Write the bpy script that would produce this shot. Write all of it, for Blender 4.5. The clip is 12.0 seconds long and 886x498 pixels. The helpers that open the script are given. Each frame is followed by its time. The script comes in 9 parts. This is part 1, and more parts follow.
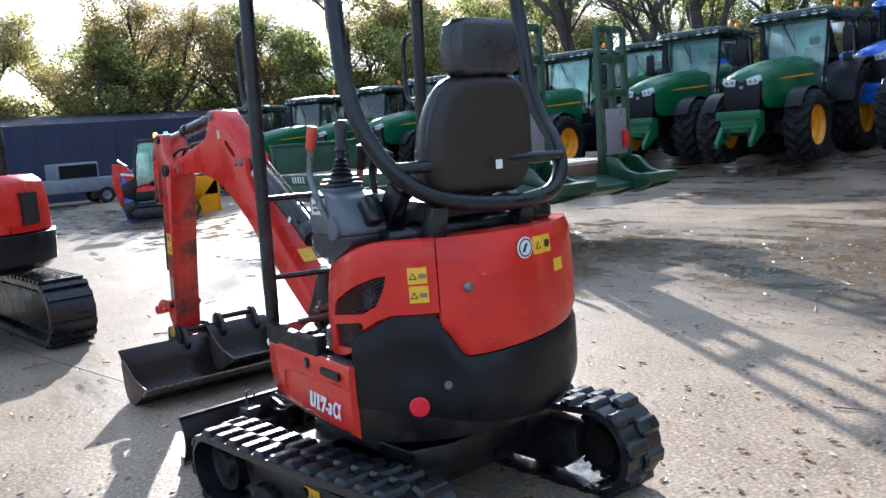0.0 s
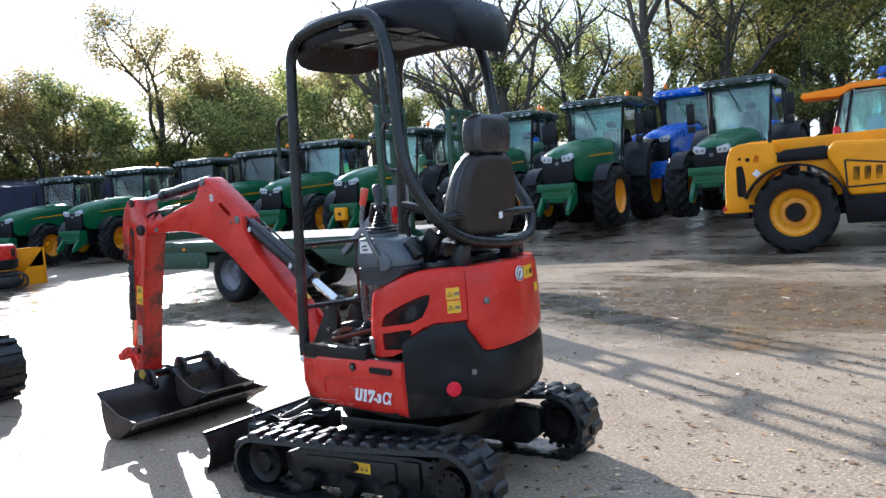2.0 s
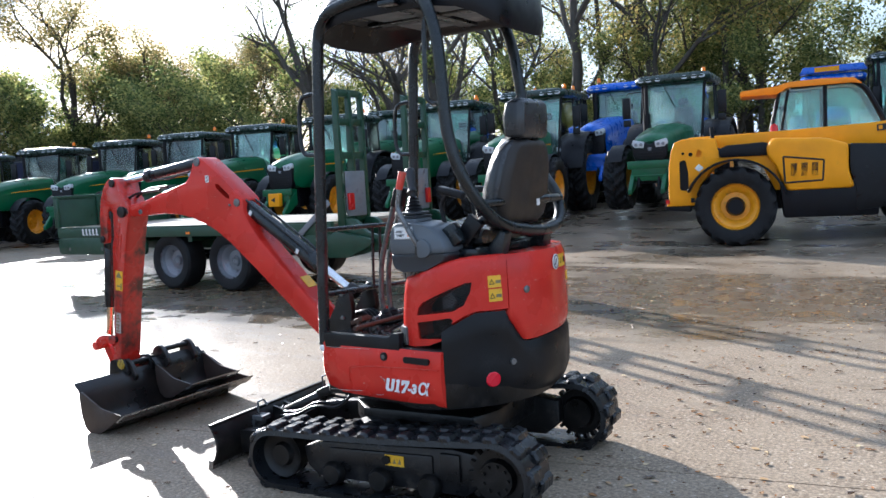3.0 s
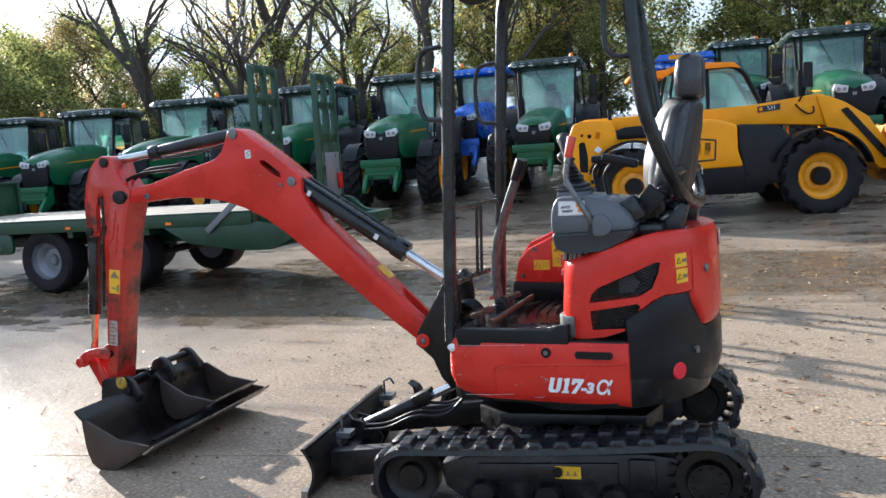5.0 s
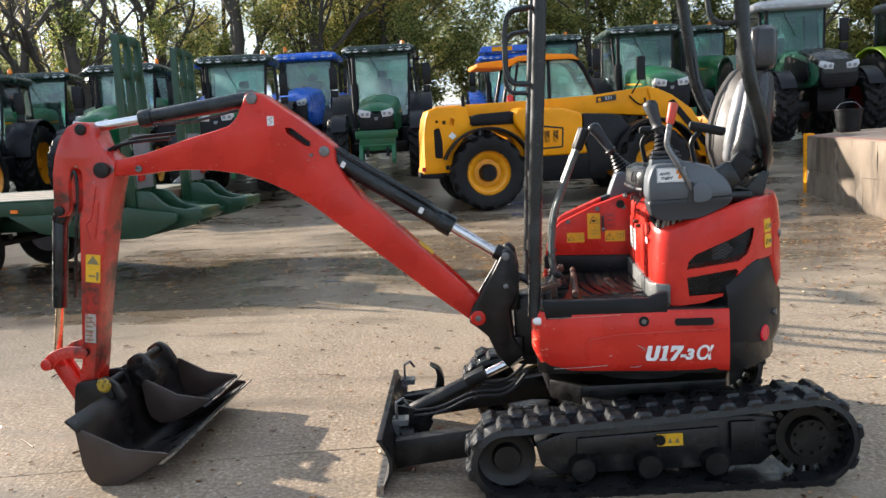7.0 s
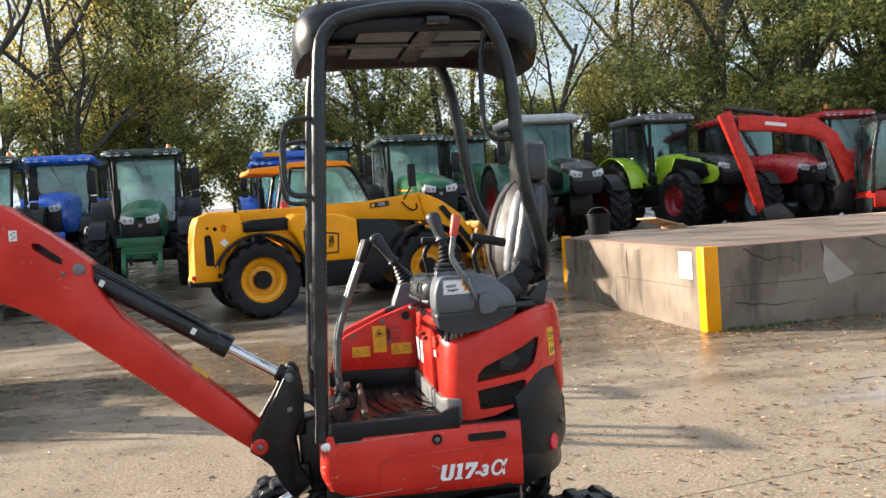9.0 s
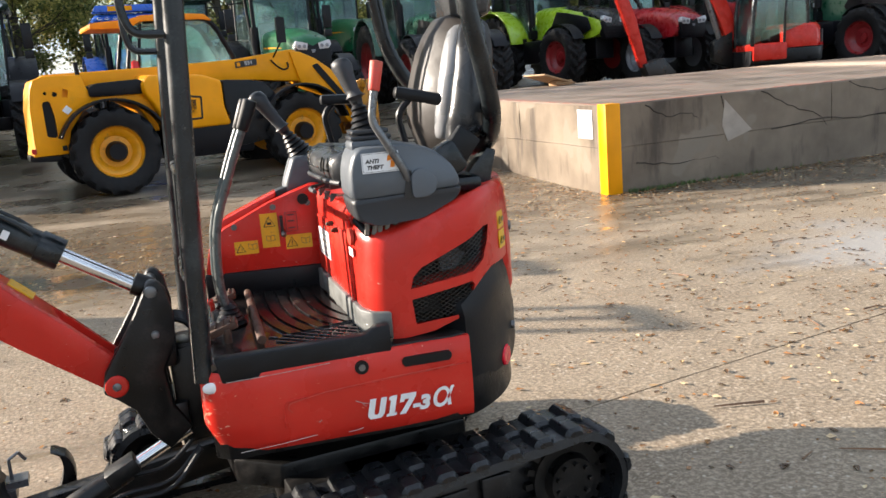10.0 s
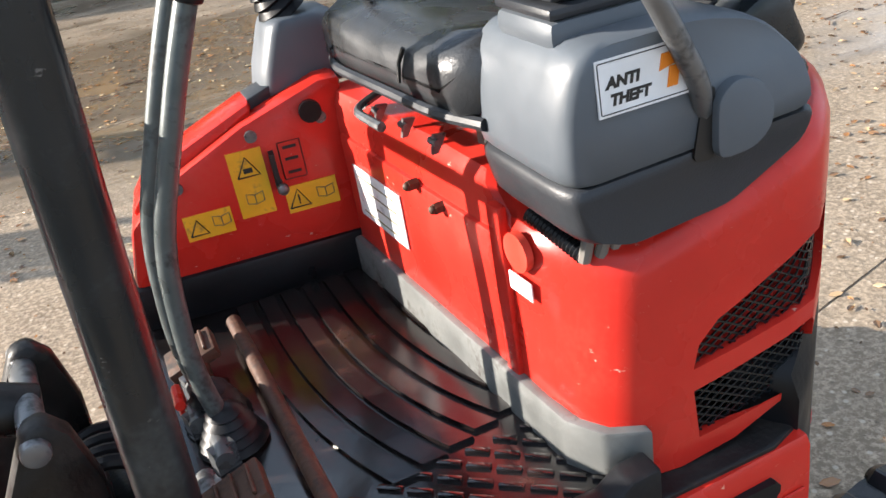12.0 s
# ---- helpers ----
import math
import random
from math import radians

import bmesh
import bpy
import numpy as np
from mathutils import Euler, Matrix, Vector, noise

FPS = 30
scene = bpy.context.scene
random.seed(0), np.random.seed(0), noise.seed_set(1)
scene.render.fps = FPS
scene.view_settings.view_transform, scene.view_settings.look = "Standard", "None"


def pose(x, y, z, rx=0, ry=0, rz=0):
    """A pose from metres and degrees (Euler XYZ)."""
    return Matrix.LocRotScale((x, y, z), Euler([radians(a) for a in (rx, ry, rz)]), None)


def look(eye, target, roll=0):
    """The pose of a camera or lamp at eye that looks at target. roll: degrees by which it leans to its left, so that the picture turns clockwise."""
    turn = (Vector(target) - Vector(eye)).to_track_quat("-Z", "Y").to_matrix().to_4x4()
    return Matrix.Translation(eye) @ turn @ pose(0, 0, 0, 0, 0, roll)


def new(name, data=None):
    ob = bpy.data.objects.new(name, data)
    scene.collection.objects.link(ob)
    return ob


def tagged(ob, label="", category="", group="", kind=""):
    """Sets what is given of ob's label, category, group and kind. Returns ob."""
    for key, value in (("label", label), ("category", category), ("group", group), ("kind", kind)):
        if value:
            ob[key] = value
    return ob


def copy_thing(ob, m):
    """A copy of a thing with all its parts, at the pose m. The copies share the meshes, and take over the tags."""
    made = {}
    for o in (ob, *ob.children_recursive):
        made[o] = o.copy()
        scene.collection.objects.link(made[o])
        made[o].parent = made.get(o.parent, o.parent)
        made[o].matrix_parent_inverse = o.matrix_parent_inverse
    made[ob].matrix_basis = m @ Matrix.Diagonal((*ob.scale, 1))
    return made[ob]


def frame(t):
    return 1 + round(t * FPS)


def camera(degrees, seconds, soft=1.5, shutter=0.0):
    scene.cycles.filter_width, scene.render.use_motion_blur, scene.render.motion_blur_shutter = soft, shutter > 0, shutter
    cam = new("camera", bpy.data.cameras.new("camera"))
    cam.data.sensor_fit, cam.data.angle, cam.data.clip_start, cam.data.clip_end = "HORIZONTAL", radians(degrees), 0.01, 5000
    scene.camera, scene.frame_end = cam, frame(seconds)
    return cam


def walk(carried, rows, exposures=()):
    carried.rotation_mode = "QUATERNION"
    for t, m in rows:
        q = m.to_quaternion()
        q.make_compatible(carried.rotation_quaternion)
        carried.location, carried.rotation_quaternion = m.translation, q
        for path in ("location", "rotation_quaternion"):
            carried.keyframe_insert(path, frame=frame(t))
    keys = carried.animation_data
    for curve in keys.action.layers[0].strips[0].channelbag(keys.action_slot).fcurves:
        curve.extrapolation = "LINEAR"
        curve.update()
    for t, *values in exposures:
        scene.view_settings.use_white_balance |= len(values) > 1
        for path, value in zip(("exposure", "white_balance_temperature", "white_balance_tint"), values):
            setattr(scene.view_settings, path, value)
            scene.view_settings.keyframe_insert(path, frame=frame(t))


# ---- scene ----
cam = camera(56.0, 12.0)
PATH = [
    (0, (0.249, 0.403, 1.415), (-1.422, 1.468, 1.149), -4.5),
    (0.5, (0.402, 0.045, 1.396), (-1.218, 1.169, 1.062), -5.2),
    (1, (0.442, -0.3, 1.41), (-1.086, 0.956, 1.114), -4.9),
    (1.5, (0.46, -0.696, 1.422), (-0.991, 0.676, 1.311), -4.6),
    (2, (0.528, -0.981, 1.43), (-0.846, 0.466, 1.299), -4.4),
    (2.5, (0.367, -1.133, 1.446), (-0.909, 0.397, 1.276), -3.5),
    (3, (0.026, -1.269, 1.447), (-1.19, 0.309, 1.277), -3.2),
    (3.2, (-0.11, -1.283, 1.427), (-1.305, 0.31, 1.243), -3.1),
    (4.8, (-1.361, -1.515, 1.417), (-2.253, 0.261, 1.186), -4.0),
    (5, (-1.498, -1.544, 1.443), (-2.339, 0.257, 1.222), -3.9),
    (5.5, (-1.833, -1.661, 1.433), (-2.548, 0.195, 1.226), -3.6),
    (6, (-2.145, -1.744, 1.418), (-2.758, 0.146, 1.195), -3.5),
    (6.5, (-2.529, -1.72, 1.42), (-3.005, 0.206, 1.168), -3.3),
    (6.7, (-2.617, -1.718, 1.417), (-3.029, 0.22, 1.145), -3.3),
    (8.3, (-2.902, -1.962, 1.431), (-3.018, 0.022, 1.21), -4.3),
    (8.5, (-2.872, -1.901, 1.439), (-2.878, 0.094, 1.302), -4.5),
    (9, (-2.758, -1.573, 1.457), (-2.563, 0.416, 1.395), -3.8),
    (9.5, (-2.766, -1.166, 1.423), (-2.463, 0.797, 1.189), -4.0),
    (10, (-2.804, -0.698, 1.433), (-2.341, 1.204, 1.025), -4.7),
    (10.5, (-2.829, -0.245, 1.443), (-2.245, 1.608, 0.967), -2.6),
    (10.9, (-2.902, 0.117, 1.429), (-2.18, 1.914, 0.93), -3.2),
    (11, (-2.916, 0.187, 1.45), (-2.157, 1.959, 0.918), -3.1),
    (11.5, (-2.892, 0.568, 1.471), (-2.203, 2.294, 0.731), -6.9),
    (12, (-2.865, 0.943, 1.47), (-2.278, 2.61, 0.534), -9.9),
]
EXPOSURES = [(0, 1.68, 5500, 10), (0.5, 1.56, 5510, 10), (1.5, 1.66, 5540, 10), (3.2, 1.58, 5580, 10), (5.5, 1.62, 5950, 10), (8.5, 1.58, 6600, 10), (10.5, 1.60, 6500, 10), (12, 1.72, 6250, 10)]
walk(cam, [(t, look(eye, target, roll)) for t, eye, target, roll in PATH], EXPOSURES)

# ---- world, sun, exposure ----
SUN_AZ, SUN_EL = radians(64.6), radians(18.8)  # turned from +y towards -x; height
to_sun = Vector((-math.sin(SUN_AZ) * math.cos(SUN_EL), math.cos(SUN_AZ) * math.cos(SUN_EL), math.sin(SUN_EL)))

world = bpy.data.worlds.new("world")
scene.world = world
world.use_nodes = True
wt = world.node_tree
wt.nodes.clear()
w_out = wt.nodes.new("ShaderNodeOutputWorld")
w_bg = wt.nodes.new("ShaderNodeBackground")
w_sky = wt.nodes.new("ShaderNodeTexSky")
w_sky.sky_type = "NISHITA"
w_sky.sun_disc = False
w_sky.sun_elevation = SUN_EL
w_sky.sun_rotation = -SUN_AZ
w_sky.dust_density = 1.2
w_sky.air_density = 1.2
# broken cloud over the whole sky
w_co = wt.nodes.new("ShaderNodeTexCoord")
w_map = wt.nodes.new("ShaderNodeMapping")
w_map.inputs["Scale"].default_value = (1.0, 1.0, 2.6)
w_no = wt.nodes.new("ShaderNodeTexNoise")
w_no.inputs["Scale"].default_value = 3.2
w_no.inputs["Detail"].default_value = 7.0
w_no.inputs["Roughness"].default_value = 0.6
w_ra = wt.nodes.new("ShaderNodeValToRGB")
w_ra.color_ramp.elements[0].position = 0.40
w_ra.color_ramp.elements[1].position = 0.62
w_mix = wt.nodes.new("ShaderNodeMix")
w_mix.data_type = "RGBA"
w_mix.inputs[7].default_value = (9.5, 11.1, 13.5, 1.0)
wt.links.new(w_co.outputs["Generated"], w_map.inputs["Vector"])
wt.links.new(w_map.outputs["Vector"], w_no.inputs["Vector"])
wt.links.new(w_no.outputs["Fac"], w_ra.inputs["Fac"])
wt.links.new(w_ra.outputs["Color"], w_mix.inputs[0])
wt.links.new(w_sky.outputs["Color"], w_mix.inputs[6])
wt.links.new(w_mix.outputs[2], w_bg.inputs["Color"])
w_bg.inputs["Strength"].default_value = 0.052
wt.links.new(w_bg.outputs["Background"], w_out.inputs["Surface"])

sun_data = bpy.data.lights.new("sun", "SUN")
sun_data.energy = 5.0
sun_data.angle = radians(0.6)
sun_data.color = (1.0, 0.89, 0.765)
sun_ob = new("sun", sun_data)
sun_ob.matrix_world = look(to_sun * 60, (0, 0, 0))

# ---- materials ----
def mat_new(name):
    m = bpy.data.materials.new(name)
    m.use_nodes = True
    return m, m.node_tree, m.node_tree.nodes["Principled BSDF"]


def surface(name, color, rough=0.5, metal=0.0, vary=0.15, scale=9.0, grain=120.0, bump=0.05, dirt=None, dirt_at=(0.55, 0.75),
            coat=0.0, rough_vary=0.15, spec=0.5, chips=None, worn_front=None):
    """A paint, plastic, rubber or metal: colour with two scales of variation, dirt patches and a fine relief."""
    m, t, b = mat_new(name)
    n, l = t.nodes, t.links
    geo = n.new("ShaderNodeTexCoord")
    big = n.new("ShaderNodeTexNoise")
    big.inputs["Scale"].default_value = scale
    big.inputs["Detail"].default_value = 5.0
    fine = n.new("ShaderNodeTexNoise")
    fine.inputs["Scale"].default_value = grain
    fine.inputs["Detail"].default_value = 3.0
    l.new(geo.outputs["Object"], big.inputs["Vector"])
    l.new(geo.outputs["Object"], fine.inputs["Vector"])
    hsv = n.new("ShaderNodeHueSaturation")
    hsv.inputs["Color"].default_value = (*color, 1)
    mr = n.new("ShaderNodeMapRange")
    mr.inputs[3].default_value = 1.0 - vary
    mr.inputs[4].default_value = 1.0 + vary
    mr.inputs[1].default_value, mr.inputs[2].default_value = 0.3, 0.7
    l.new(big.outputs["Fac"], mr.inputs[0])
    l.new(mr.outputs[0], hsv.inputs["Value"])
    col = hsv.outputs["Color"]
    if dirt:
        ramp = n.new("ShaderNodeMapRange")
        ramp.inputs[1].default_value, ramp.inputs[2].default_value = dirt_at
        add = n.new("ShaderNodeMath")
        add.operation = "MULTIPLY_ADD"
        add.inputs[1].default_value = 0.35
        l.new(fine.outputs["Fac"], add.inputs[0])
        sub = n.new("ShaderNodeMath")
        sub.operation = "SUBTRACT"
        sub.inputs[1].default_value = 0.175
        l.new(big.outputs["Fac"], sub.inputs[0])
        l.new(sub.outputs[0], add.inputs[2])
        l.new(add.outputs[0], ramp.inputs[0])
        mix = n.new("ShaderNodeMix")
        mix.data_type = "RGBA"
        mix.inputs[7].default_value = (*dirt, 1)
        l.new(ramp.outputs[0], mix.inputs[0])
        l.new(col, mix.inputs[6])
        col = mix.outputs[2]
    if chips:
        # small knocks and short scratches in the paint
        st = n.new("ShaderNodeMapping")
        st.inputs["Scale"].default_value = (1.0, 1.0, 2.2)
        l.new(geo.outputs["Object"], st.inputs["Vector"])
        cn = n.new("ShaderNodeTexNoise")
        cn.inputs["Scale"].default_value = 34.0
        cn.inputs["Detail"].default_value = 6.0
        cn.inputs["Roughness"].default_value = 0.7
        l.new(st.outputs["Vector"], cn.inputs["Vector"])
        cr = n.new("ShaderNodeMapRange")
        cr.inputs[1].default_value, cr.inputs[2].default_value = 0.665, 0.705
        knocks = cn.outputs["Fac"]
        if worn_front:
            # the paint is rubbed through towards the front corner
            sx = n.new("ShaderNodeSeparateXYZ")
            l.new(geo.outputs["Object"], sx.inputs[0])
            fr = n.new("ShaderNodeMapRange")
            fr.inputs[1].default_value, fr.inputs[2].default_value = worn_front
            fr.inputs[4].default_value = 0.13
            l.new(sx.outputs["X"], fr.inputs[0])
            ad = n.new("ShaderNodeMath")
            l.new(knocks, ad.inputs[0])
            l.new(fr.outputs[0], ad.inputs[1])
            knocks = ad.outputs[0]
        l.new(knocks, cr.inputs[0])
        cm = n.new("ShaderNodeMix")
        cm.data_type = "RGBA"
        cm.inputs[7].default_value = (*chips, 1)
        l.new(cr.outputs[0], cm.inputs[0])
        l.new(col, cm.inputs[6])
        col = cm.outputs[2]
    l.new(col, b.inputs["Base Color"])
    rr = n.new("ShaderNodeMapRange")
    rr.inputs[1].default_value, rr.inputs[2].default_value = 0.3, 0.7
    rr.inputs[3].default_value, rr.inputs[4].default_value = max(0.02, rough - rough_vary), min(1.0, rough + rough_vary)
    l.new(big.outputs["Fac"], rr.inputs[0])
    l.new(rr.outputs[0], b.inputs["Roughness"])
    b.inputs["Metallic"].default_value = metal
    b.inputs["Specular IOR Level"].default_value = spec
    if coat:
        b.inputs["Coat Weight"].default_value = coat
        b.inputs["Coat Roughness"].default_value = 0.12
    if bump:
        bp = n.new("ShaderNodeBump")
        bp.inputs["Strength"].default_value = bump
        bp.inputs["Distance"].default_value = 0.004
        l.new(fine.outputs["Fac"], bp.inputs["Height"])
        l.new(bp.outputs["Normal"], b.inputs["Normal"])
    return m


def clear_pane(name, tint, gloss=0.06, dust_sheen=None):
    """Thin glass: it lets the light through with a tint and mirrors a little."""
    m, t, b = mat_new(name)
    n, l = t.nodes, t.links
    n.remove(b)
    tr = n.new("ShaderNodeBsdfTransparent")
    tr.inputs["Color"].default_value = (*tint, 1)
    gl = n.new("ShaderNodeBsdfGlossy")
    gl.inputs["Roughness"].default_value = gloss
    fr = n.new("ShaderNodeFresnel")
    fr.inputs["IOR"].default_value = 1.7
    mix = n.new("ShaderNodeMixShader")
    l.new(fr.outputs[0], mix.inputs[0])
    inner = tr.outputs[0]
    # a pale film puts sky sheen into the glass colour, along with dust
    if dust_sheen:
        df = n.new("ShaderNodeBsdfTranslucent")
        df.inputs["Color"].default_value = (*dust_sheen, 1)
        d2 = n.new("ShaderNodeBsdfDiffuse")
        d2.inputs["Color"].default_value = (*dust_sheen, 1)
        both = n.new("ShaderNodeMixShader")
        l.new(df.outputs[0], both.inputs[1])
        l.new(d2.outputs[0], both.inputs[2])
        nz = n.new("ShaderNodeTexNoise")
        nz.inputs["Scale"].default_value = 2.5
        rg = n.new("ShaderNodeMapRange")
        rg.inputs[1].default_value, rg.inputs[2].default_value = 0.35, 0.65
        rg.inputs[3].default_value, rg.inputs[4].default_value = 0.02, 0.20
        l.new(nz.outputs["Fac"], rg.inputs[0])
        film = n.new("ShaderNodeMixShader")
        l.new(rg.outputs[0], film.inputs[0])
        l.new(tr.outputs[0], film.inputs[1])
        l.new(both.outputs[0], film.inputs[2])
        inner = film.outputs[0]
    l.new(inner, mix.inputs[1])
    l.new(gl.outputs[0], mix.inputs[2])
    l.new(mix.outputs[0], n["Material Output"].inputs["Surface"])
    return m


def glow(name, color, strength):
    m, t, b = mat_new(name)
    b.inputs["Base Color"].default_value = (*color, 1)
    b.inputs["Emission Color"].default_value = (*color, 1)
    b.inputs["Emission Strength"].default_value = strength
    return m


RED = surface("red_paint", (0.53, 0.025, 0.016), 0.28, vary=0.16, scale=5, spec=0.27, dirt=(0.56, 0.045, 0.029), dirt_at=(0.56, 0.80), coat=0.05, bump=0.02, rough_vary=0.12, chips=(0.62, 0.42, 0.34))
RED_SCUFFED = surface("scuffed_red_paint", (0.55, 0.026, 0.016), 0.28, vary=0.10, scale=5, spec=0.27, dirt=(0.56, 0.045, 0.029), dirt_at=(0.56, 0.80), coat=0.05, bump=0.02, rough_vary=0.12, chips=(0.66, 0.30, 0.20), worn_front=(-0.42, -0.53))
RED_GREASY = surface("greasy_red_paint", (0.50, 0.026, 0.016), 0.30, vary=0.15, scale=4, grain=30, dirt=(0.075, 0.020, 0.014), dirt_at=(0.47, 0.66), coat=0.15, bump=0.04, rough_vary=0.15, chips=(0.40, 0.28, 0.24))
WORN_LABEL = surface("worn_label_film", (0.40, 0.36, 0.33), 0.45, vary=0.2, scale=40, dirt=(0.30, 0.06, 0.04), dirt_at=(0.5, 0.7), bump=0.0)
RED_OLD = surface("dulled_red_paint", (0.55, 0.05, 0.03), 0.42, vary=0.15, dirt=(0.30, 0.10, 0.06), dirt_at=(0.58, 0.80), bump=0.04)
BLACK = surface("black_plastic", (0.0065, 0.007, 0.0085), 0.40, vary=0.3, bump=0.10, dirt=(0.020, 0.020, 0.020), dirt_at=(0.60, 0.88), spec=0.24)
BLACK_PAINT = surface("black_paint", (0.0075, 0.0105, 0.0125), 0.28, vary=0.25, dirt=(0.040, 0.046, 0.047), dirt_at=(0.56, 0.82), bump=0.03, spec=0.42, chips=(0.10, 0.095, 0.09))
STEEL_BLACK = surface("greasy_black_steel", (0.0055, 0.0052, 0.0052), 0.38, vary=0.4, scale=14, dirt=(0.024, 0.019, 0.016), dirt_at=(0.54, 0.78), bump=0.2, spec=0.34)
TRACK_FRAME = surface("muddy_black_frame", (0.007, 0.007, 0.008), 0.36, vary=0.4, scale=11, dirt=(0.040, 0.034, 0.028), dirt_at=(0.57, 0.76), bump=0.2, spec=0.4)
RUBBER = surface("wet_black_rubber", (0.008, 0.009, 0.011), 0.32, vary=0.35, scale=16, grain=90, bump=0.3, dirt=(0.022, 0.021, 0.019), dirt_at=(0.57, 0.78), rough_vary=0.14, spec=0.42)
TYRE = surface("tyre_rubber", (0.008, 0.008, 0.009), 0.62, vary=0.3, scale=7, grain=60, bump=0.25, dirt=(0.022, 0.020, 0.018), dirt_at=(0.52, 0.82), spec=0.25)
CHROME = surface("bright_rod_steel", (0.62, 0.62, 0.64), 0.16, metal=1.0, vary=0.08, bump=0.01, rough_vary=0.06)
LEVER_STEEL = surface("greenish_lever_steel", (0.085, 0.100, 0.100), 0.36, metal=0.25, vary=0.25, scale=20, dirt=(0.04, 0.04, 0.04), dirt_at=(0.55, 0.7), bump=0.05)
WORN_STEEL = surface("worn_lever_steel", (0.16, 0.165, 0.17), 0.35, metal=0.6, vary=0.25, scale=20, dirt=(0.05, 0.05, 0.05), dirt_at=(0.55, 0.7), bump=0.06)
RUSTY = surface("rust_brown_steel", (0.075, 0.034, 0.019), 0.6, metal=0.2, vary=0.4, scale=18, dirt=(0.02, 0.014, 0.012), dirt_at=(0.5, 0.7), bump=0.3)
BUCKET = surface("bucket_steel", (0.010, 0.008, 0.0075), 0.36, vary=0.4, scale=7, dirt=(0.022, 0.015, 0.012), dirt_at=(0.5, 0.72), bump=0.15)
BUCKET_SIDE = surface("bucket_side_rust", (0.042, 0.028, 0.022), 0.45, vary=0.25, scale=9, dirt=(0.03, 0.02, 0.018), dirt_at=(0.55, 0.75), bump=0.15)
EDGE_STEEL = surface("ground_steel_edge", (0.26, 0.25, 0.24), 0.35, metal=0.8, vary=0.3, scale=25, dirt=(0.06, 0.04, 0.03), dirt_at=(0.5, 0.7))
GREY = surface("grey_moulded_plastic", (0.086, 0.100, 0.116), 0.48, vary=0.08, scale=8, grain=500, bump=0.03)
TRIM_GREY = surface("worn_grey_trim_rubber", (0.145, 0.150, 0.145), 0.45, vary=0.25, scale=14, dirt=(0.05, 0.045, 0.04), dirt_at=(0.55, 0.7), bump=0.1)
GREY_DARK = surface("dark_grey_plastic", (0.026, 0.029, 0.034), 0.44, vary=0.10, scale=8, grain=400, bump=0.12, spec=0.40)
VINYL = surface("black_seat_vinyl", (0.027, 0.029, 0.032), 0.30, vary=0.2, scale=10, grain=260, bump=0.15)
SEAT_BACK = surface("brown_black_seat_shell", (0.015, 0.011, 0.009), 0.55, vary=0.2, bump=0.1)
YELLOW_STICKER = surface("yellow_label_film", (0.75, 0.42, 0.015), 0.4, vary=0.10, scale=30, dirt=(0.35, 0.22, 0.05), dirt_at=(0.62, 0.8), bump=0.0)
YELLOW_WORN = surface("worn_yellow_paint", (0.42, 0.27, 0.02), 0.5, vary=0.3, scale=30, dirt=(0.03, 0.025, 0.02), dirt_at=(0.48, 0.6), bump=0.1)
WHITE_STICKER = surface("white_label_film", (0.72, 0.72, 0.72), 0.4, vary=0.08, scale=30, bump=0.0)
INK = surface("label_ink", (0.01, 0.01, 0.01), 0.5, vary=0.0, bump=0.0)
INK_FADED = surface("faded_label_ink", (0.20, 0.16, 0.08), 0.5, vary=0.0, bump=0.0)
ORANGE_INK = surface("orange_label_ink", (0.75, 0.22, 0.01), 0.5, vary=0.0, bump=0.0)
RED_REFLECTOR = surface("red_reflector", (0.65, 0.01, 0.03), 0.25, vary=0.05, bump=0.0)
LENS_WHITE = surface("clear_lamp_lens", (0.50, 0.52, 0.54), 0.12, vary=0.05, bump=0.0)
LENS_RED = surface("red_lamp_lens", (0.45, 0.01, 0.01), 0.15, vary=0.05, bump=0.0)
BEACON = surface("amber_beacon_lens", (0.85, 0.20, 0.01), 0.25, vary=0.05, bump=0.0)
BEACON_LIT = glow("lit_amber_lamp", (1.0, 0.32, 0.03), 2.2)
BEACON_GREEN = glow("lit_green_lamp", (0.05, 0.9, 0.35), 2.0)
GREEN = surface("green_tractor_paint", (0.006, 0.088, 0.032), 0.34, vary=0.12, scale=4, coat=0.08, spec=0.35, bump=0.01, rough_vary=0.08)
GREEN_DARK = surface("dark_green_trailer_paint", (0.009, 0.046, 0.022), 0.42, vary=0.2, scale=5, dirt=(0.05, 0.07, 0.04), dirt_at=(0.58, 0.8), bump=0.05)
GREEN_FENDER = surface("muted_green_paint", (0.018, 0.085, 0.048), 0.35, vary=0.1, coat=0.2, bump=0.01)
LIME = surface("lime_green_paint", (0.30, 0.47, 0.02), 0.30, vary=0.08, coat=0.3, bump=0.01)
BLUE = surface("blue_tractor_paint", (0.010, 0.10, 0.52), 0.32, vary=0.1, coat=0.2, bump=0.01)
NAVY = surface("navy_sheeting", (0.012, 0.016, 0.045), 0.6, vary=0.2, scale=2, bump=0.1)
TRACTOR_RED = surface("tractor_red_paint", (0.33, 0.012, 0.018), 0.30, vary=0.1, coat=0.2, bump=0.01)
YELLOW = surface("yellow_machine_paint", (0.80, 0.31, 0.0015), 0.45, vary=0.10, scale=3, dirt=(0.50, 0.24, 0.02), dirt_at=(0.62, 0.85), coat=0.0, spec=0.22, bump=0.02)
YELLOW_RIM = surface("yellow_rim_paint", (0.76, 0.31, 0.004), 0.40, vary=0.12, dirt=(0.30, 0.18, 0.05), dirt_at=(0.6, 0.8), bump=0.02)
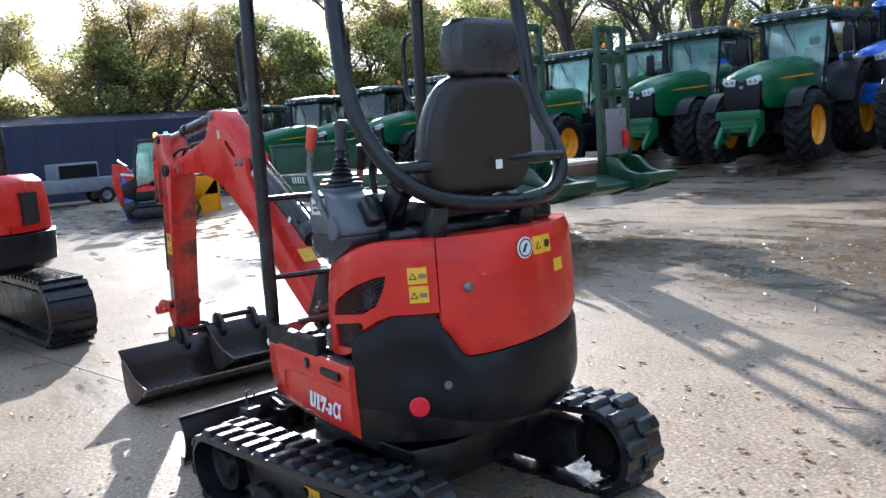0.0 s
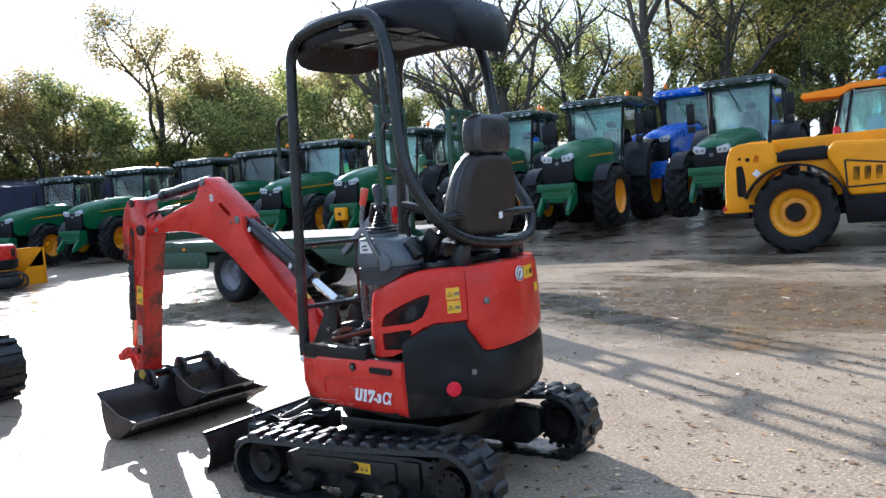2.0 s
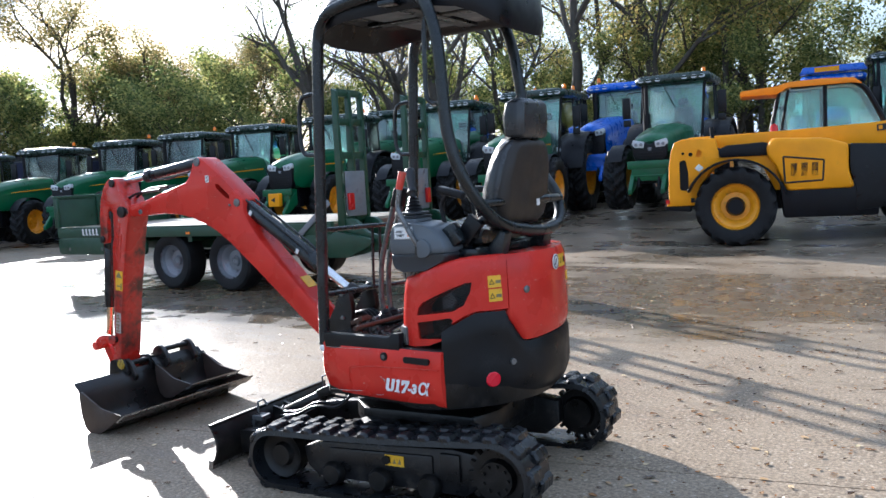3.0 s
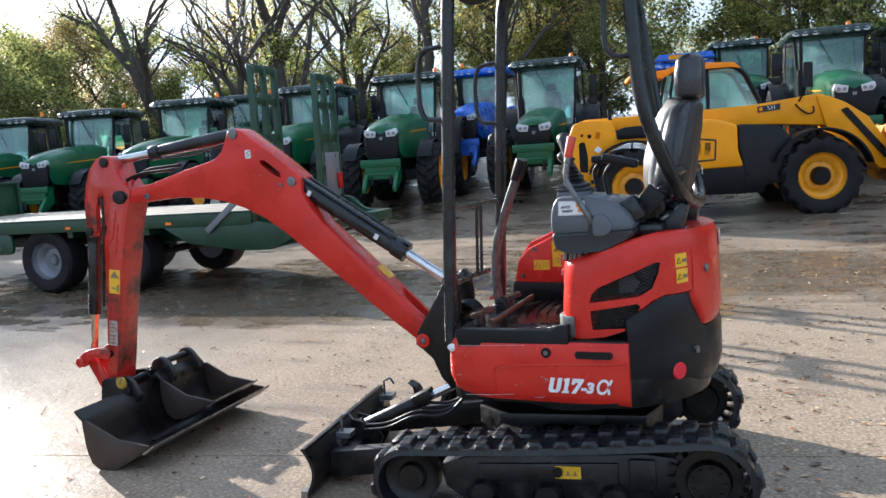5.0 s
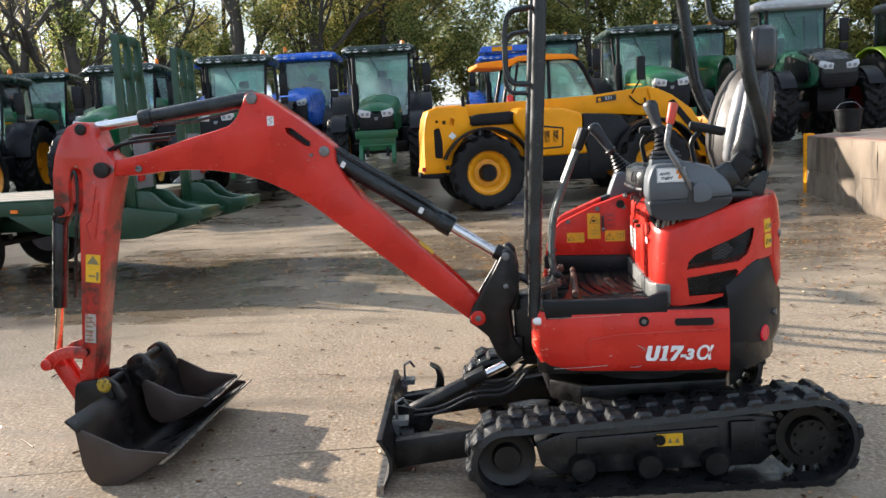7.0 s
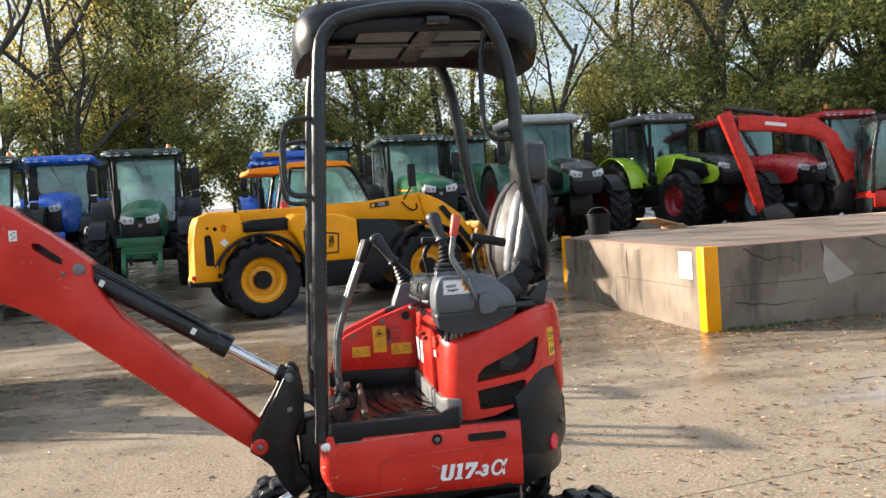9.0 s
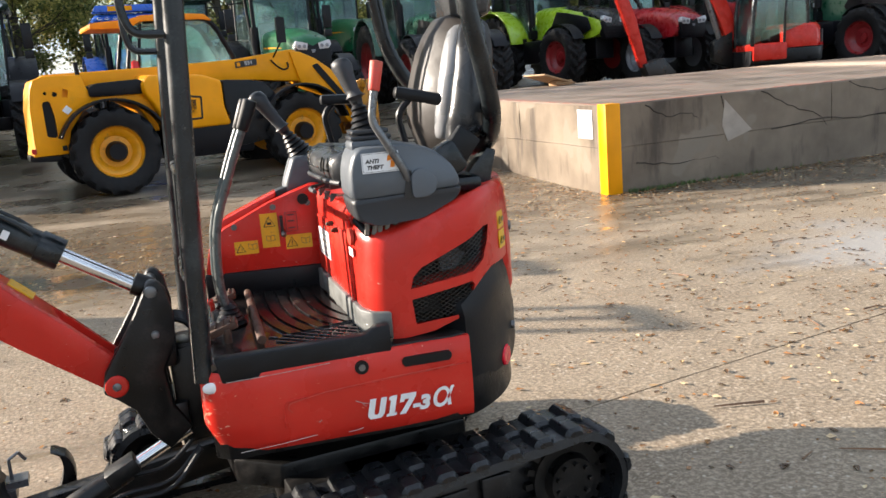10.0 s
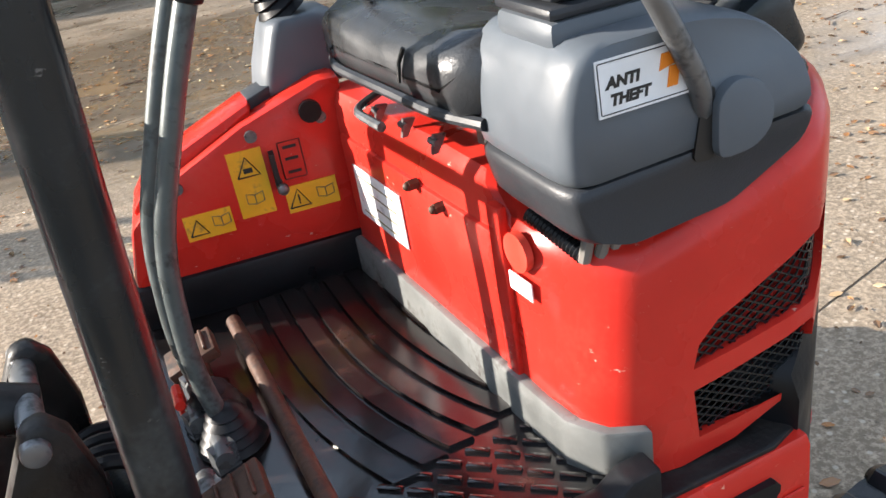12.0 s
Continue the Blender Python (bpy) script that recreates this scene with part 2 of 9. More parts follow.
RED_RIM = surface("red_rim_paint", (0.24, 0.012, 0.014), 0.4, vary=0.12, bump=0.02)
GREY_RIM = surface("silver_rim_paint", (0.19, 0.20, 0.22), 0.40, metal=0.3, vary=0.12, dirt=(0.14, 0.14, 0.15), dirt_at=(0.6, 0.8))
WHITE_PAINT = surface("white_paint", (0.70, 0.71, 0.72), 0.4, vary=0.08, bump=0.02)
BED_WOOD = surface("weathered_deck_boards", (0.33, 0.28, 0.215), 0.6, vary=0.25, scale=6, grain=60, bump=0.2)
CARD = surface("brown_board", (0.30, 0.17, 0.08), 0.7, vary=0.15)
CAB_GLASS = clear_pane("green_tinted_glass", (0.62, 0.84, 0.80), dust_sheen=(0.34, 0.52, 0.52))
ROOF_DARK_GREEN = surface("dark_green_cab_roof", (0.010, 0.026, 0.020), 0.32, vary=0.15, bump=0.02, spec=0.5)
CAB_DARK = surface("cab_interior_black", (0.005, 0.005, 0.007), 0.42, vary=0.2, bump=0.05, spec=0.2)
BARK = surface("bark", (0.075, 0.063, 0.050), 0.85, vary=0.35, scale=3, grain=25, bump=0.6)

# ---- shaping helpers ----
def bmnew():
    return bmesh.new()


def box(bm, lo, hi):
    m = Matrix.LocRotScale([(a + b) / 2 for a, b in zip(lo, hi)], None, [abs(b - a) for a, b in zip(lo, hi)])
    return bmesh.ops.create_cube(bm, size=1.0, matrix=m)["verts"]


def block(bm, centre, size, rx=0, ry=0, rz=0):
    m = pose(*centre, rx, ry, rz) @ Matrix.Diagonal((*size, 1))
    return bmesh.ops.create_cube(bm, size=1.0, matrix=m)["verts"]


def rod(bm, p, q, r, r2=None, seg=12):
    p, q = Vector(p), Vector(q)
    d = q - p
    m = Matrix.Translation((p + q) / 2) @ d.to_track_quat("Z", "Y").to_matrix().to_4x4()
    return bmesh.ops.create_cone(bm, cap_ends=True, segments=seg, radius1=r, radius2=r if r2 is None else r2, depth=d.length, matrix=m)["verts"]


def ball(bm, c, r, seg=12, squash=(1, 1, 1)):
    m = Matrix.Translation(c) @ Matrix.Diagonal((r * squash[0], r * squash[1], r * squash[2], 1))
    return bmesh.ops.create_uvsphere(bm, u_segments=seg, v_segments=max(6, seg // 2), radius=1.0, matrix=m)["verts"]


def fillet(pts, bend, steps=5):
    pts = [Vector(p) for p in pts]
    out = [pts[0]]
    for a, b, c in zip(pts, pts[1:], pts[2:]):
        u, v = a - b, c - b
        k = min(bend, u.length * 0.48, v.length * 0.48)
        s, e = b + u.normalized() * k, b + v.normalized() * k
        for i in range(steps + 1):
            w = i / steps
            out.append(s * (1 - w) ** 2 + b * 2 * w * (1 - w) + e * w * w)
    return out + [pts[-1]]


def tube(bm, pts, r, seg=10, bend=0.06, taper=None):
    """A round bar bent through the points."""
    path = fillet(pts, bend) if bend else [Vector(p) for p in pts]
    n = len(path)
    side = None
    rings = []
    for i, p in enumerate(path):
        d = (path[min(i + 1, n - 1)] - path[max(i - 1, 0)]).normalized()
        if side is None:
            side = d.orthogonal().normalized()
        side = (side - d * side.dot(d)).normalized()
        up = d.cross(side)
        rr = r if taper is None else r + (taper - r) * i / (n - 1)
        rings.append([bm.verts.new(p + (side * math.cos(a) + up * math.sin(a)) * rr) for a in (2 * math.pi * k / seg for k in range(seg))])
    for a, b in zip(rings, rings[1:]):
        for k in range(seg):
            bm.faces.new((a[k], a[(k + 1) % seg], b[(k + 1) % seg], b[k]))
    bm.faces.new(rings[0][::-1])
    bm.faces.new(rings[-1])


def prism(bm, prof, axis, a, b):
    """The flat outline, pushed along an axis from a to b."""
    def at(u, v, w):
        return {"x": (w, u, v), "y": (u, w, v), "z": (u, v, w)}[axis]
    lo = [bm.verts.new(at(u, v, a)) for u, v in prof]
    hi = [bm.verts.new(at(u, v, b)) for u, v in prof]
    n = len(prof)
    faces = [bm.faces.new(lo[::-1]), bm.faces.new(hi)]
    for i in range(n):
        faces.append(bm.faces.new((lo[i], lo[(i + 1) % n], hi[(i + 1) % n], hi[i])))
    return faces


def loft(bm, rings, closed=True, caps=True):
    vs = [[bm.verts.new(p) for p in ring] for ring in rings]
    n = len(vs[0])
    for a, b in zip(vs, vs[1:]):
        for k in range(n if closed else n - 1):
            bm.faces.new((a[k], a[(k + 1) % n], b[(k + 1) % n], b[k]))
    if caps:
        bm.faces.new(vs[0][::-1])
        bm.faces.new(vs[-1])


def lathe(bm, prof, centre, axis="y", seg=32):
    """The outline of (radius, along) turned round an axis through centre."""
    c = Vector(centre)
    rings = []
    for k in range(seg):
        a = 2 * math.pi * k / seg
        ring = []
        for r, h in prof:
            o = {"x": (h, r * math.cos(a), r * math.sin(a)), "y": (r * math.cos(a), h, r * math.sin(a)), "z": (r * math.cos(a), r * math.sin(a), h)}[axis]
            ring.append(bm.verts.new(c + Vector(o)))
        rings.append(ring)
    n = len(prof)
    for k in range(seg):
        a, b = rings[k], rings[(k + 1) % seg]
        for i in range(n - 1):
            if prof[i][0] > 1e-6 or prof[i + 1][0] > 1e-6:
                bm.faces.new((a[i], a[i + 1], b[i + 1], b[i]))


def rounder(bm, cuts=2, k=0.7):
    """Finer faces that bulge softly between the old edges."""
    bmesh.ops.recalc_face_normals(bm, faces=bm.faces)
    bmesh.ops.subdivide_edges(bm, edges=bm.edges[:], cuts=cuts, smooth=k, use_grid_fill=True)


def mesh_of(name, bm, mat, bevel=0.0, smooth=40, segs=2):
    bmesh.ops.remove_doubles(bm, verts=bm.verts, dist=1e-5)
    bmesh.ops.recalc_face_normals(bm, faces=bm.faces)
    if bevel:
        sharp = [e for e in bm.edges if len(e.link_faces) == 2 and e.calc_face_angle(0) > radians(28)]
        bmesh.ops.bevel(bm, geom=sharp, offset=bevel, segments=segs, profile=0.5, affect="EDGES", clamp_overlap=True)
    me = bpy.data.meshes.new(name)
    bm.to_mesh(me)
    bm.free()
    if smooth:
        me.shade_smooth()
        me.set_sharp_from_angle(angle=radians(smooth))
    me.materials.append(mat)
    return me


def islands_of(bm):
    """The groups of vertices that hang together."""
    seen, out = set(), []
    for v in bm.verts:
        if v in seen:
            continue
        isle, todo = [], [v]
        seen.add(v)
        while todo:
            u = todo.pop()
            isle.append(u)
            for e in u.link_edges:
                w = e.other_vert(u)
                if w not in seen:
                    seen.add(w)
                    todo.append(w)
        out.append(isle)
    return out


def part(name, bm, mat, parent, label="", bevel=0.0, smooth=40, segs=2):
    """One mesh under a thing or a part; the marks of a label print come apart into single pieces."""
    if name == "label_print":
        isles = islands_of(bm)
        if len(isles) > 1:
            for isle in isles[1:]:
                one = bmnew()
                twin = {v: one.verts.new(v.co) for v in isle}
                for f in {f for v in isle for f in v.link_faces}:
                    one.faces.new([twin[v] for v in f.verts])
                part(name, one, mat, parent, label, bevel, smooth, segs)
            bmesh.ops.delete(bm, geom=[v for isle in isles[1:] for v in isle], context="VERTS")
    ob = new(name, mesh_of(name, bm, mat, bevel, smooth, segs))
    ob.parent = parent
    return tagged(ob, label)


def thing(name, label, category, group="", m=None, kind=""):
    ob = new(name)
    ob.empty_display_size = 0.2
    if m is not None:
        ob.matrix_basis = m
    return tagged(ob, label, category, group, kind)


def solid(name, bm, mat, label, category, group="", m=None, kind="", bevel=0.0, smooth=40):
    """A thing of one mesh."""
    ob = new(name, mesh_of(name, bm, mat, bevel, smooth))
    if m is not None:
        ob.matrix_basis = m
    return tagged(ob, label, category, group, kind)


def carve(ob, cutters):
    """Cut the shapes (bmesh) out of ob's mesh for good."""
    for bm in cutters:
        bmesh.ops.recalc_face_normals(bm, faces=bm.faces)
        me = bpy.data.meshes.new("cut")
        bm.to_mesh(me)
        bm.free()
        tool = new("cut", me)
        bpy.context.view_layer.update()
        tool.matrix_world = ob.matrix_world
        mod = ob.modifiers.new("cut", "BOOLEAN")
        mod.operation, mod.object, mod.solver = "DIFFERENCE", tool, "EXACT"
        bpy.context.view_layer.update()
        old = ob.data
        ob.data = bpy.data.meshes.new_from_object(ob.evaluated_get(bpy.context.evaluated_depsgraph_get()))
        ob.modifiers.clear()
        bpy.data.objects.remove(tool)
        ob.data.set_sharp_from_angle(angle=radians(40))
    return ob


def lettering(name, words, size, mat, m, parent, slant=0.0, thick=0.001, stretch=1.0, bold=0.0):
    """Raised letters; m puts their middle, x along the line and z out of the face."""
    cu = bpy.data.curves.new(name, "FONT")
    cu.body, cu.size, cu.extrude, cu.shear, cu.offset = words, size, thick, slant, bold
    cu.align_x, cu.align_y = "CENTER", "CENTER"
    cu.resolution_u = 3
    tmp = new("letters", cu)
    bpy.context.view_layer.update()
    me = bpy.data.meshes.new_from_object(tmp.evaluated_get(bpy.context.evaluated_depsgraph_get()))
    bpy.data.objects.remove(tmp)
    me.transform(m @ Matrix.Diagonal((stretch, 1, 1, 1)))
    me.materials.clear()
    me.materials.append(mat)
    ob = new(name, me)
    ob.parent = parent
    return ob


def plate(name, m, w, h, mat, parent, thick=0.002, label=""):
    """A thin label or panel, w by h, facing z of m."""
    bm = bmnew()
    box(bm, (-w / 2, -h / 2, 0), (w / 2, h / 2, thick))
    bm.transform(m)
    return part(name, bm, mat, parent, label)


def lift(x, y):
    """Height of the yard: level round the machine, rising towards the rows of tractors."""
    s = max(0.0, y - 8.0)
    return 0.0055 * s * s if s < 8.0 else 0.352 + 0.09 * (s - 8.0)

# ---- the yard ----
def concrete_mat():
    """Old brushed concrete, damp: dark wet stains and pools, gravel grains, brush lines."""
    m, t, b = mat_new("damp_concrete")
    n, l = t.nodes, t.links
    geo = n.new("ShaderNodeNewGeometry")
    pos = geo.outputs["Position"]

    def noise_at(scale, detail=4.0, rough=0.55, stretch=None):
        src = pos
        if stretch:
            mp = n.new("ShaderNodeMapping")
            mp.inputs["Scale"].default_value = stretch
            mp.inputs["Rotation"].default_value = (0, 0, radians(-14))
            l.new(pos, mp.inputs["Vector"])
            src = mp.outputs["Vector"]
        x = n.new("ShaderNodeTexNoise")
        x.inputs["Scale"].default_value = scale
        x.inputs["Detail"].default_value = detail
        x.inputs["Roughness"].default_value = rough
        l.new(src, x.inputs["Vector"])
        return x.outputs["Fac"]

    def span(v, a, b0, c=0.0, d=1.0):
        x = n.new("ShaderNodeMapRange")
        for i, k in enumerate((a, b0, c, d)):
            x.inputs[i + 1].default_value = k
        l.new(v, x.inputs[0])
        return x.outputs[0]

    def calc(op, a, b0):
        x = n.new("ShaderNodeMath")
        x.operation = op
        for i, k in enumerate((a, b0)):
            if isinstance(k, float):
                x.inputs[i].default_value = k
            else:
                l.new(k, x.inputs[i])
        return x.outputs[0]

    def blend(f, a, b0):
        x = n.new("ShaderNodeMix")
        x.data_type = "RGBA"
        l.new(f, x.inputs[0])
        for i, k in ((6, a), (7, b0)):
            if isinstance(k, tuple):
                x.inputs[i].default_value = (*k, 1)
            else:
                l.new(k, x.inputs[i])
        return x.outputs[2]

    wide = noise_at(0.33, 5.0, 0.6)
    mid = noise_at(2.3, 5.0)
    grit = noise_at(48.0, 6.0, 0.75)
    streak = noise_at(1.0, 4.0, 0.6, (0.45, 2.6, 1.0))
    vor = n.new("ShaderNodeTexVoronoi")
    vor.inputs["Scale"].default_value = 42.0
    l.new(pos, vor.inputs["Vector"])
    sep = n.new("ShaderNodeSeparateXYZ")
    l.new(pos, sep.inputs[0])
    # a wet hollow runs across the yard before the dock
    hollow = calc("ABSOLUTE", calc("SUBTRACT", calc("SUBTRACT", sep.outputs["Y"], calc("MULTIPLY", sep.outputs["X"], 0.16)), 8.1), 0.0)
    # the second span raises the same mask, darkening the ground towards the tractors
    hollow = calc("MAXIMUM", span(hollow, 0.9, 3.4, 0.19, 0.0), span(sep.outputs["Y"], 8.5, 12.0, 0.0, 0.11))
    wet = span(calc("ADD", hollow, calc("ADD", calc("MULTIPLY", wide, 0.55), calc("MULTIPLY", streak, 0.45))), 0.525, 0.66)
    dry = blend(span(mid, 0.3, 0.7), (0.163, 0.126, 0.090), (0.251, 0.201, 0.146))
    dry = blend(span(grit, 0.45, 0.66), dry, (0.465, 0.373, 0.274))
    dry = blend(span(vor.outputs["Distance"], 0.0, 0.20, 0.85, 0.0), dry, (0.083, 0.068, 0.051))
    # a pale patch beside the dock
    away = calc("ADD", calc("ABSOLUTE", calc("SUBTRACT", sep.outputs["X"], 1.8), 0.0), calc("MULTIPLY", calc("ABSOLUTE", calc("SUBTRACT", sep.outputs["Y"], 4.05), 0.0), 1.3))
    away = calc("ADD", away, calc("MULTIPLY", calc("SUBTRACT", mid, 0.5), 2.4))
    dry = blend(span(away, 0.60, 1.65, 0.72, 0.0), dry, (0.332, 0.324, 0.315))
    # pitted skin: larger dark pits and pale stones showing through
    pit = n.new("ShaderNodeTexVoronoi")
    pit.inputs["Scale"].default_value = 15.0
    pit.inputs["Randomness"].default_value = 1.0
    l.new(pos, pit.inputs["Vector"])
    dry = blend(span(pit.outputs["Distance"], 0.05, 0.13, 0.6, 0.0), dry, (0.071, 0.058, 0.045))
    sepc = n.new("ShaderNodeSeparateColor")
    l.new(vor.outputs["Color"], sepc.inputs[0])
    dry = blend(calc("MULTIPLY", span(sepc.outputs[0], 0.80, 0.86), span(vor.outputs["Distance"], 0.22, 0.36, 0.8, 0.0)), dry, (0.515, 0.440, 0.349))
    damp = blend(span(mid, 0.35, 0.7), (0.093, 0.071, 0.048), (0.159, 0.124, 0.085))
    damp = blend(span(grit, 0.55, 0.75), damp, (0.155, 0.125, 0.092))
    l.new(blend(wet, dry, damp), b.inputs["Base Color"])
    pool = span(calc("MULTIPLY", wet, span(mid, 0.40, 0.60)), 0.35, 0.75)
    ro = calc("SUBTRACT", 0.36, calc("MULTIPLY", wet, 0.08))
    ro = calc("SUBTRACT", ro, calc("MULTIPLY", pool, 0.17))
    smooth_wet = span(wet, 0.0, 1.0, 1.0, 0.45)
    l.new(calc("ADD", ro, calc("MULTIPLY", grit, 0.06)), b.inputs["Roughness"])
    l.new(span(wet, 0.0, 1.0, 0.06, 0.42), b.inputs["Specular IOR Level"])
    # brush lines across the slabs
    wv = n.new("ShaderNodeTexWave")
    wv.inputs["Scale"].default_value = 13.0
    wv.inputs["Distortion"].default_value = 5.0
    wv.inputs["Detail"].default_value = 3.0
    mp = n.new("ShaderNodeMapping")
    mp.inputs["Rotation"].default_value = (0, 0, radians(-14))
    l.new(pos, mp.inputs["Vector"])
    l.new(mp.outputs["Vector"], wv.inputs["Vector"])
    h = calc("ADD", calc("MULTIPLY", grit, 0.9), calc("MULTIPLY", wv.outputs["Fac"], 0.09))
    h = calc("ADD", h, calc("MULTIPLY", noise_at(14.0, 4.0, 0.6), 1.6))
    h = calc("MULTIPLY", h, smooth_wet)
    h = calc("MULTIPLY", h, span(pool, 0.0, 1.0, 1.0, 0.12))
    bp = n.new("ShaderNodeBump")
    bp.inputs["Strength"].default_value = 0.38
    bp.inputs["Distance"].default_value = 0.008
    l.new(h, bp.inputs["Height"])
    l.new(bp.outputs["Normal"], b.inputs["Normal"])
    return m


CONCRETE = concrete_mat()
JOINT = surface("joint_dirt", (0.150, 0.118, 0.086), 0.7, vary=0.4, scale=6, bump=0.3)
SLAB_U, SLAB_V = Vector((math.cos(radians(14)), math.sin(radians(14)))), Vector((-math.sin(radians(14)), math.cos(radians(14))))
SLAB_0 = Vector((-0.2, 2.72))
SLAB_L, SLAB_W = 7.2, 4.3

bm = bmnew()
reach = [-2500, -600, -150, -60] + [-40 + i for i in range(81)] + [60, 150, 600, 2500]
grid = [[bm.verts.new((x, y, min(lift(x, y), 1.2) - 0.0045)) for x in reach] for y in reach]
for a, b in zip(grid, grid[1:]):
    for i in range(len(reach) - 1):
        bm.faces.new((a[i], a[i + 1], b[i + 1], b[i]))
ground = new("ground", mesh_of("ground", bm, JOINT))
tagged(ground, "dirt and damp concrete yard ground under the slabs", "ground", kind="structure")

# ---- the mini excavator: forward is -x, its left side -y ----
digger_at = pose(-2.45, 2.0, 0)
ex = thing("mini_excavator", "red and black mini excavator with canopy and wide bucket on concrete", "excavator", m=digger_at)


def arc(cx, cy, r, a0, a1, n):
    return [(cx + r * math.cos(radians(a0 + (a1 - a0) * i / n)), cy + r * math.sin(radians(a0 + (a1 - a0) * i / n))) for i in range(n + 1)]


def track_path(n_arc=14):
    """Round the front idler and the rear sprocket: (x, z, nx, nz), lower run first."""
    fx, fz, fr = -0.635, 0.146, 0.118
    rx, rz, rr = 0.530, 0.176, 0.148
    out = []
    for i in range(13):
        w = i / 13
        out.append((fx + (rx - fx) * w, 0.028, 0, -1))
    for i in range(n_arc):
        a = radians(-90 + 176 * i / n_arc)
        out.append((rx + rr * math.cos(a), rz + rr * math.sin(a), math.cos(a), math.sin(a)))
    top0, top1 = Vector((rx + rr * math.cos(radians(88)), rz + rr * math.sin(radians(88)))), Vector((fx, fz + fr))
    for i in range(13):
        w = i / 13
        p = top0.lerp(top1, w)
        out.append((p.x, p.y - 0.010 * math.sin(math.pi * w), -0.03, 1))
    for i in range(n_arc):
        a = radians(90 + 180 * i / n_arc)
        out.append((fx + fr * math.cos(a), fz + fr * math.sin(a), math.cos(a), math.sin(a)))
    return out


def along(path, count):
    """Even steps along the closed track path."""
    pts = [Vector((p[0], p[1])) for p in path]
    seg = [(pts[(i + 1) % len(pts)] - pts[i]).length for i in range(len(pts))]
    total, out, i, run = sum(seg), [], 0, 0.0
    for k in range(count):
        want = total * k / count
        while run + seg[i] < want:
            run += seg[i]
            i += 1
        w = (want - run) / seg[i]
        p, q = path[i], path[(i + 1) % len(path)]
        out.append([p[j] + (q[j] - p[j]) * w for j in range(4)])
    return out


def rubber_track(y0, y1, parent):
    bm = bmnew()
    path = track_path()
    rings = []
    for x, z, nx, nz in path:
        ln = math.hypot(nx, nz)
        nx, nz = nx / ln, nz / ln
        rings.append([(x, y0, z), (x + nx * 0.026, y0 + 0.006, z + nz * 0.026), (x + nx * 0.026, y1 - 0.006, z + nz * 0.026), (x, y1, z)])
    vs = [[bm.verts.new(p) for p in r] for r in rings]
    for i in range(len(vs)):
        a, b = vs[i], vs[(i + 1) % len(vs)]
        for k in range(4):
            bm.faces.new((a[k], a[(k + 1) % 4], b[(k + 1) % 4], b[k]))
    belt = part("rubber_track", bm, RUBBER, parent, smooth=50)
    # tread blocks, staggered from side to side
    mid = (y0 + y1) / 2
    wid = mid + 0.012 - y0 - 0.002
    lug = bmnew()
    prof = [(-0.038, -0.014), (0.038, -0.014), (0.035, -0.006), (0.025, 0.008), (0.019, 0.011), (-0.019, 0.011), (-0.025, 0.008), (-0.035, -0.006)]
    loft(lug, [[(u * k, yy, v if v < -0.005 else -0.014 + (v + 0.014) * k) for u, v in prof] for yy, k in ((-wid / 2, 0.62), (-wid / 2 + 0.014, 0.95), (wid / 2 - 0.014, 0.95), (wid / 2, 0.62))])
    lug_mesh = mesh_of("tread_block", lug, RUBBER, smooth=24)
    for k, (x, z, nx, nz) in enumerate(along(path, 60)):
        cy = (y0 + 0.002 + mid + 0.012) / 2 if k % 2 else (mid - 0.012 + y1 - 0.002) / 2
        piece = new("tread_block", lug_mesh)
        piece.parent = belt
        piece.matrix_basis = Matrix.Translation((x + nx * 0.036, cy, z + nz * 0.036)) @ Matrix.Rotation(math.atan2(nx, nz), 4, "Y")
    return belt


